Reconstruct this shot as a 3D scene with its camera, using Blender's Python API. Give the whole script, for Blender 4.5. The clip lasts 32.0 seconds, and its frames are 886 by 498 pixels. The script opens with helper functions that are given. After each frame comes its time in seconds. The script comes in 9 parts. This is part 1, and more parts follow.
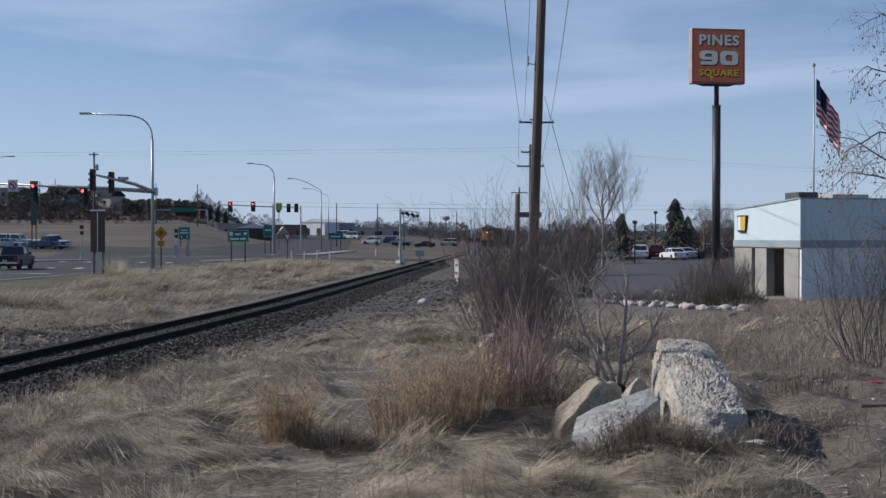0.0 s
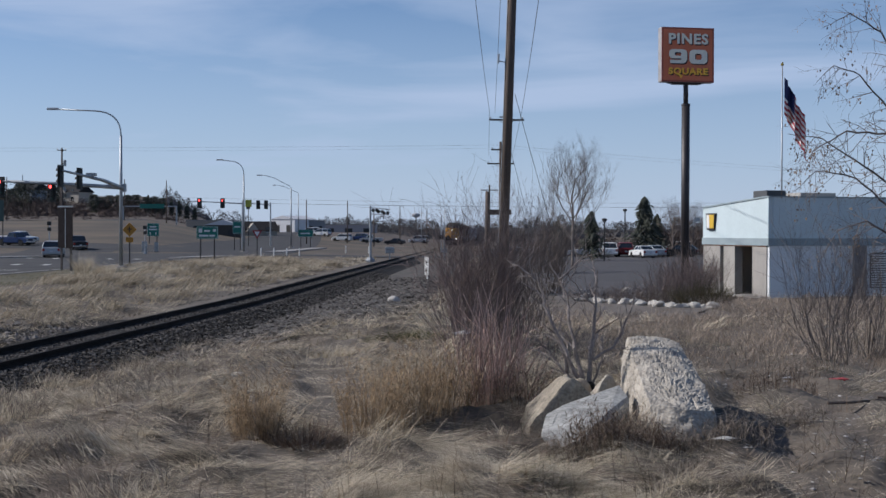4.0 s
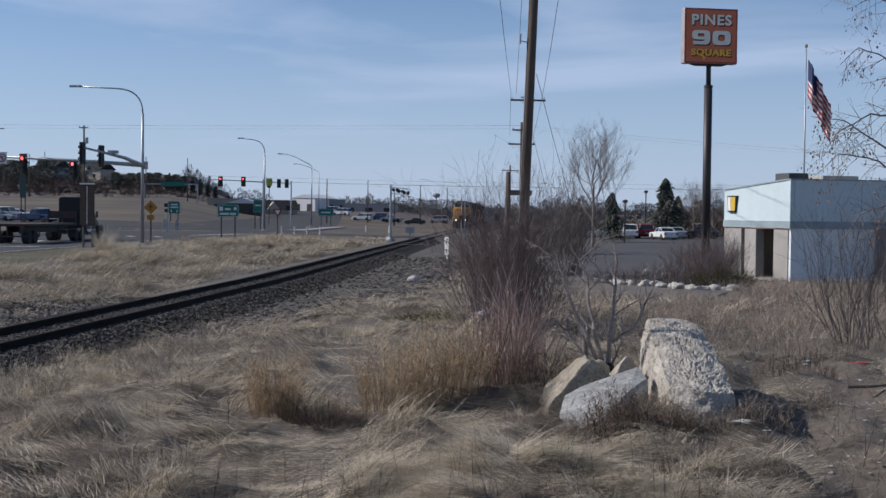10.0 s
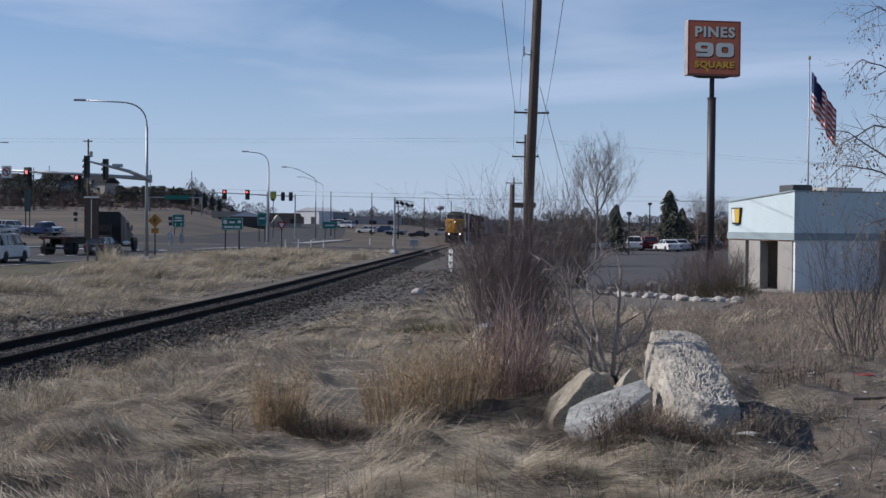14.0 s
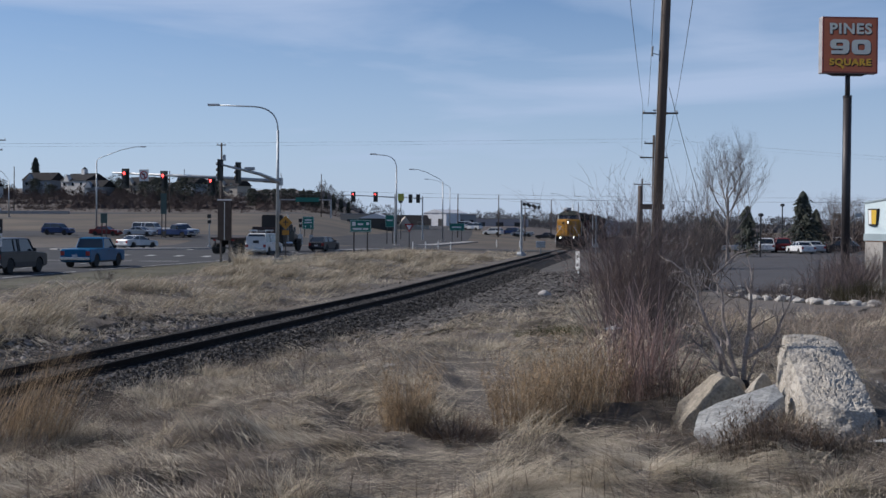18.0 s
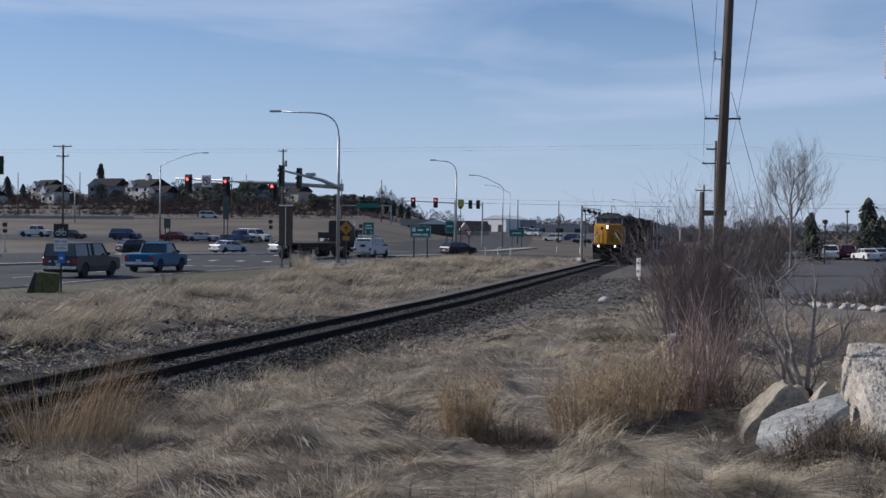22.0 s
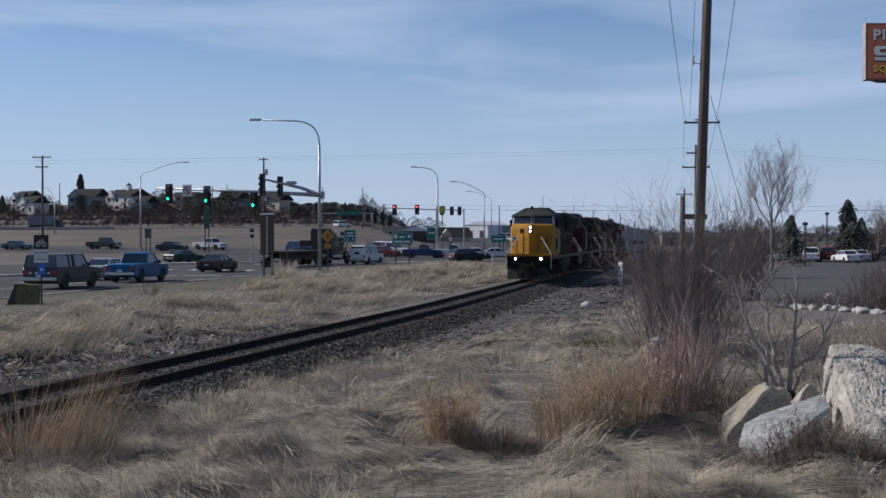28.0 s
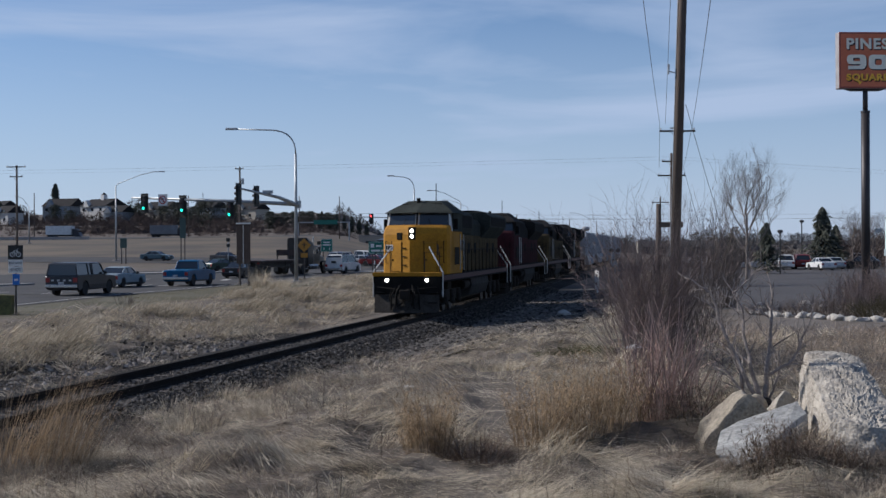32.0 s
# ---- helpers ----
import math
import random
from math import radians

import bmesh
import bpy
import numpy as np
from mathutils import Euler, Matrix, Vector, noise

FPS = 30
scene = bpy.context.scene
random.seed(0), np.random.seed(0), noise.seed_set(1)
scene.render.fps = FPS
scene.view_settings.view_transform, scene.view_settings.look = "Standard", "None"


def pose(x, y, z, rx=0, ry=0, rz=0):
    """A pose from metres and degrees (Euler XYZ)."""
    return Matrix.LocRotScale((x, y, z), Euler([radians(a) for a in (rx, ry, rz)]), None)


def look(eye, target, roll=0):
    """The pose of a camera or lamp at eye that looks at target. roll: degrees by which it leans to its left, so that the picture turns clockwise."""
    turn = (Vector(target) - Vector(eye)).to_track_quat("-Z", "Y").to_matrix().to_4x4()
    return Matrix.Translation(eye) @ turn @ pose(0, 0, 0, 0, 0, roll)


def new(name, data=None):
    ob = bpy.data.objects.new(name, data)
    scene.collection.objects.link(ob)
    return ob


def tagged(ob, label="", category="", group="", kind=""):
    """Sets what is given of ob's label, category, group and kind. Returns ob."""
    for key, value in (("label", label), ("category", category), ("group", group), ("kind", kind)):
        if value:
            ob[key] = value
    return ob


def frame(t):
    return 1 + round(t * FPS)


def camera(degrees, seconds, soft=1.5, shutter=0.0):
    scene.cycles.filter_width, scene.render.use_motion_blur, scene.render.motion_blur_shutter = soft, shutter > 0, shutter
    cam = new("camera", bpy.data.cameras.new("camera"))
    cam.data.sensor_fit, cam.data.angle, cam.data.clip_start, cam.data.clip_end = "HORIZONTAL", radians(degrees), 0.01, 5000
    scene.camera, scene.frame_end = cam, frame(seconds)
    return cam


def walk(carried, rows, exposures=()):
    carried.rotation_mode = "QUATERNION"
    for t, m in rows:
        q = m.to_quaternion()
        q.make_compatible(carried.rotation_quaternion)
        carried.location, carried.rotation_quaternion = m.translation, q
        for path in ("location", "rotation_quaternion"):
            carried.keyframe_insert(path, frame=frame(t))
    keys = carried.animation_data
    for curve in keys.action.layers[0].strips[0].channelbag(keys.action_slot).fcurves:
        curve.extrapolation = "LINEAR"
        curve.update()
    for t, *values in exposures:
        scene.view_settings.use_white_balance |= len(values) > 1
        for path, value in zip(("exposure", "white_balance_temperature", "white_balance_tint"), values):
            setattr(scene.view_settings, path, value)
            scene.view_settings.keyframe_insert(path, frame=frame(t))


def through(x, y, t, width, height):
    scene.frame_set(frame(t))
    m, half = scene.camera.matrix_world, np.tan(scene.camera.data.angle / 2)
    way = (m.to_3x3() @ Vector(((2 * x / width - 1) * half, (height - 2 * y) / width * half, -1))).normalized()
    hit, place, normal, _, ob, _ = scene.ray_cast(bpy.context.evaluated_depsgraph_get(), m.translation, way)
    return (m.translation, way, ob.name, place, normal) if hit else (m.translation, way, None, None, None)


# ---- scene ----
# ---- camera: stands on a small bank, held by hand, pans ----
EYE = (0.0, 0.0, 3.2)
cam = camera(38.21, 32.0, soft=1.5)
# seconds, heading (degrees to the right of +y), pitch, lean
PATH = [
    (0.0, -0.08, -0.63, -0.00),
    (0.5, 0.19, -0.60, -0.10),
    (1.0, 0.23, -0.60, -0.12),
    (1.5, 0.37, -0.57, -0.10),
    (2.0, 0.65, -0.57, 0.07),
    (2.5, 1.02, -0.57, 0.15),
    (4.5, 1.27, -0.88, 0.15),
    (5.0, 1.16, -1.03, 0.28),
    (5.5, 1.05, -1.18, 0.35),
    (6.0, 0.90, -1.32, 0.30),
    (6.5, 0.76, -1.45, 0.29),
    (7.0, 0.62, -1.57, 0.30),
    (7.5, 0.48, -1.61, 0.29),
    (8.0, 0.36, -1.63, 0.27),
    (8.5, 0.24, -1.62, 0.17),
    (9.0, 0.08, -1.64, 0.20),
    (9.5, -0.22, -1.65, 0.29),
    (10.0, 0.37, -1.65, 0.61),
    (10.5, -0.11, -1.57, 0.46),
    (11.0, -0.48, -1.51, 0.50),
    (11.5, -0.62, -1.46, 0.54),
    (12.0, -0.68, -1.42, 0.57),
    (12.5, -0.52, -1.34, 0.60),
    (13.0, 0.19, -1.22, 0.56),
    (13.5, 0.35, -1.14, 0.49),
    (15.5, -1.33, -1.03, 0.36),
    (16.0, -1.80, -1.06, 0.37),
    (16.5, -2.31, -1.09, 0.39),
    (17.0, -3.34, -1.07, 0.51),
    (17.5, -4.60, -1.05, 0.48),
    (18.0, -5.49, -1.05, 0.43),
    (18.5, -6.41, -1.03, 0.44),
    (19.0, -7.44, -1.00, 0.48),
    (19.5, -8.13, -0.96, 0.81),
    (20.0, -8.06, -0.90, 0.81),
    (20.5, -7.40, -0.77, 0.57),
    (21.0, -7.44, -0.76, 0.73),
    (21.5, -7.72, -0.78, 0.57),
    (22.0, -8.17, -0.81, 0.56),
    (22.5, -8.78, -0.83, 0.53),
    (23.0, -9.39, -0.82, 0.38),
    (23.5, -9.95, -0.77, 0.48),
    (24.0, -10.36, -0.73, 0.38),
    (24.5, -10.13, -0.66, 0.27),
    (25.0, -9.37, -0.63, 0.25),
    (25.5, -9.03, -0.55, 0.34),
    (27.5, -7.62, -0.45, 0.12),
    (28.0, -7.36, -0.51, -0.11),
    (28.5, -7.07, -0.47, -0.18),
    (29.0, -6.66, -0.39, -0.35),
    (29.5, -6.36, -0.36, -0.49),
    (30.0, -6.09, -0.38, -0.64),
    (30.5, -5.97, -0.35, -0.49),
    (31.0, -5.96, -0.26, -0.52),
    (31.5, -6.10, -0.17, -0.40),
    (32.0, -6.32, -0.12, -0.30),
]


def aim(yaw, pitch):
    y, p = radians(yaw), radians(pitch)
    return (EYE[0] + 100 * math.sin(y) * math.cos(p), EYE[1] + 100 * math.cos(y) * math.cos(p), EYE[2] + 100 * math.sin(p))


walk(cam, [(t, look(EYE, aim(yaw, pitch), lean)) for t, yaw, pitch, lean in PATH],
     exposures=[(0.0, -0.08, 5800, 13), (32.0, -0.08, 5800, 13)])

# ---- light: clear winter sun with thin cloud ----
SUN_FROM = Vector((-0.80, 0.15, 0.56)).normalized()
world = bpy.data.worlds.new("world")
scene.world = world
world.use_nodes = True


def build_sky():
    nt = world.node_tree
    n, l = nt.nodes, nt.links
    n.clear()
    sky = n.new("ShaderNodeTexSky")
    sky.sky_type = "NISHITA"
    sky.sun_disc = False
    sky.sun_elevation = math.asin(SUN_FROM.z)
    sky.sun_rotation = math.atan2(SUN_FROM.x, SUN_FROM.y)
    sky.altitude, sky.air_density, sky.dust_density, sky.ozone_density = 800, 1.0, 0.15, 4.0
    co = n.new("ShaderNodeTexCoord")
    mp = n.new("ShaderNodeMapping")
    mp.inputs["Scale"].default_value = (1.3, 1.3, 9.0)
    mp.inputs["Rotation"].default_value = (0.0, 0.10, 0.3)
    l.new(co.outputs["Generated"], mp.inputs["Vector"])
    nz = n.new("ShaderNodeTexNoise")
    nz.inputs["Scale"].default_value, nz.inputs["Detail"].default_value = 1.7, 7.0
    nz.inputs["Roughness"].default_value, nz.inputs["Distortion"].default_value = 0.52, 0.5
    l.new(mp.outputs[0], nz.inputs["Vector"])
    rp = n.new("ShaderNodeValToRGB")
    rp.color_ramp.elements[0].position, rp.color_ramp.elements[0].color = 0.42, (0.06, 0.06, 0.06, 1)
    rp.color_ramp.elements[1].position, rp.color_ramp.elements[1].color = 0.66, (0.86, 0.86, 0.86, 1)
    l.new(nz.outputs["Fac"], rp.inputs["Fac"])
    se, mr, mx = n.new("ShaderNodeSeparateXYZ"), n.new("ShaderNodeMapRange"), n.new("ShaderNodeMath")
    l.new(co.outputs["Generated"], se.inputs[0])
    mr.inputs["From Min"].default_value, mr.inputs["From Max"].default_value = 0.0, 0.20
    mr.inputs["To Min"].default_value, mr.inputs["To Max"].default_value = 0.82, 0.0
    l.new(se.outputs["Z"], mr.inputs["Value"])
    mx.operation = "MAXIMUM"
    l.new(rp.outputs["Color"], mx.inputs[0])
    l.new(mr.outputs[0], mx.inputs[1])
    # thin cloud lies low; overhead the sky is clear
    hi, th = n.new("ShaderNodeMapRange"), n.new("ShaderNodeMath")
    hi.inputs["From Min"].default_value, hi.inputs["From Max"].default_value = 0.26, 0.55
    hi.inputs["To Min"].default_value, hi.inputs["To Max"].default_value = 1.0, 0.12
    l.new(se.outputs["Z"], hi.inputs["Value"])
    th.operation = "MULTIPLY"
    l.new(mx.outputs[0], th.inputs[0])
    l.new(hi.outputs[0], th.inputs[1])
    mix = n.new("ShaderNodeMix")
    mix.data_type = "RGBA"
    mix.inputs["B"].default_value = CLOUD
    l.new(th.outputs[0], mix.inputs["Factor"])
    l.new(sky.outputs["Color"], mix.inputs["A"])
    bg = n.new("ShaderNodeBackground")
    bg.inputs["Strength"].default_value = SKY
    l.new(mix.outputs["Result"], bg.inputs["Color"])
    out = n.new("ShaderNodeOutputWorld")
    l.new(bg.outputs[0], out.inputs["Surface"])


SKY = 0.086
CLOUD = (5.75, 6.7, 8.1, 1)
build_sky()
sun_data = bpy.data.lights.new("sun", "SUN")
sun_data.energy, sun_data.angle, sun_data.color = 5.0, radians(0.6), (1.0, 0.90, 0.76)
sun = new("sun", sun_data)
sun.matrix_world = look(tuple(SUN_FROM * 200), (0, 0, 0))

# ---- materials ----
MATS = {}


def mat(name, col, rough=0.7, metal=0.0, col2=None, scale=6.0, fine=60.0, bump=0.0, emit=None, island=0.0, spec=0.5, stretch=(1, 1, 1), power=6.0):
    """A surface with two scales of variation; col2 is the second tone."""
    if name in MATS:
        return MATS[name]
    m = bpy.data.materials.new(name)
    m.use_nodes = True
    nt = m.node_tree
    n, l = nt.nodes, nt.links
    b = n["Principled BSDF"]
    b.inputs["Roughness"].default_value = rough
    b.inputs["Metallic"].default_value = metal
    b.inputs["Specular IOR Level"].default_value = spec
    if col2 is None:
        col2 = tuple(c * 0.78 for c in col)
    co = n.new("ShaderNodeTexCoord")
    mp = n.new("ShaderNodeMapping")
    mp.inputs["Scale"].default_value = stretch
    l.new(co.outputs["Object"], mp.inputs["Vector"])
    a = n.new("ShaderNodeTexNoise")
    a.inputs["Scale"].default_value, a.inputs["Detail"].default_value, a.inputs["Roughness"].default_value = scale, 5, 0.6
    f = n.new("ShaderNodeTexNoise")
    f.inputs["Scale"].default_value, f.inputs["Detail"].default_value = fine, 3
    l.new(mp.outputs[0], a.inputs["Vector"])
    l.new(mp.outputs[0], f.inputs["Vector"])
    avg = n.new("ShaderNodeMath")
    avg.operation = "MULTIPLY_ADD"
    avg.inputs[1].default_value = 0.45
    l.new(f.outputs["Fac"], avg.inputs[0])
    half = n.new("ShaderNodeMath")
    half.operation = "MULTIPLY"
    half.inputs[1].default_value = 0.55
    l.new(a.outputs["Fac"], half.inputs[0])
    l.new(half.outputs[0], avg.inputs[2])
    rp = n.new("ShaderNodeValToRGB")
    rp.color_ramp.elements[0].position, rp.color_ramp.elements[0].color = 0.36, (*col2, 1)
    rp.color_ramp.elements[1].position, rp.color_ramp.elements[1].color = 0.62, (*col, 1)
    l.new(avg.outputs[0], rp.inputs["Fac"])
    last = rp.outputs["Color"]
    if island:
        ge = n.new("ShaderNodeNewGeometry")
        hs = n.new("ShaderNodeHueSaturation")
        mr = n.new("ShaderNodeMapRange")
        mr.inputs["To Min"].default_value, mr.inputs["To Max"].default_value = 1 - island, 1 + island
        l.new(ge.outputs["Random Per Island"], mr.inputs["Value"])
        l.new(mr.outputs[0], hs.inputs["Value"])
        l.new(last, hs.inputs["Color"])
        last = hs.outputs["Color"]
    l.new(last, b.inputs["Base Color"])
    if bump:
        bp = n.new("ShaderNodeBump")
        bp.inputs["Strength"].default_value, bp.inputs["Distance"].default_value = min(1, bump), 0.02
        l.new(avg.outputs[0], bp.inputs["Height"])
        l.new(bp.outputs[0], b.inputs["Normal"])
    if emit:
        b.inputs["Emission Color"].default_value = (*emit, 1)
        b.inputs["Emission Strength"].default_value = power
    MATS[name] = m
    return m


def paint(name, col, rough=0.35, dirt=0.75):
    return mat("paint_" + name, col, rough, 0.0, tuple(c * dirt for c in col), 1.6, 25, 0.0, spec=0.3)


def straw(name, col, col2, island=0.45, through=0.26):
    """Thin dry stems: light falls partly through them."""
    m = mat(name, col, 0.9, 0, col2, 0.5, 12, island=island, spec=0.2)
    n, l = m.node_tree.nodes, m.node_tree.links
    b = n["Principled BSDF"]
    tr = n.new("ShaderNodeBsdfTranslucent")
    l.new(b.inputs["Base Color"].links[0].from_socket, tr.inputs["Color"])
    mx = n.new("ShaderNodeMixShader")
    mx.inputs[0].default_value = through
    l.new(b.outputs[0], mx.inputs[1])
    l.new(tr.outputs[0], mx.inputs[2])
    l.new(mx.outputs[0], n["Material Output"].inputs["Surface"])
    return m


def glass(name="glass_dark", tint=(0.02, 0.025, 0.03)):
    return mat(name, tint, 0.06, 0.0, tint, 2, 10, 0, spec=0.8)


# ---- mesh tools ----
class Geo:
    """Collects faces for one mesh."""

    def __init__(self):
        self.v, self.f = [], []

    def add(self, verts, faces, m=None):
        k = len(self.v)
        self.v += [tuple(m @ Vector(p)) for p in verts] if m else [tuple(p) for p in verts]
        self.f += [tuple(i + k for i in q) for q in faces]
        return self

    def box(self, x0, x1, y0, y1, z0, z1, m=None):
        v = [(x, y, z) for x in (x0, x1) for y in (y0, y1) for z in (z0, z1)]
        return self.add(v, [(0, 1, 3, 2), (4, 6, 7, 5), (0, 4, 5, 1), (2, 3, 7, 6), (0, 2, 6, 4), (1, 5, 7, 3)], m)

    def rings(self, rings, closed=True, caps=True, m=None):
        n = len(rings[0])
        v = [p for r in rings for p in r]
        f = []
        for i in range(len(rings) - 1):
            for j in range(n if closed else n - 1):
                a, b = i * n + j, i * n + (j + 1) % n
                f.append((a, b, b + n, a + n))
        if caps:
            f += [tuple(reversed(range(n))), tuple((len(rings) - 1) * n + j for j in range(n))]
        return self.add(v, f, m)

    def tube(self, pts, r, n=6, caps=True, m=None):
        pts = [Vector(p) for p in pts]
        if not isinstance(r, (list, tuple)):
            r = [r] * len(pts)
        rings, side = [], None
        for i, p in enumerate(pts):
            d = (pts[min(i + 1, len(pts) - 1)] - pts[max(i - 1, 0)]).normalized()
            if side is None:
                side = d.cross(Vector((0.3, 0.2, 1)) if abs(d.z) < 0.9 else Vector((1, 0.1, 0))).normalized()
            else:
                side = (side - d * side.dot(d)).normalized()
            up = d.cross(side)
            rings.append([tuple(p + (side * math.cos(2 * math.pi * k / n) + up * math.sin(2 * math.pi * k / n)) * r[i]) for k in range(n)])
        return self.rings(rings, True, caps, m)

    def prism(self, poly, a, b, axis="x", m=None):
        """A 2D outline drawn out along an axis: x takes (y, z), y takes (x, z), z takes (x, y)."""
        put = {"x": lambda p, s: (s, p[0], p[1]), "y": lambda p, s: (p[0], s, p[1]), "z": lambda p, s: (p[0], p[1], s)}[axis]
        return self.rings([[put(p, a) for p in poly], [put(p, b) for p in poly]], m=m)

    def lathe(self, prof, n=16, m=None):
        """Outline of (radius, z) turned about z."""
        return self.rings([[(r * math.cos(2 * math.pi * k / n), r * math.sin(2 * math.pi * k / n), z) for k in range(n)] for r, z in prof], m=m)

    def mesh(self, name, material, smooth=False):
        me = bpy.data.meshes.new(name)
        me.from_pydata(self.v, [], self.f)
        me.materials.append(material)
        bm = bmesh.new()
        bm.from_mesh(me)
        bmesh.ops.recalc_face_normals(bm, faces=bm.faces)
        bm.to_mesh(me)
        bm.free()
        if smooth:
            me.polygons.foreach_set("use_smooth", [True] * len(me.polygons))
        return me


def thing(name, label, category, m=None, group="", kind=""):
    ob = new(name)
    ob.empty_display_size = 0.2
    if m:
        ob.matrix_world = m
    return tagged(ob, label, category, group, kind)


def part(name, geo, material, parent=None, label="", smooth=False, bevel=0.0, kind="", category=""):
    ob = new(name, geo.mesh(name, material, smooth))
    if parent:
        ob.parent = parent
    if bevel:
        md = ob.modifiers.new("bevel", "BEVEL")
        md.width, md.segments, md.limit_method, md.angle_limit = bevel, 2, "ANGLE", radians(35)
    return tagged(ob, label, category, "", kind)


def writing(name, text, size, parent, m, material, depth=0.01, width=None, bold=0.0, gap=1.0, height=None):
    """Letters as a mesh, set centred in their own plane."""
    cu = bpy.data.curves.new(name, "FONT")
    cu.body, cu.size, cu.extrude, cu.align_x, cu.align_y, cu.resolution_u = text, size, depth, "CENTER", "CENTER", 3
    cu.offset, cu.space_character = bold, gap
    tmp = bpy.data.objects.new(name, cu)
    scene.collection.objects.link(tmp)
    dg = bpy.context.evaluated_depsgraph_get()
    me = bpy.data.meshes.new_from_object(tmp.evaluated_get(dg))
    bpy.data.objects.remove(tmp)
    if width:
        xs = [v.co.x for v in me.vertices]
        k = width / (max(xs) - min(xs))
        for v in me.vertices:
            v.co.x *= k
    if height:
        zs = [v.co.y for v in me.vertices]
        k, mid = height / (max(zs) - min(zs)), (max(zs) + min(zs)) / 2
        for v in me.vertices:
            v.co.y = (v.co.y - mid) * k
    me.materials.clear()
    me.materials.append(material)
    ob = new(name, me)
    ob.parent = parent
    ob.matrix_local = m
    return ob


# ---- the lie of the land ----
def smooth(a, b, x):
    t = min(1.0, max(0.0, (x - a) / (b - a)))
    return t * t * (3 - 2 * t)


TRACK = [(-40, -17.2), (0, -13.0), (21.7, -10.8), (40, -8.98), (56.4, -7.40), (70, -6.45), (86, -5.4), (127, -2.65), (159, -0.45), (208, 2.95), (264, 6.9), (330, 11.5), (420, 17.8), (600, 30.4), (900, 51.4)]
RAIL = 0.25


def track_x(y):
    for (y0, x0), (y1, x1) in zip(TRACK, TRACK[1:]):
        if y <= y1 or y1 == 900:
            return x0 + (x1 - x0) * (y - y0) / (y1 - y0)


def track_pose(y, z=0.0):
    """On the centre line, facing the camera's end of the line."""
    xa, xb = track_x(y + 4), track_x(y - 4)
    return Matrix.Translation((track_x(y), y, RAIL + z)) @ Matrix.Rotation(math.atan2(-(xb - xa), -8) , 4, "Z")


def on_path(x, y):
    """How far a spot lies inside the trodden way beside the track."""
    c = -1.55 - 0.012 * (y - 16) + 0.35 * math.sin(y * 0.35)
    return (1 - smooth(0.45, 1.05, abs(x - c))) * (1 - smooth(34, 42, y))


def ground_z(x, y):
    d = x - track_x(min(max(y, -40), 880))
    if d > 0:
        z = -0.22 + 0.22 * smooth(3, 9, d) + 0.15 * smooth(14, 30, d)
    else:
        z = -0.12 + 0.52 * smooth(3, 13, -d)
    if y > 140:
        z += (0.35 - z) * smooth(140, 152, y) * (1 - smooth(12, 30, abs(d)) * 0.6) * 0.6
    r = math.hypot(x, y)
    left = smooth(0.125, 0.215, -x / max(y, 1.0)) if y > 0 else 0.0
    z += left * (0.040 * max(0, min(y, 300) - 165) + 0.050 * max(0, min(y, 620) - 330))
    z += 2.7 * smooth(190, 420, y) * smooth(14, 40, abs(d)) * (1 - left)
    z += 1.45 * (1 - smooth(2.2, 7.5, r))
    z -= 0.24 * math.exp(-((x - 5.15) / 0.7) ** 2 - ((y - 19.0) / 1.3) ** 2)
    z += 0.22 * math.exp(-((x - 4.6) / 1.6) ** 2 - ((y - 24.0) / 1.8) ** 2)
    near = 1 - smooth(40, 70, r)
    if near > 0 and (d > 3.2 or d < -3.2):
        q = 0.20 * noise.noise((x * 0.5, y * 0.5, 3.1)) + 0.55 * (0.4 - abs(noise.noise((x * 0.75, y * 0.9, 8.2)))) * (0.45 + 0.55 * smooth(7, 3, x))
        q += 0.22 * noise.noise((x * 1.5, y * 1.5, 6.4)) * (1 - smooth(24, 40, r))
        q *= 1 - 0.65 * on_path(x, y)
        z += near * q * smooth(3.2, 6, abs(d))
    return z

# ---- setting: ground, roads, track ----
M_GROUND = mat("dry_ground", (0.15, 0.125, 0.098), 0.95, 0, (0.055, 0.046, 0.037), 0.35, 9.0, 0.8)
M_ASPHALT = mat("asphalt", (0.078, 0.077, 0.078), 0.95, 0, (0.050, 0.050, 0.052), 0.25, 30, 0.3, spec=0.15)
M_LOT = mat("parking_asphalt", (0.07, 0.065, 0.066), 0.9, 0, (0.045, 0.042, 0.042), 0.2, 22, 0.3)
M_CONC = mat("concrete", (0.34, 0.32, 0.30), 0.85, 0, (0.22, 0.21, 0.20), 1.2, 22, 0.4)
M_LINE = mat("road_paint", (0.62, 0.61, 0.57), 0.8, 0, (0.36, 0.36, 0.34), 2.0, 30)
M_BALLAST = mat("ballast", (0.042, 0.039, 0.036), 0.95, 0, (0.014, 0.013, 0.012), 3.0, 16, 1.0, spec=0.1)
M_CINDER = mat("cinder", (0.105, 0.092, 0.076), 0.95, 0, (0.03, 0.026, 0.022), 0.9, 7, 1.0)
M_STONE = mat("ballast_stone", (0.115, 0.106, 0.096), 0.95, 0, (0.04, 0.037, 0.034), 5.0, 30, 0.5, island=0.85, spec=0.1)
M_RAILTOP = mat("rail_steel", (0.022, 0.018, 0.016), 0.85, 0.0, (0.009, 0.008, 0.007), 4.0, 30, spec=0.15)
M_TIE = mat("tie_wood", (0.085, 0.07, 0.06), 0.9, 0, (0.035, 0.03, 0.026), 4.0, 30, 0.6)


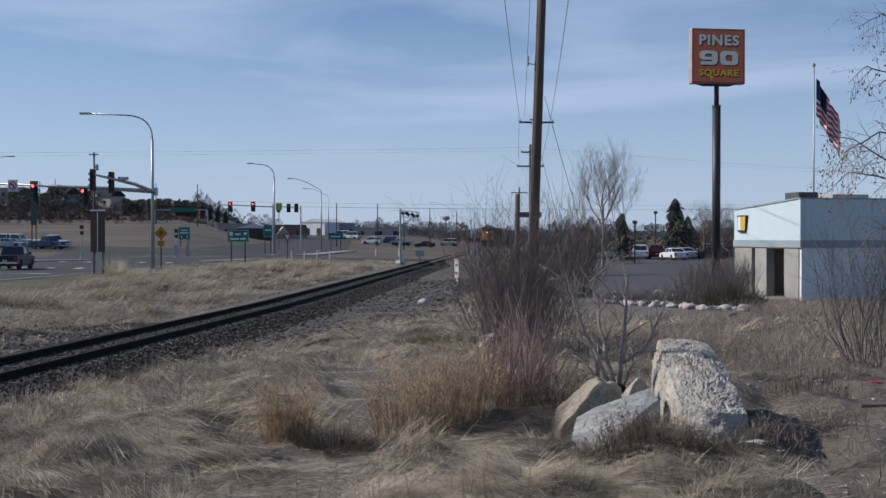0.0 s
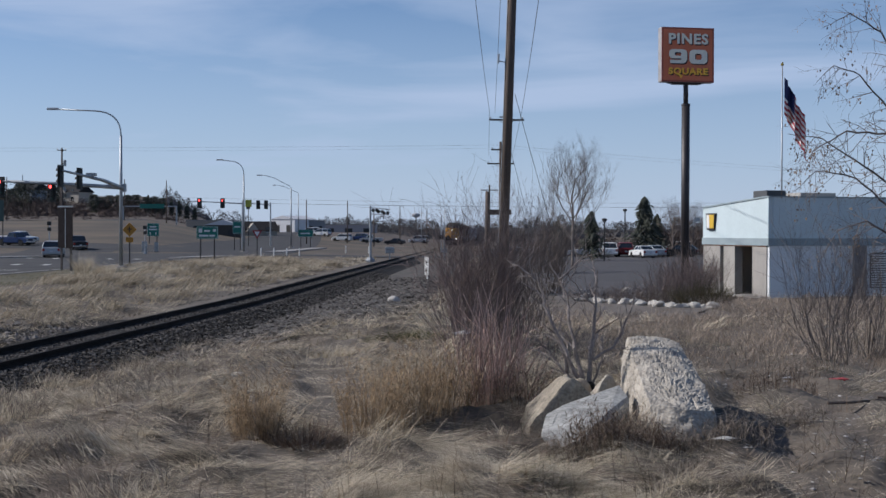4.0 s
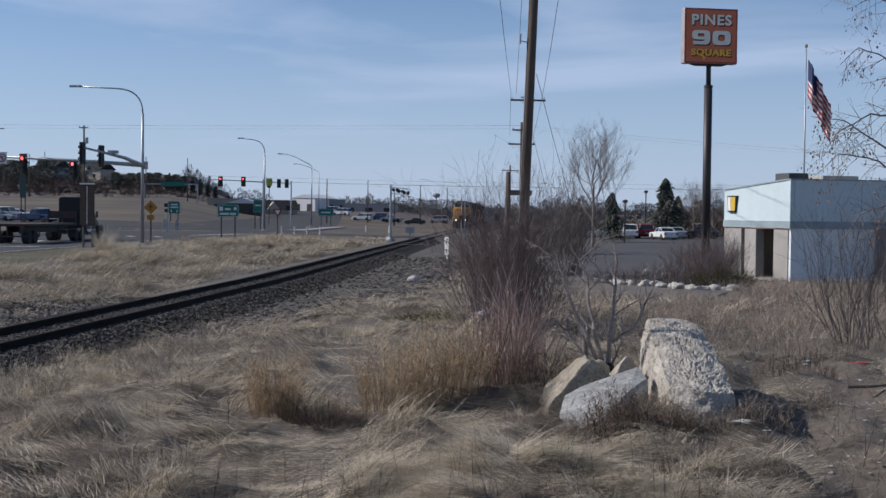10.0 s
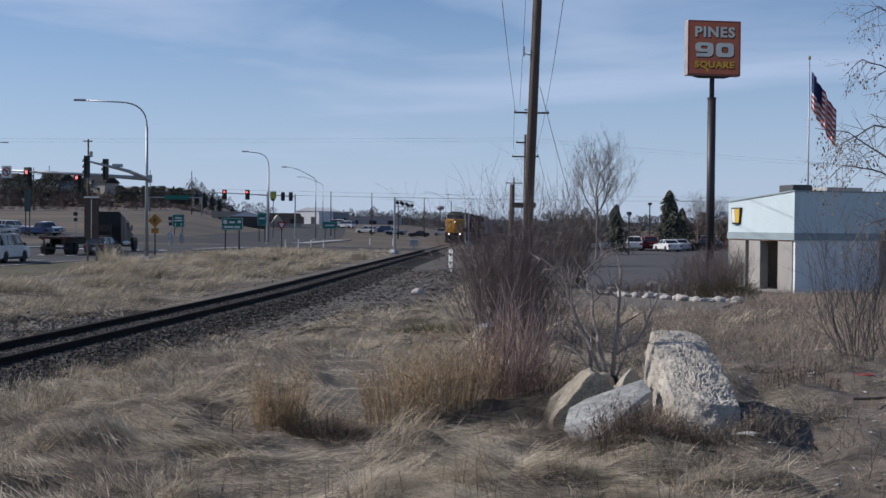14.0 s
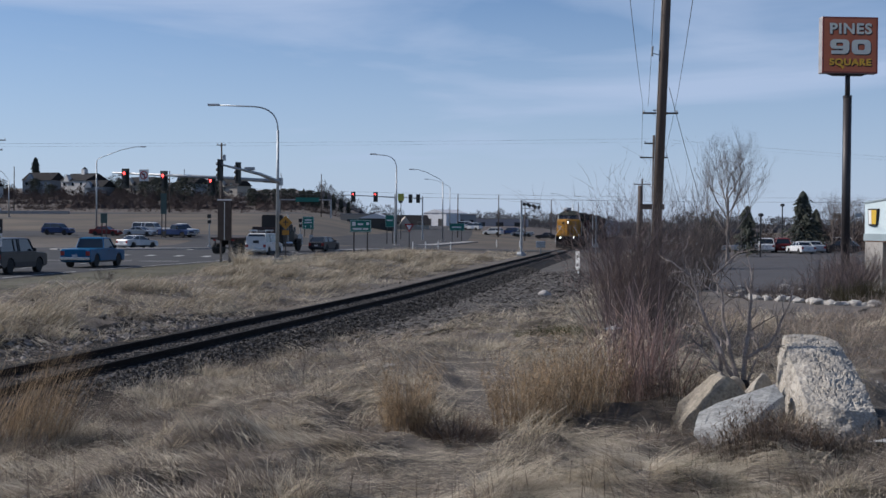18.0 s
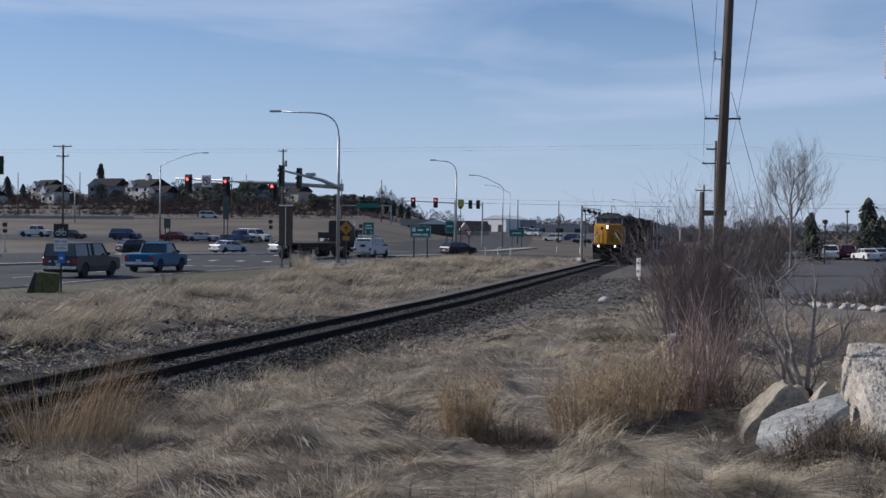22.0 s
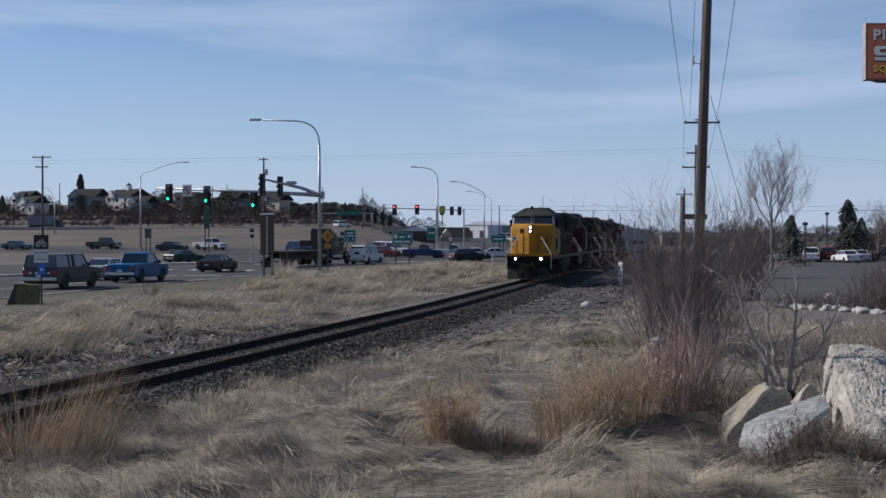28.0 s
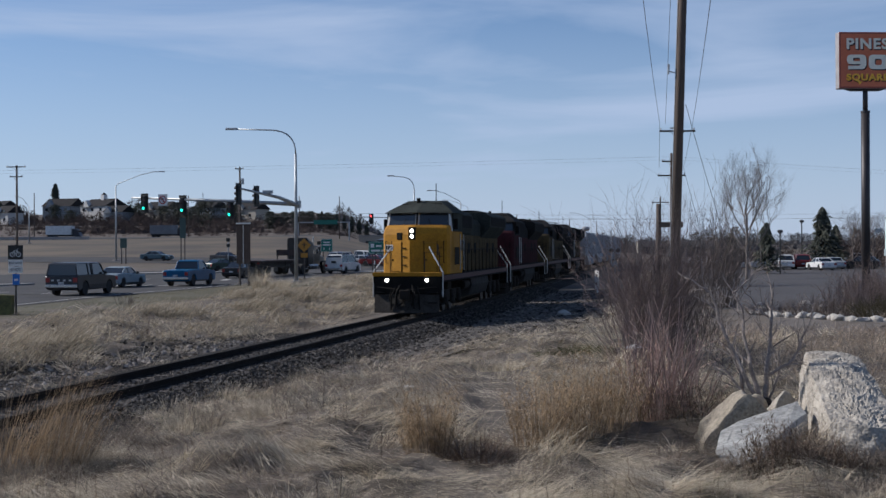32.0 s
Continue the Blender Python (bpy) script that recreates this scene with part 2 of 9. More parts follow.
def far_ground():
    """Past the junction the land is covered in browner grass."""
    nt = M_GROUND.node_tree
    n, l = nt.nodes, nt.links
    b = n["Principled BSDF"]
    old = b.inputs["Base Color"].links[0].from_socket
    co, se, mr = n.new("ShaderNodeTexCoord"), n.new("ShaderNodeSeparateXYZ"), n.new("ShaderNodeMapRange")
    l.new(co.outputs["Object"], se.inputs[0])
    mr.inputs["From Min"].default_value, mr.inputs["From Max"].default_value = 130.0, 185.0
    l.new(se.outputs["Y"], mr.inputs["Value"])
    nz, rp = n.new("ShaderNodeTexNoise"), n.new("ShaderNodeValToRGB")
    nz.inputs["Scale"].default_value, nz.inputs["Detail"].default_value = 0.06, 8
    l.new(co.outputs["Object"], nz.inputs["Vector"])
    rp.color_ramp.elements[0].position, rp.color_ramp.elements[0].color = 0.35, (0.05, 0.04, 0.03, 1)
    rp.color_ramp.elements[1].position, rp.color_ramp.elements[1].color = 0.65, (0.115, 0.088, 0.056, 1)
    l.new(nz.outputs["Fac"], rp.inputs["Fac"])
    mx = n.new("ShaderNodeMix")
    mx.data_type = "RGBA"
    l.new(mr.outputs[0], mx.inputs["Factor"])
    l.new(old, mx.inputs["A"])
    l.new(rp.outputs["Color"], mx.inputs["B"])
    m2, mr2 = n.new("ShaderNodeMix"), n.new("ShaderNodeMapRange")
    m2.data_type = "RGBA"
    mr2.inputs["From Min"].default_value, mr2.inputs["From Max"].default_value = 330.0, 342.0
    l.new(se.outputs["Y"], mr2.inputs["Value"])
    l.new(mr2.outputs[0], m2.inputs["Factor"])
    l.new(mx.outputs["Result"], m2.inputs["A"])
    m2.inputs["B"].default_value = (0.085, 0.066, 0.052, 1)
    l.new(m2.outputs["Result"], b.inputs["Base Color"])


far_ground()


def ground_sheet():
    g = Geo()
    radii = [0.0, 1.5, 3, 4.5, 6, 7.5, 9]
    while radii[-1] < 4200:
        radii.append(radii[-1] * (1.022 if radii[-1] < 120 else 1.05))
    na = 420
    angs = []
    for k in range(na):
        u = k / na
        angs.append(radians(-32 + 60 * u / 0.7) if u < 0.7 else radians(28 + 300 * (u - 0.7) / 0.3))
    g.v.append((0, 0, ground_z(0, 0)))
    for r in radii[1:]:
        for a in angs:
            x, y = r * math.sin(a), r * math.cos(a)
            g.v.append((x, y, ground_z(x, y)))
    for k in range(na):
        g.f.append((0, 1 + (k + 1) % na, 1 + k))
    for i in range(len(radii) - 2):
        o = 1 + i * na
        for k in range(na):
            k2 = (k + 1) % na
            g.f.append((o + k, o + k2, o + na + k2, o + na + k))
    me = bpy.data.meshes.new("ground")
    me.from_pydata(g.v, [], g.f)
    me.materials.append(M_GROUND)
    me.polygons.foreach_set("use_smooth", [True] * len(me.polygons))
    tagged(new("ground", me), "dry winter grassland with flattened straw and bare soil", "ground", kind="structure")


def strip(name, line, material, lift=0.03, label="", category="", across=4, step=3.0, parent=None, thick=0.0):
    """A sheet that follows the land along a line of (x, y, left width, right width)."""
    pts = []
    for (x0, y0, a0, b0), (x1, y1, a1, b1) in zip(line, line[1:]):
        n = max(1, int(math.hypot(x1 - x0, y1 - y0) / step))
        for k in range(n):
            t = k / n
            pts.append((x0 + (x1 - x0) * t, y0 + (y1 - y0) * t, a0 + (a1 - a0) * t, b0 + (b1 - b0) * t))
    pts.append(line[-1])
    g = Geo()
    w = across + 1
    for i, (x, y, a, b) in enumerate(pts):
        p, q = pts[max(0, i - 1)], pts[min(len(pts) - 1, i + 1)]
        dx, dy = q[0] - p[0], q[1] - p[1]
        k = math.hypot(dx, dy) or 1
        nx, ny = dy / k, -dx / k
        for j in range(w):
            s = -a + (a + b) * j / across
            px, py = x + nx * s, y + ny * s
            g.v.append((px, py, ground_z(px, py) + lift))
    for i in range(len(pts) - 1):
        for j in range(across):
            a = i * w + j
            g.f.append((a, a + 1, a + w + 1, a + w))
    if thick:
        n = len(g.v)
        g.v += [(x, y, z - thick) for x, y, z in g.v]
        for i in range(len(pts) - 1):
            for j in (0, across):
                a = i * w + j
                g.f.append((a, a + w, a + w + n, a + n))
        for j in range(across):
            g.f.append((j, j + 1, j + 1 + n, j + n))
            a = (len(pts) - 1) * w + j
            g.f.append((a, a + 1, a + 1 + n, a + n))
    return part(name, g, material, parent, label, kind="" if parent else "structure", category="" if parent else category)


ground_sheet()
strip("grass_verge", [(-27.2, 22, 0.6, 6.2), (-26.9, 72, 0.6, 5.8), (-24.8, 95, 0.5, 5.0), (-23.5, 112, 0.5, 3.0)], mat("verge_olive", (0.105, 0.095, 0.055), 0.95, 0, (0.06, 0.053, 0.033), 0.8, 9, 0.6), 0.012, "short olive grass verge along the road", "grass", across=5, step=2.0)
# main road on the far side of the line, bending to cross it
road = strip("road", [(-33, -30, 22, 5.4), (-33, 30, 24, 5.6), (-32, 72, 26, 5), (-29.5, 95, 26, 4.6), (-27.5, 118, 22, 3.6), (-25.5, 135, 20, 3.4), (-22, 150, 16, 4)],
             M_ASPHALT, 0.03, "worn grey asphalt road with a wide junction", "road", across=10)
road_cross = strip("road_crossing", [(-24, 146, 6.5, 4.5), (-16, 152, 5.5, 4), (-6, 155, 5, 4), (20, 160, 5, 5), (70, 168, 5, 5)], M_ASPHALT, 0.036, "grey asphalt side road over the railway", "road", across=6)
road_far = strip("road_far", [(-24, 148, 15, 8), (-24, 200, 12, 8), (-30, 300, 9, 8), (-38, 410, 8, 8)], M_ASPHALT, 0.034, "grey asphalt road running into the distance", "road", across=6, step=8)
road_left = strip("road_side", [(-18, 172, 8, 8), (-42, 180, 8, 8), (-62, 188, 8, 8), (-100, 194, 8, 8), (-160, 198, 8, 8), (-400, 210, 8, 8)], M_ASPHALT, 0.038, "grey asphalt ramp at the junction", "road", across=8, step=5)
ramp = strip("freeway", [(-420, 318, 9, 36), (-200, 322, 9, 40), (-110, 322, 8, 36), (-84, 328, 8, 20), (-70, 340, 8, 8)], M_ASPHALT, 0.05, "distant freeway along the hillside", "road", across=4, step=10)
road_turn = strip("road_turn", [(-46, 70, 3, 14), (-60, 120, 6, 10), (-44, 150, 6, 8), (-48, 186, 5, 5)], M_ASPHALT, 0.042, "grey asphalt turning lanes of the junction", "road", across=8)
lot = strip("parking_lot", [(7, 64, 0.5, 5), (12, 78, 3, 30), (18, 100, 12, 40), (22, 150, 14, 50), (28, 230, 16, 60)], M_LOT, 0.03, "dark worn asphalt parking lot", "parking lot", across=10)
drive = strip("driveway", [(5, 46, 1.5, 4), (8.5, 56, 2, 5), (9, 66, 2, 4)], mat("gravel_drive", (0.15, 0.13, 0.11), 0.95, 0, (0.09, 0.078, 0.068), 1.2, 25, 0.6), 0.012, "gravel drive beside the lot", "driveway", across=5)


def lane_marks():
    for x0, y0, x1, y1, w in ((-27.9, 40, -27.6, 70, 0.15), (-27.6, 72, -25.6, 95, 0.15), (-25.5, 97, -24.6, 118, 0.15)):
        strip("edge_line", [(x0, y0, w / 2, w / 2), (x1, y1, w / 2, w / 2)], M_LINE, 0.05, parent=road, across=1, step=3)
    for base, y0, y1 in ((-33.3, 38, 84), (-37.2, 30, 84), (-41, 30, 80)):
        y = y0
        while y < y1:
            strip("lane_dash", [(base + 0.02 * (y - 40), y, 0.07, 0.07), (base + 0.02 * (y - 37), y + 3, 0.07, 0.07)], M_LINE, 0.05, parent=road, across=1, step=3)
            y += 9
    for x in (-29.5, -33, -36.5):
        strip("stop_line", [(x - 1.4, 90.5, 0.25, 0.25), (x + 1.4, 91, 0.25, 0.25)], M_LINE, 0.055, parent=road, across=1)
    for k in range(5):
        strip("crosswalk_bar", [(-30 - 2.6 * k, 104 + 0.6 * k, 0.3, 0.3), (-30.4 - 2.6 * k, 107 + 0.6 * k, 0.3, 0.3)], M_LINE, 0.055, parent=road, across=1)
        strip("crosswalk_bar", [(-27 - 3.0 * k, 126 + 1.2 * k, 0.3, 0.3), (-28 - 3.0 * k, 128.4 + 1.2 * k, 0.3, 0.3)], M_LINE, 0.055, parent=road, across=1)


lane_marks()
for lab, line in (("pale concrete traffic island with raised kerb", [(-52, 126, 1.2, 1.2), (-44, 133, 1.7, 1.7), (-38, 137, 0.5, 0.5)]),
                  ("narrow concrete median island with rounded kerb", [(-46, 80, 0.5, 0.5), (-42, 93, 0.6, 0.6)]),
                  ("pale concrete refuge island by the crossing", [(-24.5, 131, 0.8, 0.8), (-21, 141, 1.1, 1.1)]),
                  ("pale concrete kerb along the far side", [(-62, 96, 0.4, 0.4), (-58, 112, 0.4, 0.4), (-80, 124, 0.4, 0.4)]),
                  ("raised concrete median on the far road", [(-19, 172, 1.2, 1.2), (-16, 215, 1.2, 1.2)])):
    strip("traffic_island", line, M_CONC, 0.17, lab, "traffic island", across=2, step=2, thick=0.18)

# railway
rail_line = thing("railway_track", "single railway track with dark rails on ballast", "track", kind="structure")


def sweep(section, ys, off=0.0):
    rings = []
    for y in ys:
        m = track_pose(y)
        rings.append([tuple(m @ Vector((off + sx, 0, sz))) for sx, sz in section])
    return Geo().rings(rings)


YS = [-30 + 2.5 * k for k in range(60)] + [122 + 12 * k for k in range(50)]
RAIL_SECTION = [(-0.07, -0.17), (0.07, -0.17), (0.07, -0.155), (0.012, -0.13), (0.012, -0.05), (0.037, -0.04), (0.037, -0.004), (0.03, 0), (-0.03, 0), (-0.037, -0.004), (-0.037, -0.04), (-0.012, -0.05), (-0.012, -0.13), (-0.07, -0.155)]
for off in (-0.753, 0.753):
    part("rail", sweep(RAIL_SECTION, YS, off), M_RAILTOP, rail_line, "dark weathered steel rail")
BALLAST_SECTION = [(-3.6, -0.66), (-1.75, -0.33), (-1.4, -0.20), (-0.9, -0.175), (-0.62, -0.19), (0.62, -0.19), (0.9, -0.175), (1.4, -0.20), (1.75, -0.33), (3.6, -0.66)]
part("ballast_bed", sweep(BALLAST_SECTION, YS), M_BALLAST, rail_line, "grey crushed stone ballast")


def ties():
    g = Geo().box(-1.28, 1.28, -0.115, 0.115, -0.34, -0.172)
    me = g.mesh("tie", M_TIE)
    y = 12.0
    for _ in range(230):
        ob = new("tie", me)
        ob.parent = rail_line
        ob.matrix_local = track_pose(y) @ pose(random.uniform(-0.04, 0.04), 0, random.uniform(-0.01, 0.008), 0, 0, random.uniform(-1, 1))
        y += 0.52


ties()


def blob(rx, ry, rz, seed, rough=0.25):
    """A small angular stone: an octahedron cut once, pushed about."""
    rnd = random.Random(seed)
    v = [(1, 0, 0), (-1, 0, 0), (0, 1, 0), (0, -1, 0), (0, 0, 1), (0, 0, -1)]
    f = [(0, 2, 4), (2, 1, 4), (1, 3, 4), (3, 0, 4), (2, 0, 5), (1, 2, 5), (3, 1, 5), (0, 3, 5)]
    v = [Vector(p) * (1 + rnd.uniform(-rough, rough)) + Vector([rnd.uniform(-rough, rough) for _ in range(3)]) for p in v]
    return [(p.x * rx, p.y * ry, p.z * rz) for p in v], f


def scatter_ballast():
    rnd = random.Random(5)
    kinds = [blob(1, 1, 0.8, s) for s in range(10)]
    g = Geo()
    for _ in range(36000):
        y = 14 + 86 * rnd.random() ** 1.7
        d = rnd.choice((rnd.uniform(0.95, 3.3 + 2.2 * smooth(34, 52, y)), rnd.uniform(0.95, 2.9), rnd.uniform(-3.4, -0.9), rnd.uniform(-0.6, 0.6)))
        if abs(d) > 2.6 and rnd.random() < 0.5:
            continue
        p = track_pose(y) @ Vector((-d, 0, 0))
        a = abs(d)
        z = max(ground_z(p.x, p.y) - 0.01 if a > 3 else -9, RAIL + (-0.185 if a < 0.65 else -0.185 - max(0, a - 1.3) * 0.20))
        s = rnd.uniform(0.025, 0.065)
        v, f = rnd.choice(kinds)
        c, q = math.cos(rnd.random() * 6), math.sin(rnd.random() * 6)
        g.add([(p.x + s * (a0 * c - b0 * q), p.y + s * (a0 * q + b0 * c), z + s * (c0 * 0.8 + 0.2)) for a0, b0, c0 in v], f)
    me = bpy.data.meshes.new("ballast_stones")
    me.from_pydata(g.v, [], g.f)
    me.materials.append(M_STONE)
    tagged(new("ballast_stones", me), "loose grey crushed ballast stones beside the rails", "ballast", kind="stuff")


scatter_ballast()


def cinder_stones():
    """Loose grit and stones on the bare ground beside the ballast."""
    rnd = random.Random(15)
    kinds = [blob(1, 1, 0.7, s) for s in range(30, 38)]
    g = Geo()
    for _ in range(9000):
        y = 33 + 62 * rnd.random() ** 1.5
        d = rnd.uniform(2.6, 3.6 + 5.0 * smooth(34, 50, y))
        x = track_x(y) + d
        s = rnd.choice((0.02, 0.03, 0.03, 0.045, 0.07)) * rnd.uniform(0.7, 1.4) * (0.6 + y / 90)
        v, f = rnd.choice(kinds)
        g.add([(x + s * a, y + s * b, ground_z(x, y) + 0.02 + s * (c * 0.7 + 0.2)) for a, b, c in v], f)
    me = bpy.data.meshes.new("grit")
    me.from_pydata(g.v, [], g.f)
    me.materials.append(mat("grit_stone", (0.17, 0.155, 0.14), 0.95, 0, (0.06, 0.055, 0.05), 4.0, 30, 0.4, island=0.9, spec=0.1))
    tagged(new("grit", me), "scattered grit and stones on dark cinder ground", "gravel", kind="stuff")


cinder_stones()


def rubble():
    """Coarse grey stones lying on the far shoulder."""
    rnd = random.Random(8)
    kinds = [blob(1, 1, 0.7, s) for s in range(20, 30)]
    g = Geo()
    for _ in range(3200):
        y = rnd.uniform(22, 44)
        d = -2.6 - abs(rnd.gauss(0, 1.9)) - rnd.uniform(0, 2.2) * smooth(42, 24, y)
        x = track_x(y) + d
        s = rnd.choice((0.04, 0.05, 0.06, 0.08, 0.11)) * rnd.uniform(0.7, 1.3)
        v, f = rnd.choice(kinds)
        an = rnd.uniform(0, 6.28)
        c, q = math.cos(an), math.sin(an)
        z = max(ground_z(x, y), RAIL - 0.2 - max(0, -d - 1.3) * 0.185)
        g.add([(x + s * (a0 * c - b0 * q), y + s * (a0 * q + b0 * c), z + s * (c0 * 0.8 + 0.25)) for a0, b0, c0 in v], f)
    me = bpy.data.meshes.new("rubble")
    me.from_pydata(g.v, [], g.f)
    me.materials.append(mat("rubble_stone", (0.23, 0.21, 0.19), 0.95, 0, (0.08, 0.073, 0.066), 4.0, 30, 0.5, island=0.85, spec=0.1))
    tagged(new("rubble", me), "coarse grey rubble on the far shoulder of the track", "rubble", kind="stuff")


rubble()
strip("gravel_shoulder", [(track_x(16) - 4.3, 16, 2.6, 1.9), (track_x(26) - 4.2, 26, 2.4, 1.9), (track_x(36) - 3.6, 36, 1.6, 1.4), (track_x(48) - 3.0, 48, 0.8, 0.9)], M_BALLAST, 0.02, "grey gravel shoulder beyond the track", "gravel", across=6, step=1.0)
strip("gravel_shoulder", [(track_x(30) + 2.6, 30, 0.6, 0.3), (track_x(42) + 3.2, 42, 1.0, 3.0), (track_x(52) + 3.4, 52, 1.2, 4.6), (track_x(60) + 3.6, 60, 1.4, 5.0), (track_x(90) + 3.8, 90, 1.5, 4.4), (track_x(135) + 3.8, 135, 1.5, 2.6)], M_CINDER, 0.02, "dark cinder and gravel beside the track", "gravel", across=6, step=1.5)


def barrier():
    """Low concrete wall along the near edge of the freeway, in lengths."""
    o = thing("road_barrier", "low pale concrete barrier along the distant freeway", "barrier", kind="structure")
    for k in range(24):
        x = -330 + 9 * k
        y = 281.5 + 0.02 * (x + 330)
        part("barrier_length", Geo().prism([(-0.3, -0.3), (0.3, -0.3), (0.12, 0.7), (-0.12, 0.7)], x, x + 8.9, "x", pose(0, y, ground_z(x + 4, y))), M_CONC, o)


barrier()

# ---- train ----
def loco(name, label, body, lower, roof, stripe, lights=True, nose=None, face=True):
    """A six-axle freight locomotive; +y is its front, z = 0 the rail head."""
    o = thing(name, label, "locomotive", group="locomotives of the train")
    nose = nose or body
    black = mat("loco_black", (0.016, 0.015, 0.015), 0.9, 0, (0.008, 0.008, 0.007), 2, 20, spec=0.1)
    grime = mat("loco_grime", (0.036, 0.031, 0.027), 0.9, 0, (0.016, 0.014, 0.012), 2, 20, spec=0.1)
    white = mat("handrail_white", (0.62, 0.62, 0.60), 0.5, 0, (0.4, 0.4, 0.38), 3, 30)
    win = glass("cab_glass", (0.03, 0.036, 0.042))
    frame_paint = white if face else roof
    # frame, tank, trucks
    part("underframe", Geo().box(-1.5, 1.5, -10.9, 10.75, 1.32, 1.62), black, o, bevel=0.03)
    part("side_sill", Geo().box(-1.53, -1.505, -10.6, 10.4, 1.40, 1.60).box(1.505, 1.53, -10.6, 10.4, 1.40, 1.60), stripe, o, "painted sill stripe")
    tank = [(-1.45, 1.3), (-1.5, 1.0), (-1.35, 0.55), (-1.0, 0.42), (1.0, 0.42), (1.35, 0.55), (1.5, 1.0), (1.45, 1.3)]
    part("fuel_tank", Geo().prism(tank, -3.1, 2.6, "y"), mat("tank_grey", (0.06, 0.056, 0.053), 0.9, 0, (0.028, 0.026, 0.024), 1.5, 20, spec=0.1), o, "dusty grey fuel tank")
    for cy in (6.6, -6.8):
        tr = part("truck_frame", Geo().prism([(-2.5, 0.62), (-2.3, 0.95), (2.3, 0.95), (2.5, 0.62), (1.9, 0.5), (-1.9, 0.5)], -1.22, -1.05, "x", pose(0, cy, 0)).prism([(-2.5, 0.62), (-2.3, 0.95), (2.3, 0.95), (2.5, 0.62), (1.9, 0.5), (-1.9, 0.5)], 1.05, 1.22, "x", pose(0, cy, 0)).box(-1.1, 1.1, cy - 0.5, cy + 0.5, 0.6, 1.3), grime, o)
        for k in (-1.75, 0, 1.75):
            g = Geo()
            for sx in (-0.82, 0.70):
                g.tube([(sx, 0, 0), (sx + 0.12, 0, 0)], 0.52, 18)
            g.tube([(-0.8, 0, 0), (0.8, 0, 0)], 0.09, 8)
            w = part("wheelset", g, mat("wheel_steel", (0.07, 0.06, 0.055), 0.55, 0.6, (0.03, 0.026, 0.022), 4, 30), o)
            w.location = (0, cy + k, 0.52)
            for sx in (-1.235, 1.235):
                part("axle_box", Geo().box(sx - 0.085, sx + 0.085, -0.18, 0.18, -0.18, 0.2), grime, o, bevel=0.02).location = (0, cy + k, 0.55)
                part("coil_spring", Geo().tube([(sx, 0.5, -0.1), (sx, 0.5, 0.45)], 0.11, 8), grime, o).location = (0, cy + k, 0.55)
    # pilot, plough, coupler, steps
    for s in (1, -1):
        part("pilot_plate", Geo().box(-1.45, 1.45, s * 10.75 - 0.05, s * 10.75 + 0.05, 0.72, 1.55), black, o)
        part("coupler", Geo().box(-0.14, 0.14, min(s * 10.7, s * 11.35), max(s * 10.7, s * 11.35), 0.72, 1.0).box(-0.22, 0.2, min(s * 11.2, s * 11.5), max(s * 11.2, s * 11.5), 0.68, 1.04), grime, o, bevel=0.03)
        part("snow_plough", Geo().rings([[(-1.4, s * 10.95, 0.12), (0, s * 11.35, 0.12), (1.4, s * 10.95, 0.12), (1.4, s * 10.8, 0.12), (-1.4, s * 10.8, 0.12)], [(-1.4, s * 10.85, 0.85), (0, s * 11.05, 0.85), (1.4, s * 10.85, 0.85), (1.4, s * 10.78, 0.85), (-1.4, s * 10.78, 0.85)]]), mat("plough_grey", (0.06, 0.056, 0.052), 0.9, 0, (0.022, 0.02, 0.018), 2, 20, spec=0.1), o, "scuffed grey plough")
        for sx in (-1, 1):
            part("step_well", Geo().box(min(sx * 1.05, sx * 1.5), max(sx * 1.05, sx * 1.5), s * 10.3 - 0.3, s * 10.3 + 0.3, 0.42, 0.47).box(min(sx * 1.05, sx * 1.5), max(sx * 1.05, sx * 1.5), s * 10.3 - 0.3, s * 10.3 + 0.3, 0.85, 0.9).box(min(sx * 1.05, sx * 1.09), max(sx * 1.05, sx * 1.09), s * 10.3 - 0.3, s * 10.3 + 0.3, 0.42, 1.35), black, o)
            part("grab_rail", Geo().tube([(sx * 1.52, s * 10.62, 0.75), (sx * 1.52, s * 10.6, 1.75), (sx * 0.86, s * 10.1, 2.72), (sx * 0.82, s * 9.9, 2.75)], 0.034, 6), white, o, "white step handrail")
            part("air_hose", Geo().tube([(sx * 0.55, s * 10.8, 0.95), (sx * 0.55, s * 11.0, 0.75), (sx * 0.5, s * 11.05, 0.35)], 0.03, 6), black, o)
    # nose and cab
    # a blunt wedge: two broad faces that meet at a narrow middle strip
    plan = [(-0.10, 9.74), (0.10, 9.74), (1.40, 8.92), (1.5, 8.7), (1.5, 7.6), (-1.5, 7.6), (-1.5, 8.7), (-1.40, 8.92)]
    slope = math.degrees(math.atan2(0.82, 1.30))

    def level(z, k=0.0, t=1.0):
        return [(x * t, y - (k if y > 8 else 0), z) for x, y in plan]

    part("nose", Geo().rings([level(1.62), level(3.28), level(3.55, 0.10, 0.985), level(3.68, 0.4, 0.95)]), nose, o, "wedge-shaped yellow nose" if face else "", bevel=0.05)
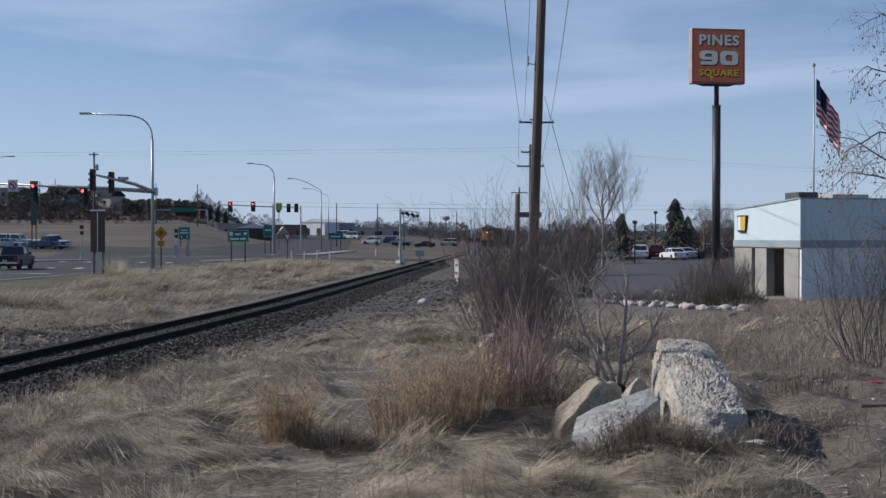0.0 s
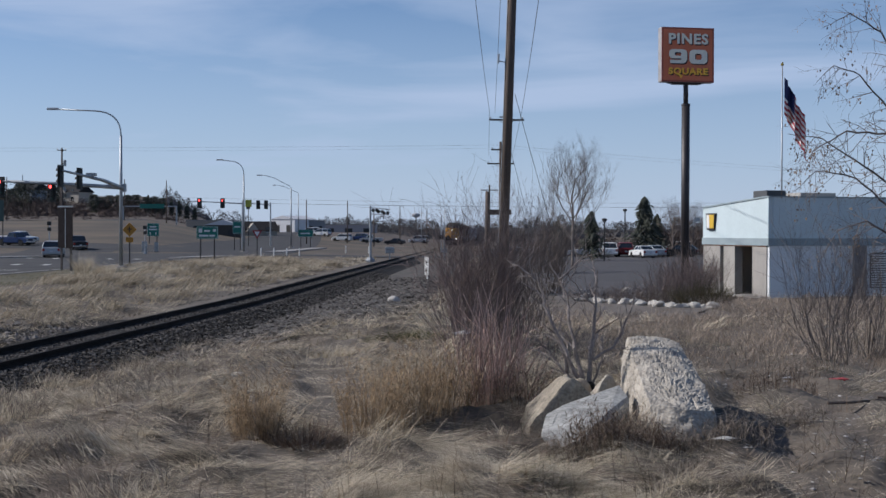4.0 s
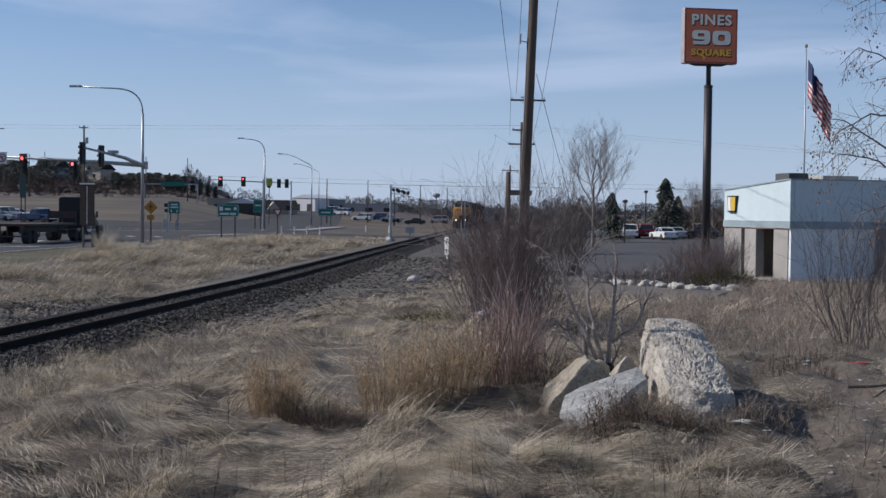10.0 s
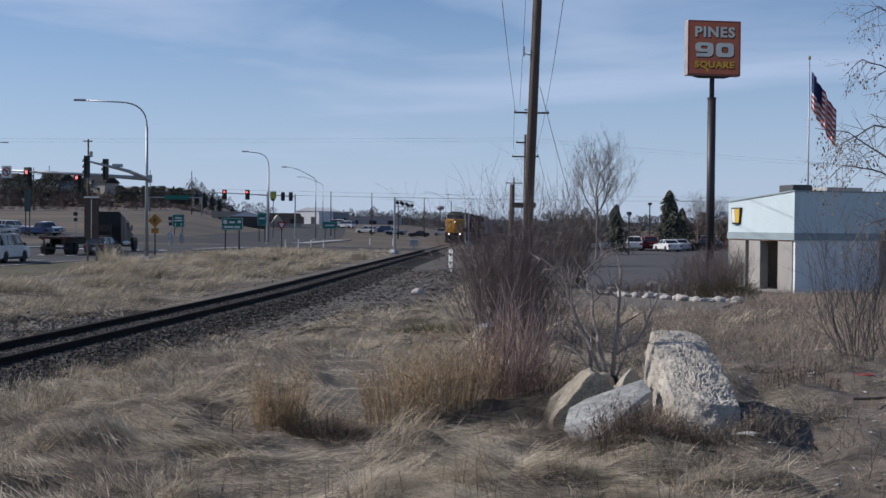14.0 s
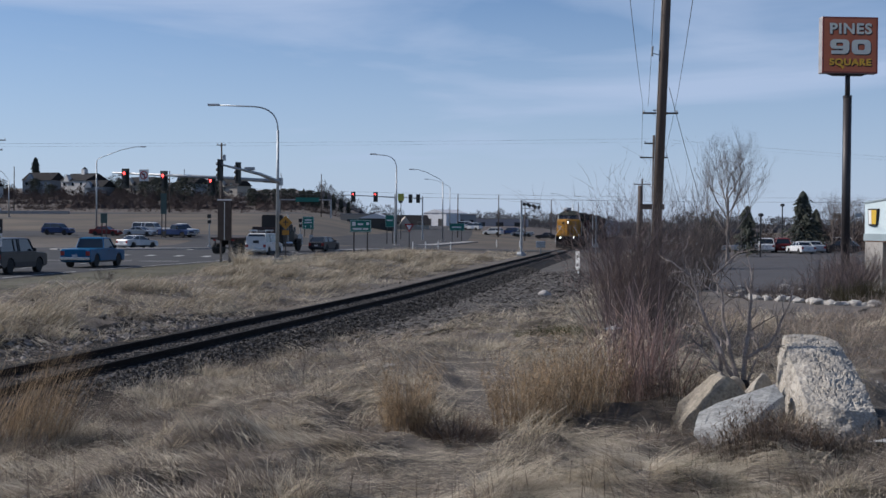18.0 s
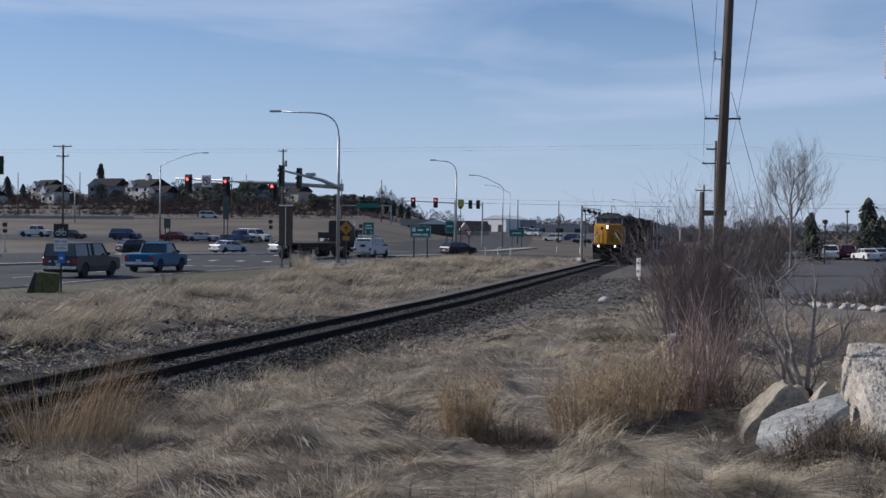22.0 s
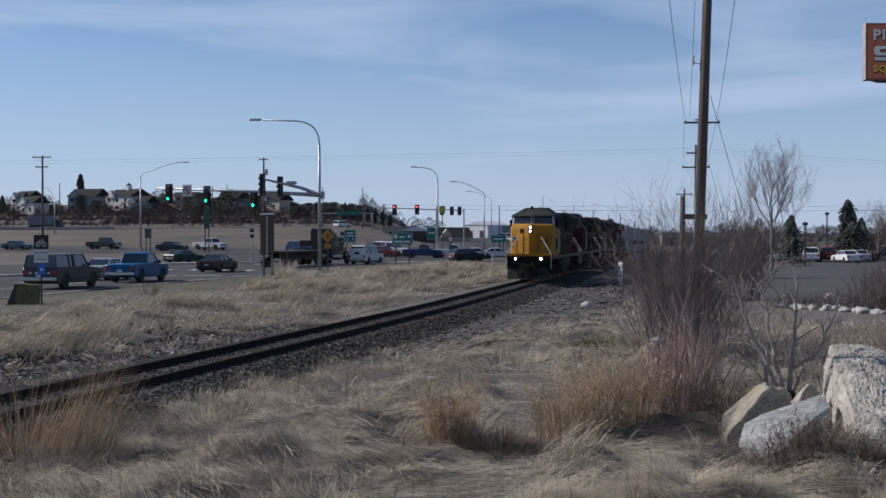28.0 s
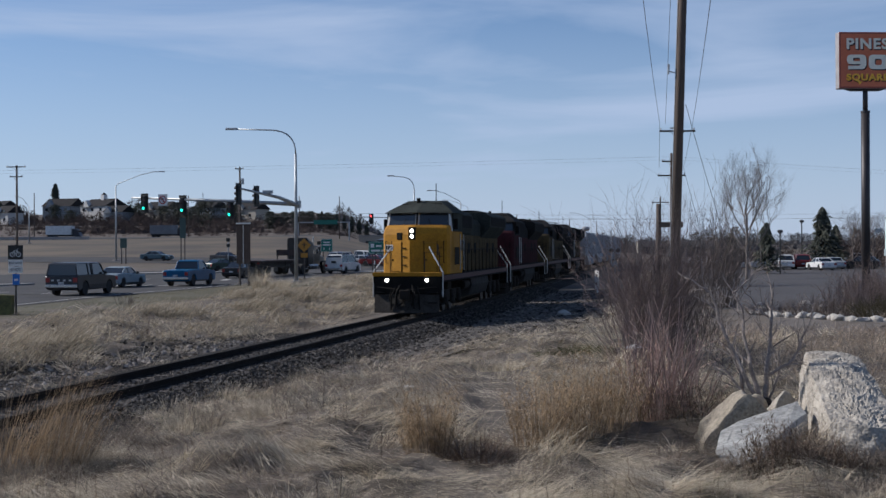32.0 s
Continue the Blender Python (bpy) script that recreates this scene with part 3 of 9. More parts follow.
    for sx in (1, -1):
        fm = pose(sx * 0.75, 9.33, 0, 0, 0, -sx * slope)
        part("nose_door", Geo().box(-0.28, 0.30, -0.02, 0.035, 1.75, 2.95, fm), nose, o, bevel=0.015)
        part("door_seam", Geo().box(-0.31, -0.285, -0.02, 0.022, 1.72, 3.0, fm).box(0.305, 0.33, -0.02, 0.022, 1.72, 3.0, fm), black, o)
        part("door_latch", Geo().box(0.20, 0.27, 0.03, 0.06, 2.2, 2.26, fm), black, o)
        for z in (2.0, 2.35, 2.7):
            part("nose_rung", Geo().box(-0.55, -0.36, 0.0, 0.05, z, z + 0.03, fm), grime, o)
    part("nose_window", Geo().box(-0.16, 0.16, -0.02, 0.03, 3.06, 3.36, pose(0.62, 9.41, 0, 0, 0, -slope)), black, o, bevel=0.03)
    if face:
        part("number_board", Geo().box(-0.24, 0.24, -0.02, 0.05, 2.62, 2.86, pose(1.14, 9.085, 0, 0, 0, -slope)), white, o, "white number board with dark bars")
        for k in range(4):
            part("number_bar", Geo().box(-0.2 + k * 0.1, -0.13 + k * 0.1, 0.05, 0.058, 2.66, 2.82, pose(1.14, 9.085, 0, 0, 0, -slope)), black, o)
        part("crest", Geo().box(-0.26, 0.26, -0.02, 0.022, 2.42, 2.86, pose(-0.85, 9.27, 0, 0, 0, slope)), mat("crest_dark", (0.06, 0.035, 0.015), 0.6), o, "dark shield emblem on the nose", bevel=0.01)
    part("anticlimber", Geo().box(-1.5, 1.5, 10.5, 10.86, 1.58, 1.74), nose, o, "yellow front platform edge" if face else "", bevel=0.02)
    for x0, z in ((-1.35, 0.5), (-1.35, 0.9), (0.95, 0.9)):
        part("pilot_step", Geo().box(x0, x0 + 0.4, 10.8, 11.0, z, z + 0.04), black, o)
    part("brake_hose", Geo().tube([(0.35, 10.85, 1.2), (0.42, 11.25, 0.8), (0.3, 11.3, 0.4), (0.1, 11.25, 0.55)], 0.035, 6).tube([(0.65, 10.85, 1.1), (0.7, 11.15, 0.7), (0.62, 11.1, 0.3)], 0.03, 6).tube([(-0.35, 10.85, 1.2), (-0.42, 11.25, 0.8), (-0.3, 11.3, 0.4)], 0.035, 6), black, o)
    glow = mat("headlight_glow", (1, 0.95, 0.8), 0.2, 0, (1, 0.95, 0.8), emit=(1.0, 0.93, 0.75), power=9.0)
    dim = mat("lamp_glass_dim", (0.4, 0.4, 0.38), 0.15)
    part("headlight_box", Geo().box(-0.16, 0.16, 9.4, 9.76, 3.05, 3.58), black, o, bevel=0.03)
    for z in (3.2, 3.43):
        part("headlight", Geo().tube([(0, 9.74, z), (0, 9.79, z)], 0.07, 14), glow if lights else dim, o, "lit white headlight" if lights else "")
    for sx in (-0.87, 0.87):
        part("ditch_light", Geo().tube([(sx, 10.8, 1.42), (sx, 10.88, 1.42)], 0.075, 14), glow if lights else dim, o, "lit ditch light" if lights else "")
        part("ditch_light_box", Geo().box(sx - 0.16, sx + 0.16, 10.7, 10.83, 1.26, 1.58), black, o, bevel=0.02)
    part("cab_body", Geo().rings([[(-1.5, 5.4, z), (1.5, 5.4, z), (1.5, 8.2, z), (0, 8.7, z), (-1.5, 8.2, z)] for z in (1.62, 3.42)]), body, o, bevel=0.04)
    part("cab_upper", Geo().rings([[(-1.5, 5.4, 3.42), (1.5, 5.4, 3.42), (1.5, 8.2, 3.42), (0, 8.7, 3.42), (-1.5, 8.2, 3.42)], [(-1.44, 5.4, 4.26), (1.44, 5.4, 4.26), (1.40, 7.95, 4.26), (0, 8.42, 4.26), (-1.40, 7.95, 4.26)]]), frame_paint, o, "pale window frames of the cab", bevel=0.03)
    for x0 in (-1.51, 1.47):
        part("cab_side", Geo().box(x0, x0 + 0.04, 5.4, 7.9, 3.42, 4.24), roof, o)
    for sx in (-1, 1):
        def pane(u, v, lift):
            top = Vector((sx * 1.40 * u, 8.42 - 0.47 * u, 4.26))
            low = Vector((sx * 1.5 * u, 8.7 - 0.5 * u, 3.42))
            return tuple(low.lerp(top, v) + Vector((sx * 0.3, 0.95, 0.3)) * lift)
        quad = ((0.07, 0.30), (0.93, 0.30), (0.93, 0.9), (0.07, 0.9))
        part("windshield", Geo().rings([[pane(u, v, -0.01) for u, v in quad], [pane(u, v, 0.015) for u, v in quad]]), win, o, "slanted cab windshield")
        part("wiper", Geo().tube([(sx * 0.75, 8.56, 3.5), (sx * 0.5, 8.5, 3.95)], 0.012, 4), black, o)
        for y0, y1 in ((5.75, 6.6), (6.75, 7.65)):
            part("side_window", Geo().box(min(sx * 1.44, sx * 1.505), max(sx * 1.44, sx * 1.505), y0, y1, 3.5, 4.1), win, o)
        part("mirror", Geo().box(min(sx * 1.52, sx * 1.7), max(sx * 1.52, sx * 1.7), 7.75, 7.78, 3.5, 3.95), black, o)
    part("cab_roof", Geo().rings([[(-1.62, 5.3, 4.2), (1.62, 5.3, 4.2), (1.6, 8.15, 4.18), (0, 8.7, 4.2), (-1.6, 8.15, 4.18)], [(-1.5, 5.3, 4.32), (1.5, 5.3, 4.32), (1.45, 8.0, 4.28), (0, 8.5, 4.28), (-1.45, 8.0, 4.28)], [(-0.8, 5.3, 4.80), (0.8, 5.3, 4.80), (0.75, 6.9, 4.74), (0, 7.0, 4.76), (-0.75, 6.9, 4.74)]]), roof, o, bevel=0.03)
    part("roof_beacon", Geo().tube([(0.2, 7.2, 4.6), (0.2, 7.2, 4.86)], 0.09, 8), black, o)
    part("antenna", Geo().tube([(-0.5, 6.6, 4.5), (-0.5, 6.6, 5.5)], 0.02, 4), black, o)
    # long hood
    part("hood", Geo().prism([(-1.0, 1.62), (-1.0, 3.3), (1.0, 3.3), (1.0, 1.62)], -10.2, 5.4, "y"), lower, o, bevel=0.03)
    part("hood_top", Geo().prism([(-1.003, 3.3), (-1.003, 3.85), (-0.82, 4.12), (0.82, 4.12), (1.003, 3.85), (1.003, 3.3)], -10.2, 5.4, "y"), roof, o, bevel=0.03)
    part("radiator_wing", Geo().prism([(-1.02, 3.2), (-1.52, 3.75), (-1.52, 4.3), (-1.2, 4.5), (1.2, 4.5), (1.52, 4.3), (1.52, 3.75), (1.02, 3.2)], -10.0, -3.6, "y"), roof, o, bevel=0.03)
    part("brake_housing", Geo().prism([(-1.25, 3.35), (-1.35, 3.6), (-1.35, 4.2), (-1.1, 4.38), (1.1, 4.38), (1.35, 4.2), (1.35, 3.6), (1.25, 3.35)], 1.2, 5.0, "y"), roof, o, bevel=0.03)
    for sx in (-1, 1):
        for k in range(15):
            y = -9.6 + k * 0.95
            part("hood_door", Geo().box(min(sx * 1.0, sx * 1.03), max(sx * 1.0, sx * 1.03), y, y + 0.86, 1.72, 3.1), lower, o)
        part("radiator_grille", Geo().box(min(sx * 1.5, sx * 1.535), max(sx * 1.5, sx * 1.535), -9.6, -4.0, 3.8, 4.24), black, o)
        part("brake_grille", Geo().box(min(sx * 1.34, sx * 1.365), max(sx * 1.34, sx * 1.365), 1.6, 4.6, 3.62, 4.16), black, o)
        for k in range(13):
            y = -9.8 + k * 1.22
            part("stanchion", Geo().tube([(sx * 1.47, y, 1.6), (sx * 1.47, y, 2.65)], 0.02, 5), grime, o)
        part("handrail", Geo().tube([(sx * 1.47, -9.9, 2.65), (sx * 1.47, 5.0, 2.65)], 0.022, 5), grime, o, "long walkway handrail")
        part("air_tank", Geo().tube([(sx * 1.25, 2.8, 1.05), (sx * 1.25, 4.2, 1.05)], 0.2, 10), grime, o)
    for y in (-9, -7.4, -5.8):
        part("roof_fan", Geo().lathe([(0.62, 0), (0.62, 0.14), (0.5, 0.16)], 18, pose(0, y, 4.48)), black, o)
    part("exhaust_stack", Geo().box(-0.5, 0.5, -1.6, -0.6, 4.1, 4.42), black, o, bevel=0.03)
    part("horn", Geo().tube([(0.25, 0.4, 4.5), (0.25, 0.9, 4.52)], [0.04, 0.12], 8).tube([(0.0, 0.4, 4.5), (0.0, 0.9, 4.55)], [0.04, 0.12], 8).box(-0.1, 0.35, 0.3, 0.45, 4.1, 4.5), grime, o)
    for sx in (-1, 1):
        part("front_rail", Geo().tube([(sx * 0.75, 10.7, 1.62), (sx * 0.75, 10.7, 2.55), (sx * 1.4, 10.7, 2.55), (sx * 1.4, 10.7, 1.62)], 0.02, 5), grime, o)
    for sx in (-1, 1):
        lo, hi = min(sx * 1.5, sx * 1.53), max(sx * 1.5, sx * 1.53)
        d = part("cab_door", Geo().box(lo, hi, 5.5, 6.1, 1.75, 3.35), body, o, bevel=0.01)
        part("door_window", Geo().box(min(sx * 1.53, sx * 1.54), max(sx * 1.53, sx * 1.54), 5.6, 6.0, 2.75, 3.25), win, d)
        part("cab_panel", Geo().box(lo, hi, 6.35, 7.5, 2.0, 2.75), grime, o, "dark blank number panel")
        part("cab_step_rail", Geo().tube([(sx * 1.56, 5.3, 1.75), (sx * 1.56, 5.3, 3.3)], 0.02, 5).tube([(sx * 1.56, 6.25, 1.75), (sx * 1.56, 6.25, 3.3)], 0.02, 5), white, o)
        part("blower_duct", Geo().rings([[(sx * 1.02, 3.3, 1.75), (sx * 1.32, 3.3, 1.75), (sx * 1.32, 3.3, 3.0), (sx * 1.02, 3.3, 3.3)], [(sx * 1.02, 5.3, 1.75), (sx * 1.32, 5.3, 1.75), (sx * 1.32, 5.3, 3.0), (sx * 1.02, 5.3, 3.3)]]), black, o, "dark equipment blower")
        for y in (2.2, 0.2, -1.8, -6.2, -8.4):
            part("hood_vent", Geo().box(min(sx * 1.03, sx * 1.045), max(sx * 1.03, sx * 1.045), y, y + 0.7, 2.45, 2.95), black, o)
        part("hose_bundle", Geo().tube([(sx * 0.25, 10.86, 1.25), (sx * 0.36, 11.3, 0.95), (sx * 0.4, 11.34, 0.3)], 0.04, 6).tube([(sx * 0.45, 10.86, 1.2), (sx * 0.6, 11.2, 0.8), (sx * 0.62, 11.2, 0.25)], 0.035, 6), black, o)
        part("nose_grab", Geo().tube([(sx * 1.3, 9.0, 2.1), (sx * 1.3, 9.12, 2.1), (sx * 1.3, 9.12, 3.0), (sx * 1.3, 9.0, 3.0)], 0.02, 5), black, o)
        part("roof_rib", Geo().box(min(sx * 0.2, sx * 0.9), max(sx * 0.2, sx * 0.9), 7.25, 7.3, 4.45, 4.62), black, o)
    part("uncoupling_lever", Geo().tube([(-1.3, 10.9, 1.15), (-0.3, 11.0, 1.05), (0.3, 11.0, 1.05), (1.3, 10.9, 1.15)], 0.022, 5), grime, o)
    part("gasket", Geo().tube([(0, 8.72, 3.62), (0, 8.46, 4.24)], 0.05, 6), black, o, "dark middle post of the windshield")
    for k in range(6):
        part("roof_hatch", Geo().box(-0.7, 0.7, -3.3 + k * 0.75, -2.7 + k * 0.75, 4.12, 4.2), black, o)
    # the body stands a little taller than a common one
    for ob in o.children:
        if ob.location.length == 0:
            for v in ob.data.vertices:
                v.co.z *= 1.06
    return o


def hopper(name, label, col):
    o = thing(name, label, "freight car", group="freight cars of the train")
    m = mat(name + "_paint", col, 0.7, 0, tuple(c * 0.7 for c in col), 0.8, 12)
    black = mat("loco_black", (0.02, 0.02, 0.02))
    part("body", Geo().prism([(-8.4, 1.9), (-8.4, 4.0), (-7.9, 4.5), (7.9, 4.5), (8.4, 4.0), (8.4, 1.9), (5.8, 1.4), (3.6, 0.7), (1.2, 0.7), (0, 1.5), (-1.2, 0.7), (-3.6, 0.7), (-5.8, 1.4)], -1.52, 1.52, "x"), m, o, bevel=0.05)
    part("roof_walk", Geo().box(-0.35, 0.35, -8, 8, 4.55, 4.6), m, o)
    for y0 in (8.3, -8.9):
        part("end_sill", Geo().box(-1.5, 1.5, y0, y0 + 0.6, 1.05, 1.3), m, o)
    for k in range(9):
        for sx in (-1, 1):
            part("side_post", Geo().box(min(sx * 1.5, sx * 1.6), max(sx * 1.5, sx * 1.6), -8 + 2 * k - 0.06, -8 + 2 * k + 0.06, 1.9, 4.3), m, o)
    part("ladder", Geo().tube([(-0.6, 8.45, 1.3), (-0.6, 8.45, 4.4)], 0.02, 4).tube([(-1.0, 8.45, 1.3), (-1.0, 8.45, 4.4)], 0.02, 4), m, o)
    for cy in (-6.6, 6.6):
        part("truck_frame", Geo().box(-1.1, -0.9, cy - 1.2, cy + 1.2, 0.35, 0.7).box(0.9, 1.1, cy - 1.2, cy + 1.2, 0.35, 0.7), black, o)
        for k in (-0.88, 0.88):
            part("wheelset", Geo().tube([(-0.82, 0, 0), (-0.7, 0, 0)], 0.43, 14).tube([(0.7, 0, 0), (0.82, 0, 0)], 0.43, 14).tube([(-0.8, 0, 0), (0.8, 0, 0)], 0.08, 6), mat("wheel_steel", (0.07, 0.06, 0.055)), o).location = (0, cy + k, 0.43)
    part("coupler", Geo().box(-0.15, 0.15, -9.4, 9.4, 0.75, 1.0), black, o)
    return o


Y_YELLOW = mat("loco_yellow", (0.45, 0.215, 0.016), 0.75, 0, (0.26, 0.125, 0.013), 0.9, 14, spec=0.2)
# hood-side yellow, darkened so the flank's deep shade sits in the paint
Y_SHADED = mat("loco_yellow_shaded", (0.105, 0.075, 0.035), 0.9, 0, (0.036, 0.027, 0.016), 0.9, 14, spec=0.1)
L_GREY = mat("loco_grey", (0.05, 0.056, 0.048), 0.9, 0, (0.022, 0.025, 0.022), 0.8, 14, spec=0.1)
L_RED = mat("loco_maroon", (0.065, 0.018, 0.022), 0.9, 0, (0.028, 0.01, 0.011), 0.8, 14, spec=0.1)
L_DARK = mat("loco_charcoal", (0.026, 0.025, 0.024), 0.9, 0, (0.013, 0.013, 0.012), 0.8, 14, spec=0.1)
S_RED = mat("stripe_red", (0.06, 0.014, 0.012), 0.7)
TRAIN = []
TRAIN.append((loco("lead_locomotive", "yellow and grey freight locomotive with lit headlights", Y_YELLOW, Y_SHADED, L_GREY, S_RED), 0.0))
TRAIN.append((loco("second_locomotive", "dark maroon freight locomotive coupled behind the yellow one", L_RED, L_RED, L_DARK, S_RED, lights=False, face=False), 23.0))
TRAIN.append((loco("third_locomotive", "yellow locomotive in shade-darkened paint, with charcoal roof", Y_SHADED, Y_SHADED, L_DARK, S_RED, lights=False, face=False), 46.0))
TRAIN.append((loco("fourth_locomotive", "charcoal and dull yellow freight locomotive", L_DARK, Y_SHADED, L_DARK, S_RED, lights=False, face=False), 69.0))
off = 69.0 + 11.5 + 9.4
for k in range(5):
    TRAIN.append((hopper("hopper_car", "pale grey covered hopper car", (0.42, 0.43, 0.45)), off))
    off += 18.8
FRONT_AT_END, SPEED = 53.6, 8.1


def move_train():
    for ob, back in TRAIN:
        rows = []
        for k in range(33):
            t = float(k)
            y = FRONT_AT_END + SPEED * (32 - t) + 11.35 + back
            rows.append((t, track_pose(y)))
        walk(ob, rows)
    for w in TRAIN[0][0].children:
        if w.name.startswith("wheelset"):
            roll(w, [(0.0, 0.0), (32.0, SPEED * 32)], 0.52)

# ---- vehicles ----
M_TYRE = mat("tyre_rubber", (0.03, 0.03, 0.03), 0.9, 0, (0.018, 0.018, 0.018), 8, 60)
M_RIM = mat("rim_alloy", (0.35, 0.35, 0.36), 0.4, 0.7, (0.2, 0.2, 0.2), 8, 60)
M_TRIM = mat("trim_black", (0.03, 0.03, 0.032), 0.6, 0, (0.02, 0.02, 0.02), 6, 40)
M_CHROME = mat("bumper_chrome", (0.55, 0.55, 0.55), 0.25, 0.9, (0.35, 0.35, 0.35), 5, 40)
M_TAIL = mat("tail_lamp_red", (0.30, 0.015, 0.012), 0.3)
M_LAMP = mat("lamp_clear", (0.6, 0.6, 0.58), 0.2)
M_PLATE = mat("plate_pale", (0.55, 0.56, 0.58), 0.5)


def wheel(o, x, y, r, w=0.2):
    s = 1 if x > 0 else -1
    t = part("wheel", Geo().lathe([(r * 0.55, -w / 2), (r * 0.94, -w / 2), (r, -w / 3), (r, w / 3), (r * 0.94, w / 2), (r * 0.55, w / 2)], 18), M_TYRE, o, smooth=False)
    t.matrix_local = pose(x, y, r, 0, 90, 0)
    part("rim", Geo().lathe([(r * 0.6, -w * 0.42), (r * 0.56, w * 0.42), (r * 0.3, w * 0.30), (r * 0.12, w * 0.44)], 14), M_RIM, t)
    if s < 0:
        t.matrix_local = pose(x, y, r, 0, -90, 0)
    return t


SHAPES = {
    # length, width, height, belt, hood height, deck height, windscreen base / top, rear top / base (fractions of length from the front), wheel radius, clearance
    "sedan": (4.7, 1.78, 1.43, 0.93, 0.90, 0.98, 0.29, 0.44, 0.68, 0.84, 0.32, 0.2),
    "hatch": (4.2, 1.75, 1.50, 0.98, 0.95, 1.0, 0.25, 0.41, 0.84, 0.97, 0.32, 0.2),
    "suv": (4.7, 1.85, 1.76, 1.10, 1.08, 1.1, 0.26, 0.39, 0.90, 0.98, 0.37, 0.26),
    "van": (5.0, 1.95, 1.95, 1.15, 1.05, 1.1, 0.17, 0.33, 0.94, 0.99, 0.36, 0.25),
    "pickup": (5.5, 1.95, 1.85, 1.18, 1.12, 1.16, 0.27, 0.37, 0.56, 0.60, 0.40, 0.34),
    "canopy": (5.5, 2.0, 1.92, 1.20, 1.14, 1.2, 0.27, 0.36, 0.975, 0.99, 0.40, 0.34),
}


def car(kind, name, label, category, col, lower=None, group="", rack=False):
    """A road vehicle; +y is its front, z = 0 the road."""
    L, W, H, belt, hood, deck, wb, wt, rt, rb, r, cl = SHAPES[kind]
    o = thing(name, label, category, group=group)
    fy = lambda u: L / 2 - u * L
    wf, wr = fy(0.175), fy(0.80)
    def arch(c):
        return [(c + (r + 0.07) * math.cos(a), r + (r + 0.07) * math.sin(a)) for a in [math.pi * k / 6 for k in range(7)]]
    base = [(fy(0.0), cl + 0.12), (fy(0), hood - 0.22), (fy(0.035), hood - 0.08), (fy(wb), hood + 0.02), (fy(wb + 0.02), belt), (fy(rb), max(belt, deck) if kind in ("sedan",) else belt), (fy(0.985), deck - 0.03), (fy(1.0), deck - 0.14), (fy(1.0), cl + 0.14), (fy(0.97), cl)]
    arcs_r = [(c, max(z, cl)) for c, z in sorted(arch(wr), key=lambda p: p[0])]
    arcs_f = [(c, max(z, cl)) for c, z in sorted(arch(wf), key=lambda p: p[0])]
    outline = base + arcs_r + arcs_f + [(fy(0.03), cl)]
    g = Geo()
    g.rings([[(sx, y * k, z - (0.02 if z > belt - 0.05 and k < 1 else 0)) for y, z in outline] for sx, k in ((-W / 2, 0.99), (-W / 2 + 0.06, 1.0), (W / 2 - 0.06, 1.0), (W / 2, 0.99))])
    pm = paint(col[0], col[1])
    body = part("body", g, pm, o, bevel=0.03)
    part("underbody", Geo().box(-W / 2 + 0.08, W / 2 - 0.08, fy(0.95), fy(0.05), cl - 0.04, cl + 0.25), M_TRIM, o)
    if lower:
        for s in (-1, 1):
            part("lower_trim", Geo().box(min(s * W / 2, s * (W / 2 + 0.012)), max(s * W / 2, s * (W / 2 + 0.012)), wr + r + 0.1, wf - r - 0.1, cl, cl + 0.28), lower, o)
    # glasshouse
    tw = W / 2 - 0.2
    bw = W / 2 - 0.06
    def house(y0, y1, y2, y3, z0, z1, inset=0.0):
        return [[(-bw + inset, y0, z0), (bw - inset, y0, z0), (bw - inset, y3, z0), (-bw + inset, y3, z0)], [(-tw + inset, y1, z1), (tw - inset, y1, z1), (tw - inset, y2, z1), (-tw + inset, y2, z1)]]
    top = H - 0.07
    part("glasshouse", Geo().rings(house(fy(wb + 0.01), fy(wt), fy(rt), fy(rb), belt - 0.02, top, 0.012)), glass(), o, "dark tinted windows")
    part("roof", Geo().rings([[(-tw, fy(wt - 0.012), top - 0.03), (tw, fy(wt - 0.012), top - 0.03), (tw, fy(rt + 0.008), top - 0.03), (-tw, fy(rt + 0.008), top - 0.03)], [(-tw + 0.02, fy(wt + 0.01), top + 0.03), (tw - 0.02, fy(wt + 0.01), top + 0.03), (tw - 0.02, fy(rt - 0.01), top + 0.03), (-tw + 0.02, fy(rt - 0.01), top + 0.03)], [(-tw + 0.2, fy(wt + 0.05), H), (tw - 0.2, fy(wt + 0.05), H), (tw - 0.2, fy(rt - 0.04), H), (-tw + 0.2, fy(rt - 0.04), H)]]), pm, o, bevel=0.02)
    mid = (wt + 0.06 + rt) / 2 if kind != "pickup" else None
    for s in (-1, 1):
        posts = [((fy(wb + 0.01), fy(wt))), ((fy(rb), fy(rt)))]
        if mid:
            posts.append((fy(mid), fy(mid)))
        if kind == "canopy":
            posts.append((fy(0.59), fy(0.58)))
            posts.append((fy(0.62), fy(0.61)))
        for a, b in posts:
            part("pillar", Geo().tube([(s * bw, a, belt - 0.02), (s * tw, b, top)], 0.04, 6), pm, o)
        part("door_mirror", Geo().box(min(s * (W / 2 - 0.02), s * (W / 2 + 0.16)), max(s * (W / 2 - 0.02), s * (W / 2 + 0.16)), fy(wb + 0.05) - 0.06, fy(wb + 0.05) + 0.05, belt - 0.02, belt + 0.15), M_TRIM, o, bevel=0.02)
        part("door_handle", Geo().box(min(s * W / 2, s * (W / 2 + 0.02)), max(s * W / 2, s * (W / 2 + 0.02)), fy(mid or 0.5) + 0.05, fy(mid or 0.5) + 0.22, belt - 0.16, belt - 0.12), M_TRIM, o)
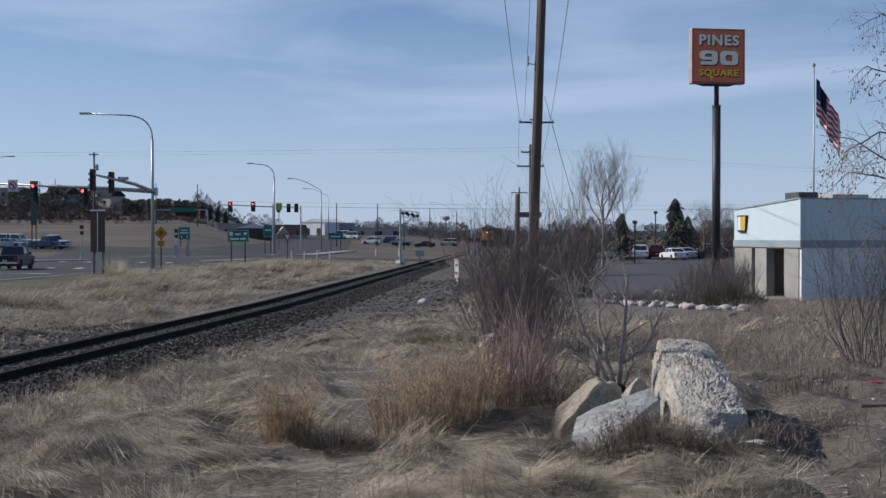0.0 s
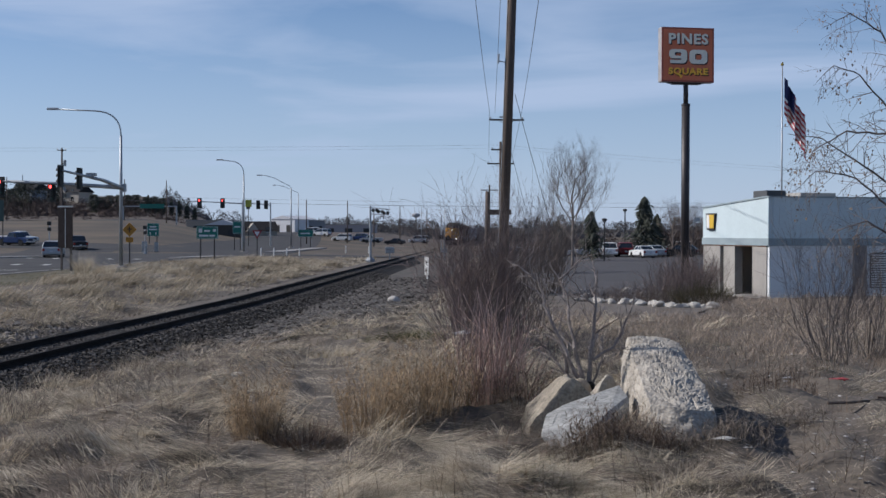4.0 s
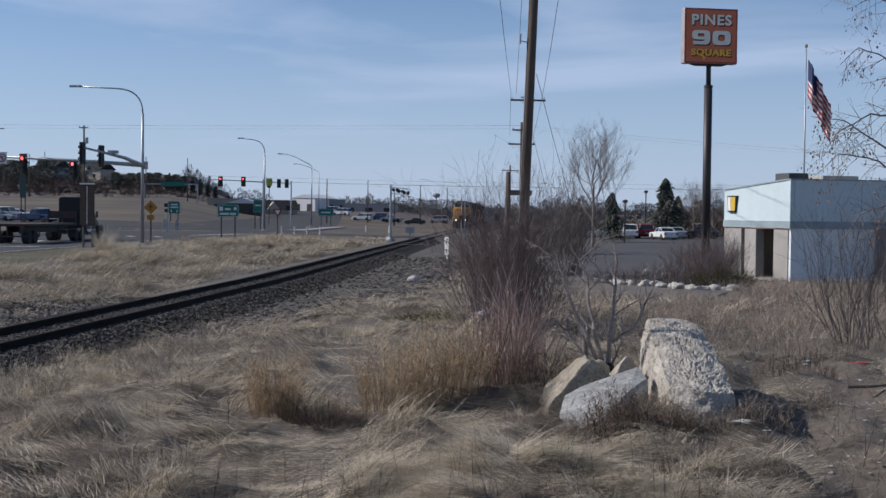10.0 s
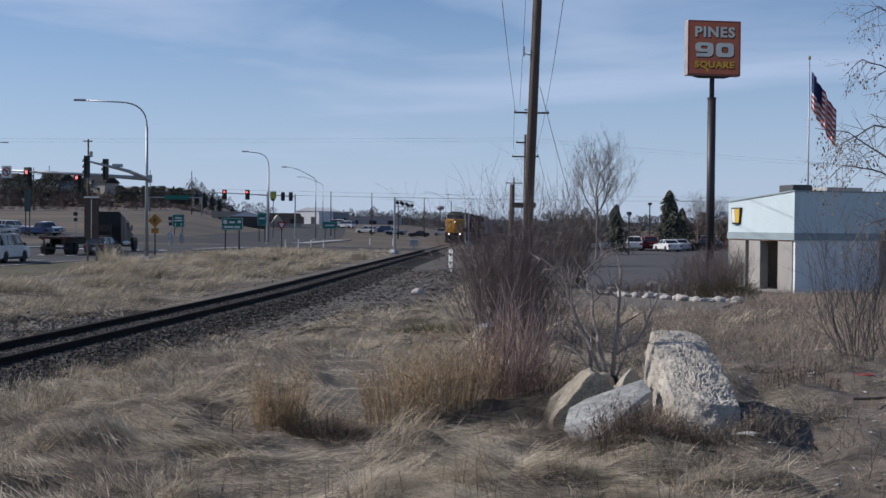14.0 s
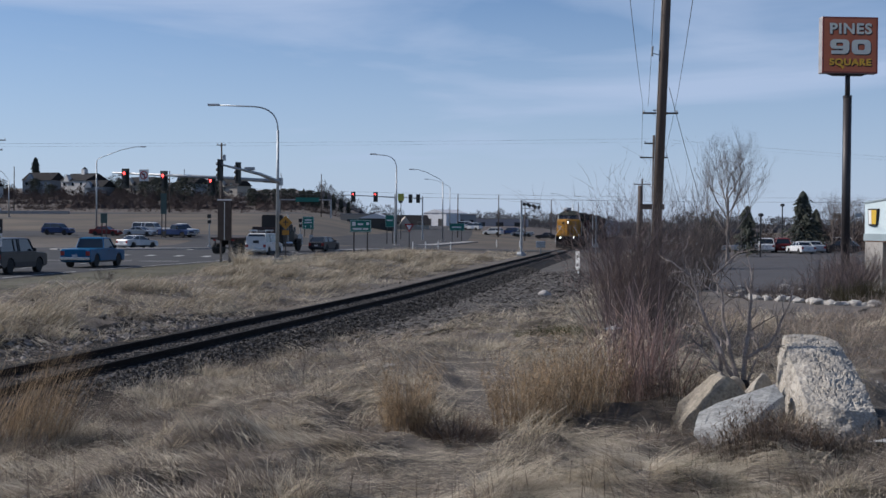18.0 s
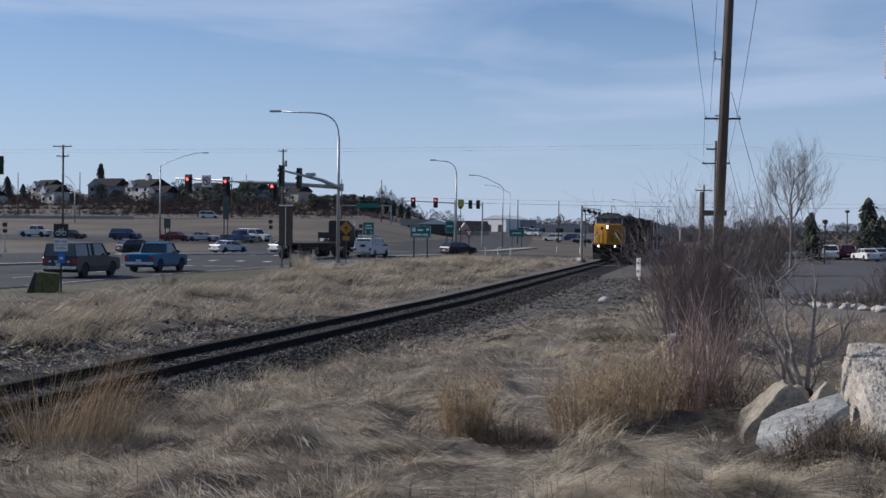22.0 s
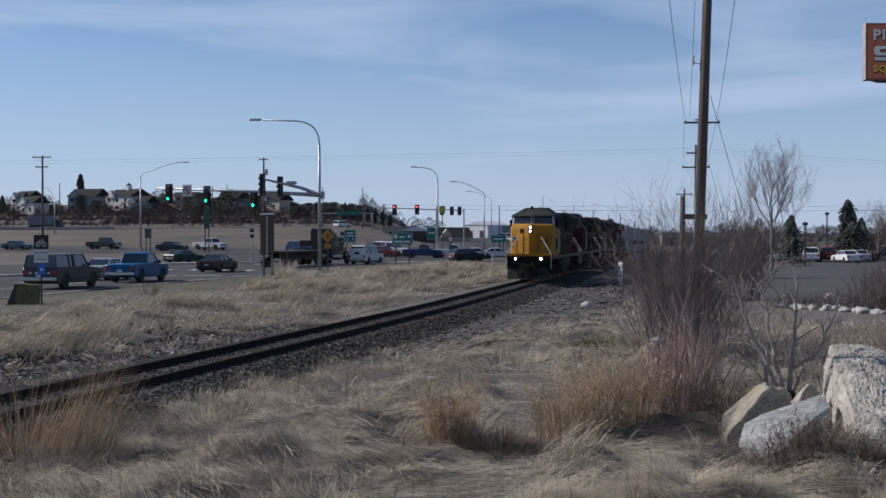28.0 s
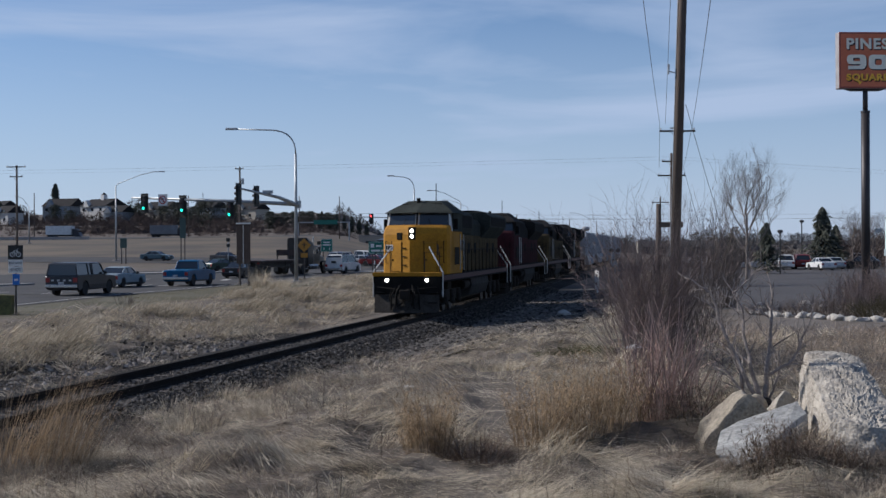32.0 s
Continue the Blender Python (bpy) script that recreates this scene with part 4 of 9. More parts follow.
        part("tail_lamp", Geo().box(min(s * (W / 2 - 0.28), s * (W / 2 - 0.03)), max(s * (W / 2 - 0.28), s * (W / 2 - 0.03)), fy(1.0) - 0.02, fy(1.0) + 0.06, deck - 0.42, deck - 0.16), M_TAIL, o)
        part("headlamp", Geo().box(min(s * (W / 2 - 0.45), s * (W / 2 - 0.05)), max(s * (W / 2 - 0.45), s * (W / 2 - 0.05)), fy(0) - 0.08, fy(0) + 0.015, hood - 0.38, hood - 0.2), M_LAMP, o)
        for y in (wf, wr):
            wheel(o, s * (W / 2 - 0.12), y, r)
            part("wheel_well", Geo().tube([(s * (W / 2 - 0.22), y, r), (s * (W / 2 - 0.26), y, r)], r + 0.06, 16), M_TRIM, o)
    bm = M_CHROME if kind in ("pickup", "canopy", "van") else pm
    part("rear_bumper", Geo().box(-W / 2 + 0.02, W / 2 - 0.02, fy(1.0) - 0.09, fy(0.985), cl + 0.12, cl + 0.32), bm, o, bevel=0.03)
    part("front_bumper", Geo().box(-W / 2 + 0.02, W / 2 - 0.02, fy(0.015), fy(0) + 0.08, cl + 0.08, cl + 0.3), bm, o, bevel=0.03)
    part("grille", Geo().box(-0.45, 0.45, fy(0.01), fy(0) + 0.02, hood - 0.42, hood - 0.2), M_TRIM, o)
    part("plate", Geo().box(-0.16, 0.16, fy(1) - 0.1, fy(1) - 0.01, cl + 0.32, cl + 0.46), M_PLATE, o)
    if kind == "pickup":
        part("cargo_bed", Geo().box(-W / 2 + 0.12, W / 2 - 0.12, fy(0.96), fy(0.615), deck - 0.04, deck - 0.025), M_TRIM, o, "open dark cargo bed")
        part("tailgate", Geo().box(-W / 2 + 0.3, W / 2 - 0.3, fy(1.0) - 0.02, fy(0.99), deck - 0.52, deck - 0.05), pm, o, bevel=0.02)
    if kind == "canopy":
        part("tailgate", Geo().box(-W / 2 + 0.3, W / 2 - 0.3, fy(1.0) - 0.02, fy(0.99), deck - 0.56, deck - 0.08), pm, o, bevel=0.02)
        for k in range(4):
            part("tailgate_letter", Geo().box(-0.62 + k * 0.36, -0.46 + k * 0.36, fy(1) - 0.035, fy(1) - 0.02, deck - 0.36, deck - 0.26), M_LAMP, o, "pale raised letter shape")
    if rack:
        part("roof_rack", Geo().box(-0.75, 0.75, fy(0.9), fy(0.45), H + 0.16, H + 0.2).box(-0.78, -0.73, fy(0.9), fy(0.45), H + 0.18, H + 0.3).box(0.73, 0.78, fy(0.9), fy(0.45), H + 0.18, H + 0.3), M_LAMP, o, "white ladder rack")
        for u in (0.5, 0.86):
            part("rack_leg", Geo().box(-0.74, -0.68, fy(u) - 0.04, fy(u) + 0.04, H - 0.1, H + 0.18).box(0.68, 0.74, fy(u) - 0.04, fy(u) + 0.04, H - 0.1, H + 0.18), M_LAMP, o)
        part("rear_door", Geo().box(-W / 2 + 0.1, W / 2 - 0.1, fy(0.995) - 0.03, fy(0.985), cl + 0.4, H - 0.3), pm, o)
        part("rear_panel_mark", Geo().box(-0.25, 0.3, fy(1.0) - 0.03, fy(1.0) - 0.01, 1.05, 1.3), M_TRIM, o, "dark lettering block")
    return o


def semi_tractor():
    o = thing("semi_tractor", "black long-nose semi truck tractor with a sleeper cab", "truck")
    blk = paint("semi_black", (0.012, 0.012, 0.014))
    grey = mat("headache_rack", (0.22, 0.21, 0.20), 0.5, 0.5, (0.12, 0.11, 0.1), 3, 30)
    part("chassis", Geo().box(-0.45, 0.45, -4.2, 3.2, 0.62, 0.92), M_TRIM, o)
    part("hood", Geo().rings([[(-0.7, 3.35, 0.7), (0.7, 3.35, 0.7), (0.7, 3.3, 1.65), (-0.7, 3.3, 1.65)], [(-1.0, 1.5, 0.7), (1.0, 1.5, 0.7), (1.0, 1.5, 2.05), (-1.0, 1.5, 2.05)]]), blk, o, "long black hood", bevel=0.08)
    part("cab", Geo().rings([[(-1.1, 1.5, 0.8), (1.1, 1.5, 0.8), (1.1, -0.1, 0.8), (-1.1, -0.1, 0.8)], [(-1.1, 1.5, 2.05), (1.1, 1.5, 2.05), (1.1, -0.1, 2.05), (-1.1, -0.1, 2.05)], [(-1.05, 1.05, 2.85), (1.05, 1.05, 2.85), (1.1, -0.1, 2.95), (-1.1, -0.1, 2.95)]]), blk, o, bevel=0.06)
    part("sleeper", Geo().rings([[(-1.2, -0.1, 0.8), (1.2, -0.1, 0.8), (1.2, -1.5, 0.8), (-1.2, -1.5, 0.8)], [(-1.2, -0.1, 3.0), (1.2, -0.1, 3.0), (1.2, -1.5, 3.5), (-1.2, -1.5, 3.5)], [(-1.1, -0.2, 3.15), (1.1, -0.2, 3.15), (1.1, -1.5, 3.75), (-1.1, -1.5, 3.75)]]), blk, o, bevel=0.08)
    part("windshield", Geo().rings([[(-0.95, 1.46, 2.08), (0.95, 1.46, 2.08), (0.9, 1.1, 2.75), (-0.9, 1.1, 2.75)], [(-0.95, 1.52, 2.08), (0.95, 1.52, 2.08), (0.9, 1.16, 2.75), (-0.9, 1.16, 2.75)]]), glass(), o)
    part("grille", Geo().box(-0.5, 0.5, 3.32, 3.4, 0.85, 1.6), M_CHROME, o)
    part("bumper", Geo().box(-1.1, 1.1, 3.25, 3.45, 0.4, 0.75), M_CHROME, o, bevel=0.05)
    for s in (-1, 1):
        part("side_window", Geo().box(min(s * 1.05, s * 1.11), max(s * 1.05, s * 1.11), 0.2, 1.05, 2.05, 2.7), glass(), o)
        part("exhaust_pipe", Geo().tube([(s * 1.15, -0.2, 1.0), (s * 1.15, -0.2, 3.8)], 0.07, 8), M_CHROME, o)
        part("side_tank", Geo().tube([(s * 1.0, -1.2, 0.75), (s * 1.0, 0.8, 0.75)], 0.3, 12), M_CHROME, o)
        part("fender", Geo().prism([(1.75, 0.9), (1.85, 1.15), (2.2, 1.3), (2.7, 1.3), (3.05, 1.12), (3.2, 0.8), (3.0, 0.8), (2.5, 1.1), (1.9, 0.85)], s * 0.75, s * 1.2, "x"), blk, o)
        part("mirror", Geo().box(min(s * 1.2, s * 1.4), max(s * 1.2, s * 1.4), 1.1, 1.16, 1.95, 2.5), M_CHROME, o)
        wheel(o, s * 1.05, 2.45, 0.52, 0.28)
        for y in (-2.5, -3.8):
            wheel(o, s * 0.98, y, 0.52, 0.5)
    for x0 in (-1.2, 0.7):
        part("mud_flap", Geo().box(x0, x0 + 0.5, -4.45, -4.42, 0.3, 0.95), M_TRIM, o)
    return o


def flatbed_trailer():
    o = thing("flatbed_trailer", "dark empty flatbed trailer with a bulkhead frame", "trailer")
    deck = mat("trailer_deck", (0.075, 0.045, 0.04), 0.8, 0, (0.03, 0.026, 0.024), 3, 30)
    part("deck", Geo().box(-1.28, 1.28, -5.5, 5.5, 1.32, 1.52), deck, o, bevel=0.02)
    part("beam", Geo().prism([(-5.0, 1.32), (5.2, 1.32), (5.2, 1.15), (2.5, 0.8), (-5.0, 0.8)], -0.55, -0.42).prism([(-5.0, 1.32), (5.2, 1.32), (5.2, 1.15), (2.5, 0.8), (-5.0, 0.8)], 0.42, 0.55), M_TRIM, o)
    part("bulkhead_post", Geo().box(-1.2, -1.12, 5.36, 5.46, 1.5, 2.5).box(1.12, 1.2, 5.36, 5.46, 1.5, 2.5).box(-0.05, 0.05, 5.36, 5.46, 1.5, 2.5), M_TRIM, o)
    part("bulkhead_panel", Geo().box(-1.25, 1.25, 5.38, 5.44, 1.9, 2.5), deck, o, "dark bulkhead panel on posts")
    for s in (-1, 1):
        part("rub_rail", Geo().box(min(s * 1.29, s * 1.33), max(s * 1.29, s * 1.33), -5.4, 5.4, 1.38, 1.45), M_TRIM, o)
        for y in (-3.6, -4.8):
            wheel(o, s * 0.98, y, 0.5, 0.5)
        part("landing_leg", Geo().box(s * 0.8 - 0.06, s * 0.8 + 0.06, 2.3, 2.42, 0.35, 1.35), M_TRIM, o)
        part("tail_lamp", Geo().box(s * 0.9 - 0.12, s * 0.9 + 0.12, -5.53, -5.5, 1.2, 1.32), M_TAIL, o)
    part("rear_bar", Geo().box(-1.2, 1.2, -5.5, -5.4, 0.5, 0.62).box(-0.9, -0.8, -5.5, -5.4, 0.5, 1.3).box(0.8, 0.9, -5.5, -5.4, 0.5, 1.3), M_TRIM, o)
    return o


def box_truck(name, label, box, cab):
    o = thing(name, label, "truck")
    part("cargo_box", Geo().box(-1.2, 1.2, -4, 3.0, 0.9, 3.2), box, o, bevel=0.04)
    part("cab", Geo().rings([[(-1.1, 3.2, 0.5), (1.1, 3.2, 0.5), (1.1, 5.4, 0.5), (-1.1, 5.4, 0.5)], [(-1.1, 3.2, 2.5), (1.1, 3.2, 2.5), (1.0, 4.3, 2.4), (-1.0, 4.3, 2.4)]]), cab, o, bevel=0.08)
    part("windshield", Geo().box(-0.9, 0.9, 4.55, 4.8, 1.5, 2.0), glass(), o)
    part("chassis", Geo().box(-0.5, 0.5, -3.8, 5.0, 0.5, 0.9), M_TRIM, o)
    for s in (-1, 1):
        for y in (4.4, -2.0, -3.1):
            wheel(o, s * 0.95, y, 0.45, 0.3)
    return o


LANES = {
    "A": [(-31.4, -60), (-31.0, 40), (-30.6, 60), (-29.8, 80), (-28.6, 97), (-27.3, 115), (-26.2, 128), (-24, 138), (-19.5, 146.5), (-13, 151.5), (-4, 154)],
    "B": [(-35.2, -60), (-34.9, 40), (-34.4, 60), (-33.4, 80), (-32.2, 97), (-31, 115), (-29.6, 128), (-26.5, 140), (-21, 149.5), (-13, 155), (-4, 157.5)],
    "T": [(-35.2, -60), (-34.9, 40), (-34.5, 60), (-33.8, 90), (-36, 122), (-42, 160), (-47, 178), (-58, 191), (-85, 199), (-160, 204), (-300, 212)],
    "C": [(-300, 204), (-160, 196), (-100, 192), (-62, 186), (-42, 178), (-27, 172), (-12, 172), (20, 178), (80, 190)],
    "E": [(-300, 208), (-160, 200), (-100, 196), (-62, 190), (-42, 182), (-27, 176), (-12, 176), (20, 182), (80, 194)],
    "D": [(-110, 96), (-75, 116), (-58, 126), (-49, 136), (-43, 148), (-36, 160), (-24, 168), (-10, 170)],
    "F": [(-420, 318), (-200, 322), (-110, 322), (-70, 330), (-40, 420)],
}


def on_lane(lane, s, lift=0.05, turn=0.0):
    """The pose on a lane, s metres along it."""
    pts = LANES[lane]
    def spot(q):
        for (x0, y0), (x1, y1) in zip(pts, pts[1:]):
            d = math.hypot(x1 - x0, y1 - y0)
            if q <= d or (x1, y1) == pts[-1]:
                return x0 + (x1 - x0) * q / d, y0 + (y1 - y0) * q / d
            q -= d
    (ax, ay), (bx, by), (x, y) = spot(s - 2.0), spot(s + 2.0), spot(s)
    za, zb = ground_z(ax, ay), ground_z(bx, by)
    return Matrix.Translation((x, y, (za + zb) / 2 + lift)) @ Matrix.Rotation(math.atan2(-(bx - ax), by - ay) + radians(turn), 4, "Z") @ Matrix.Rotation(math.atan2(zb - za, 4.0), 4, "X")


DRIVES = []


def drive(ob, lane, rows):
    """rows of (seconds, metres along the lane), held before the first and after the last."""
    rows = [(t, s) for t, s in rows]
    if rows[0][0] > 0:
        v = (rows[1][1] - rows[0][1]) / (rows[1][0] - rows[0][0])
        rows.insert(0, (0.0, max(3.0, rows[0][1] - max(v, 0.0) * rows[0][0])))
    if rows[-1][0] < 32:
        rows.append((32.0, rows[-1][1]))
    DRIVES.append((ob, lane, rows))


def roll(w, rows, radius):
    """Turn a wheel by the way that its vehicle goes; rows of (seconds, metres)."""
    base, keys, start = w.matrix_local.copy(), [], rows[0][1]
    spot, turn = Matrix.Translation(base.translation), base.to_3x3().to_4x4()
    for (t0, s0), (t1, s1) in zip(rows, rows[1:]):
        n = max(1, math.ceil(abs(s1 - s0) / (radius * 1.3)))
        for k in range(n):
            keys.append((t0 + (t1 - t0) * k / n, s0 + (s1 - s0) * k / n))
    keys.append(rows[-1])
    walk(w, [(t, spot @ Matrix.Rotation(-(s - start) / radius, 4, "X") @ turn) for t, s in keys])


def move_vehicles():
    for ob, lane, rows in DRIVES:
        keys, last = [], None
        for (t0, s0), (t1, s1) in zip(rows, rows[1:]):
            n = max(1, int(abs(s1 - s0) / 9.0))
            for k in range(n):
                keys.append((t0 + (t1 - t0) * k / n, s0 + (s1 - s0) * k / n))
        keys.append(rows[-1])
        walk(ob, [(t, on_lane(lane, s)) for t, s in keys])
        if lane in ("A", "B", "D"):
            for w in [c for c in ob.children if c.name.startswith("wheel") and not c.name.startswith("wheel_well")]:
                roll(w, rows, w.location.z)


BLUE, DGREY, WHITE, SILVER = ("blue", (0.002, 0.10, 0.235)), ("charcoal", (0.045, 0.048, 0.055)), ("white", (0.72, 0.72, 0.71)), ("silver", (0.42, 0.44, 0.46))
BLACK, RED, NAVY, TEAL, TAN = ("black", (0.015, 0.016, 0.02)), ("red", (0.17, 0.016, 0.018)), ("navy", (0.025, 0.05, 0.14)), ("teal_grey", (0.10, 0.16, 0.19)), ("tan", (0.34, 0.30, 0.24))
drive(car("pickup", "blue_pickup", "bright blue pickup truck with an open bed, waiting", "pickup", BLUE), "A", [(13.6, 100), (15.2, 128), (16, 140.4), (16.5, 136), (17, 138.2), (18, 138.7), (29.8, 138.7), (30.5, 140.5), (31, 144.5), (32, 151.8)])
drive(car("canopy", "canopy_pickup", "dark grey pickup with a canopy and chrome bumper", "pickup", DGREY, lower=mat("trim_brown", (0.05, 0.045, 0.045), 0.7)), "A", [(16, 106), (17.5, 124), (18, 127.2), (18.5, 128), (19, 128.3), (30, 128.3), (31, 129.8), (32, 134)])
drive(car("van", "service_van", "white service van with a ladder rack on its roof", "van", WHITE, rack=True), "A", [(14, 146), (15.5, 158.9), (16, 162), (17, 169.5), (17.5, 172.2), (18, 174.5), (19, 179.5), (20, 184), (21.5, 188.5), (23, 191), (25, 192.5), (32, 192.7)])
drive(car("hatch", "dark_hatchback", "dark grey hatchback waiting at the level crossing", "car", DGREY), "A", [(11, 141), (12, 149), (13, 158), (13.5, 162.5), (15.5, 177.4), (16, 181), (17, 187.2), (18, 192.6), (19, 197.7), (20, 202), (22, 208.3), (23, 210.6), (24, 211.6), (32, 211.8)])
SEMI = [(5.0, 154), (5.5, 159.5), (6, 164), (7, 169.5), (8, 170.3), (10, 171.2), (11, 172.2), (12, 173.8), (13, 176.2), (13.5, 177.8), (15.5, 184), (16, 186), (17, 187.6), (19, 189), (20, 189.6), (32, 189.8)]
drive(semi_tractor(), "B", [(t, s + 0.9) for t, s in SEMI])
drive(flatbed_trailer(), "B", [(t, s - 8.4) for t, s in SEMI])
drive(car("pickup", "dark_pickup", "dark pickup truck with a pale bed load driving off", "pickup", BLACK), "T", [(0, 163), (1, 180), (2.5, 210), (6, 268), (8, 300), (16, 440)])
drive(car("suv", "silver_suv", "silver sport utility vehicle driving away", "car", SILVER), "T", [(1.0, 140), (2.5, 172), (5, 213), (6, 232), (8, 262), (16, 420)])
drive(car("sedan", "black_sedan", "black sedan rolling through the junction", "car", BLACK), "B", [(24.5, 103), (25.5, 123), (26.5, 142), (27.5, 156), (28, 162), (29, 169), (30, 172), (32, 173.5)])
drive(car("sedan", "pale_blue_sedan", "pale silver-blue sedan waiting beside the pickups", "car", ("pale_blue", (0.30, 0.36, 0.40))), "B", [(25.8, 104), (26.8, 130), (27.5, 140), (28, 142), (30, 142.3), (31, 146), (32, 148)])
drive(car("sedan", "white_sedan", "white sedan crossing the junction", "car", WHITE), "D", [(16.4, 56), (17, 68), (17.5, 73.5), (18, 76.6), (18.5, 79), (19, 81.4), (20, 85.4), (21, 88.1), (22, 91), (23, 94.5), (24, 99), (25, 106), (26.5, 122)])
drive(car("sedan", "white_coupe", "white sedan following through the junction", "car", WHITE), "D", [(17.8, 44.0), (19, 67.0), (20, 73.3), (21, 78.9), (22, 81.2), (23, 81.2), (24, 81.2), (25, 83.7), (26.5, 103.0), (28, 124.7)])
drive(car("sedan", "dark_green_sedan", "dark green sedan turning at the junction", "car", ("dark_green", (0.03, 0.06, 0.05))), "D", [(23.5, 40), (25, 56), (26.5, 70), (28, 77), (29, 80), (30, 83), (32, 87)])
drive(car("hatch", "black_hatch", "small black hatchback turning at the junction", "car", BLACK), "D", [(20, 34.0), (22, 68.4), (23, 71.9), (24, 77.3), (25, 85.6), (28, 96.3), (29, 105.0), (30, 119.5), (31, 126.3)])
drive(car("sedan", "silver_sedan", "silver sedan waiting on the ramp", "car", SILVER), "C", [(0, 237.4), (20.6, 237.4), (22, 237.4), (23, 237.4), (24, 237.4), (25, 244.0), (28, 270.9), (30, 273.2), (32, 273.2)])
drive(car("pickup", "blue_crew_pickup", "dark blue pickup waiting on the ramp", "pickup", NAVY), "C", [(0, 244.0), (20.6, 244.0), (22, 244.0), (23, 244.0), (24, 248.8), (25, 258.5), (28, 278.6), (30, 278.6), (32, 279.1)])
drive(car("canopy", "white_canopy_truck", "white pickup with a canopy waiting on the ramp", "pickup", WHITE), "E", [(0, 237.0), (20.4, 238.0), (22, 245.5), (23, 253.1), (24, 259.6), (25, 265.3), (28, 273.1), (32, 273.9)])
drive(car("pickup", "white_pickup", "white pickup waiting on the ramp", "pickup", WHITE), "E", [(0, 243.3), (19.4, 243.3), (21, 250.8), (22, 261.1), (23, 269.5), (24, 276.6), (25, 281.3), (28, 282.1), (32, 282.5)])
drive(car("sedan", "red_sedan", "dark red sedan waiting on the ramp", "car", RED), "C", [(12, 160.0), (14, 212.0), (15.5, 229.0), (16, 231.6), (21.5, 231.8), (22, 232.9), (23, 237.5), (24, 242.9), (25, 252.9), (28, 272.6), (30, 275.0), (32, 275.3)])
drive(car("suv", "dark_suv", "dark sport utility vehicle on the ramp", "car", NAVY), "C", [(15, 160.0), (17, 206.0), (18, 223.6), (19, 223.6), (20, 223.8), (22, 224.1), (24, 227.8), (26.5, 246.3), (28, 259.0), (30, 270.0), (32, 270.0)])
drive(car("sedan", "grey_sedan", "grey sedan on the ramp", "car", DGREY), "C", [(19, 165.0), (21, 195.0), (22, 214.4), (24, 214.4), (26, 224.8), (28, 235.4), (30, 242.0), (32, 249.6)])
drive(car("pickup", "white_work_pickup", "white work pickup on the ramp", "pickup", WHITE), "E", [(19, 175.0), (21, 204.8), (22, 205.8), (24, 205.8), (25, 211.8), (27.5, 236.3), (28, 240.6), (30, 258.4), (32, 272.0)])
drive(car("sedan", "teal_sedan", "grey-green sedan on the ramp", "car", TEAL), "C", [(23, 165.0), (25, 190.0), (28, 208.3), (30, 231.0), (31, 235.7), (32, 236.9)])
drive(car("pickup", "tan_pickup", "olive pickup on the ramp", "pickup", ("olive", (0.10, 0.10, 0.075))), "E", [(25, 170), (27.5, 212), (28, 222), (29, 238), (30.5, 262), (32, 285)])
drive(car("hatch", "white_hatch", "white hatchback driving the far lane", "car", WHITE), "T", [(5.5, 150), (7, 196), (8, 216), (9, 236), (10, 262), (14, 350)])
M_TRAILER = mat("trailer_grey", (0.20, 0.20, 0.21), 0.6, 0, (0.13, 0.13, 0.14), 0.6, 10)
drive(box_truck("freeway_truck", "grey semi trailer truck on the freeway", M_TRAILER, paint("cab_dark", (0.03, 0.03, 0.04))), "F", [(24, 225), (28, 272), (29, 284), (32, 312)])
drive(box_truck("freight_truck", "white semi trailer truck on the freeway", paint("trailer_white", (0.7, 0.7, 0.7)), paint("cab_dark", (0.03, 0.03, 0.04))), "F", [(24, 195), (28, 243), (29, 254), (32, 284)])
drive(car("van", "freeway_van", "white van on the freeway", "van", WHITE), "F", [(18, 270), (22, 312), (24, 330), (28, 352), (32, 400)])

# cars standing in the lot
LOT = [("sedan", SILVER, 21.3, 158, 78), ("suv", WHITE, 24.1, 158, -6), ("suv", RED, 26.3, 160, -4), ("sedan", WHITE, 27.2, 152, 12), ("sedan", SILVER, 29.6, 158, 8), ("pickup", TAN, 31.2, 170, 30), ("sedan", DGREY, 27.5, 176, 150), ("suv", DGREY, 24, 176, 80), ("sedan", WHITE, 18.6, 178, 85), ("hatch", BLACK, 33.0, 158, 70), ("suv", WHITE, 37, 180, 80), ("sedan", BLUE, 29.6, 84, 90), ("sedan", DGREY, 36.5, 140, 80), ("sedan", WHITE, 15.5, 182, 80), ("suv", SILVER, 32.5, 184, 85), ("sedan", DGREY, 21.5, 186, 82)]
LOT_WORD = {"sedan": "sedan", "suv": "sport utility vehicle", "pickup": "pickup", "hatch": "hatchback"}
for kind, col, x, y, turn in LOT:
    ob = car(kind, "parked_car", "%s %s parked on the asphalt lot" % (col[0].replace("_", " "), LOT_WORD[kind]), "car", col, group="cars parked in the lot")
    ob.matrix_world = pose(x, y, ground_z(x, y) + 0.04, 0, 0, turn)

for kind, col, x, y, turn in (("suv", WHITE, -17, 300, 70), ("pickup", SILVER, -10.5, 310, 80), ("van", WHITE, -24, 330, 60), ("sedan", DGREY, -4.5, 290, 85), ("van", WHITE, -28, 345, 85), ("suv", NAVY, -14, 322, 75), ("van", WHITE, 1.0, 330, 80)):
    ob = car(kind, "distant_car", "small distant %s vehicle standing beyond the crossing" % col[0].replace("_", " "), "car", col, group="vehicles beyond the crossing")
    ob.matrix_world = pose(x, y, ground_z(x, y) + 0.04, 0, 0, turn)

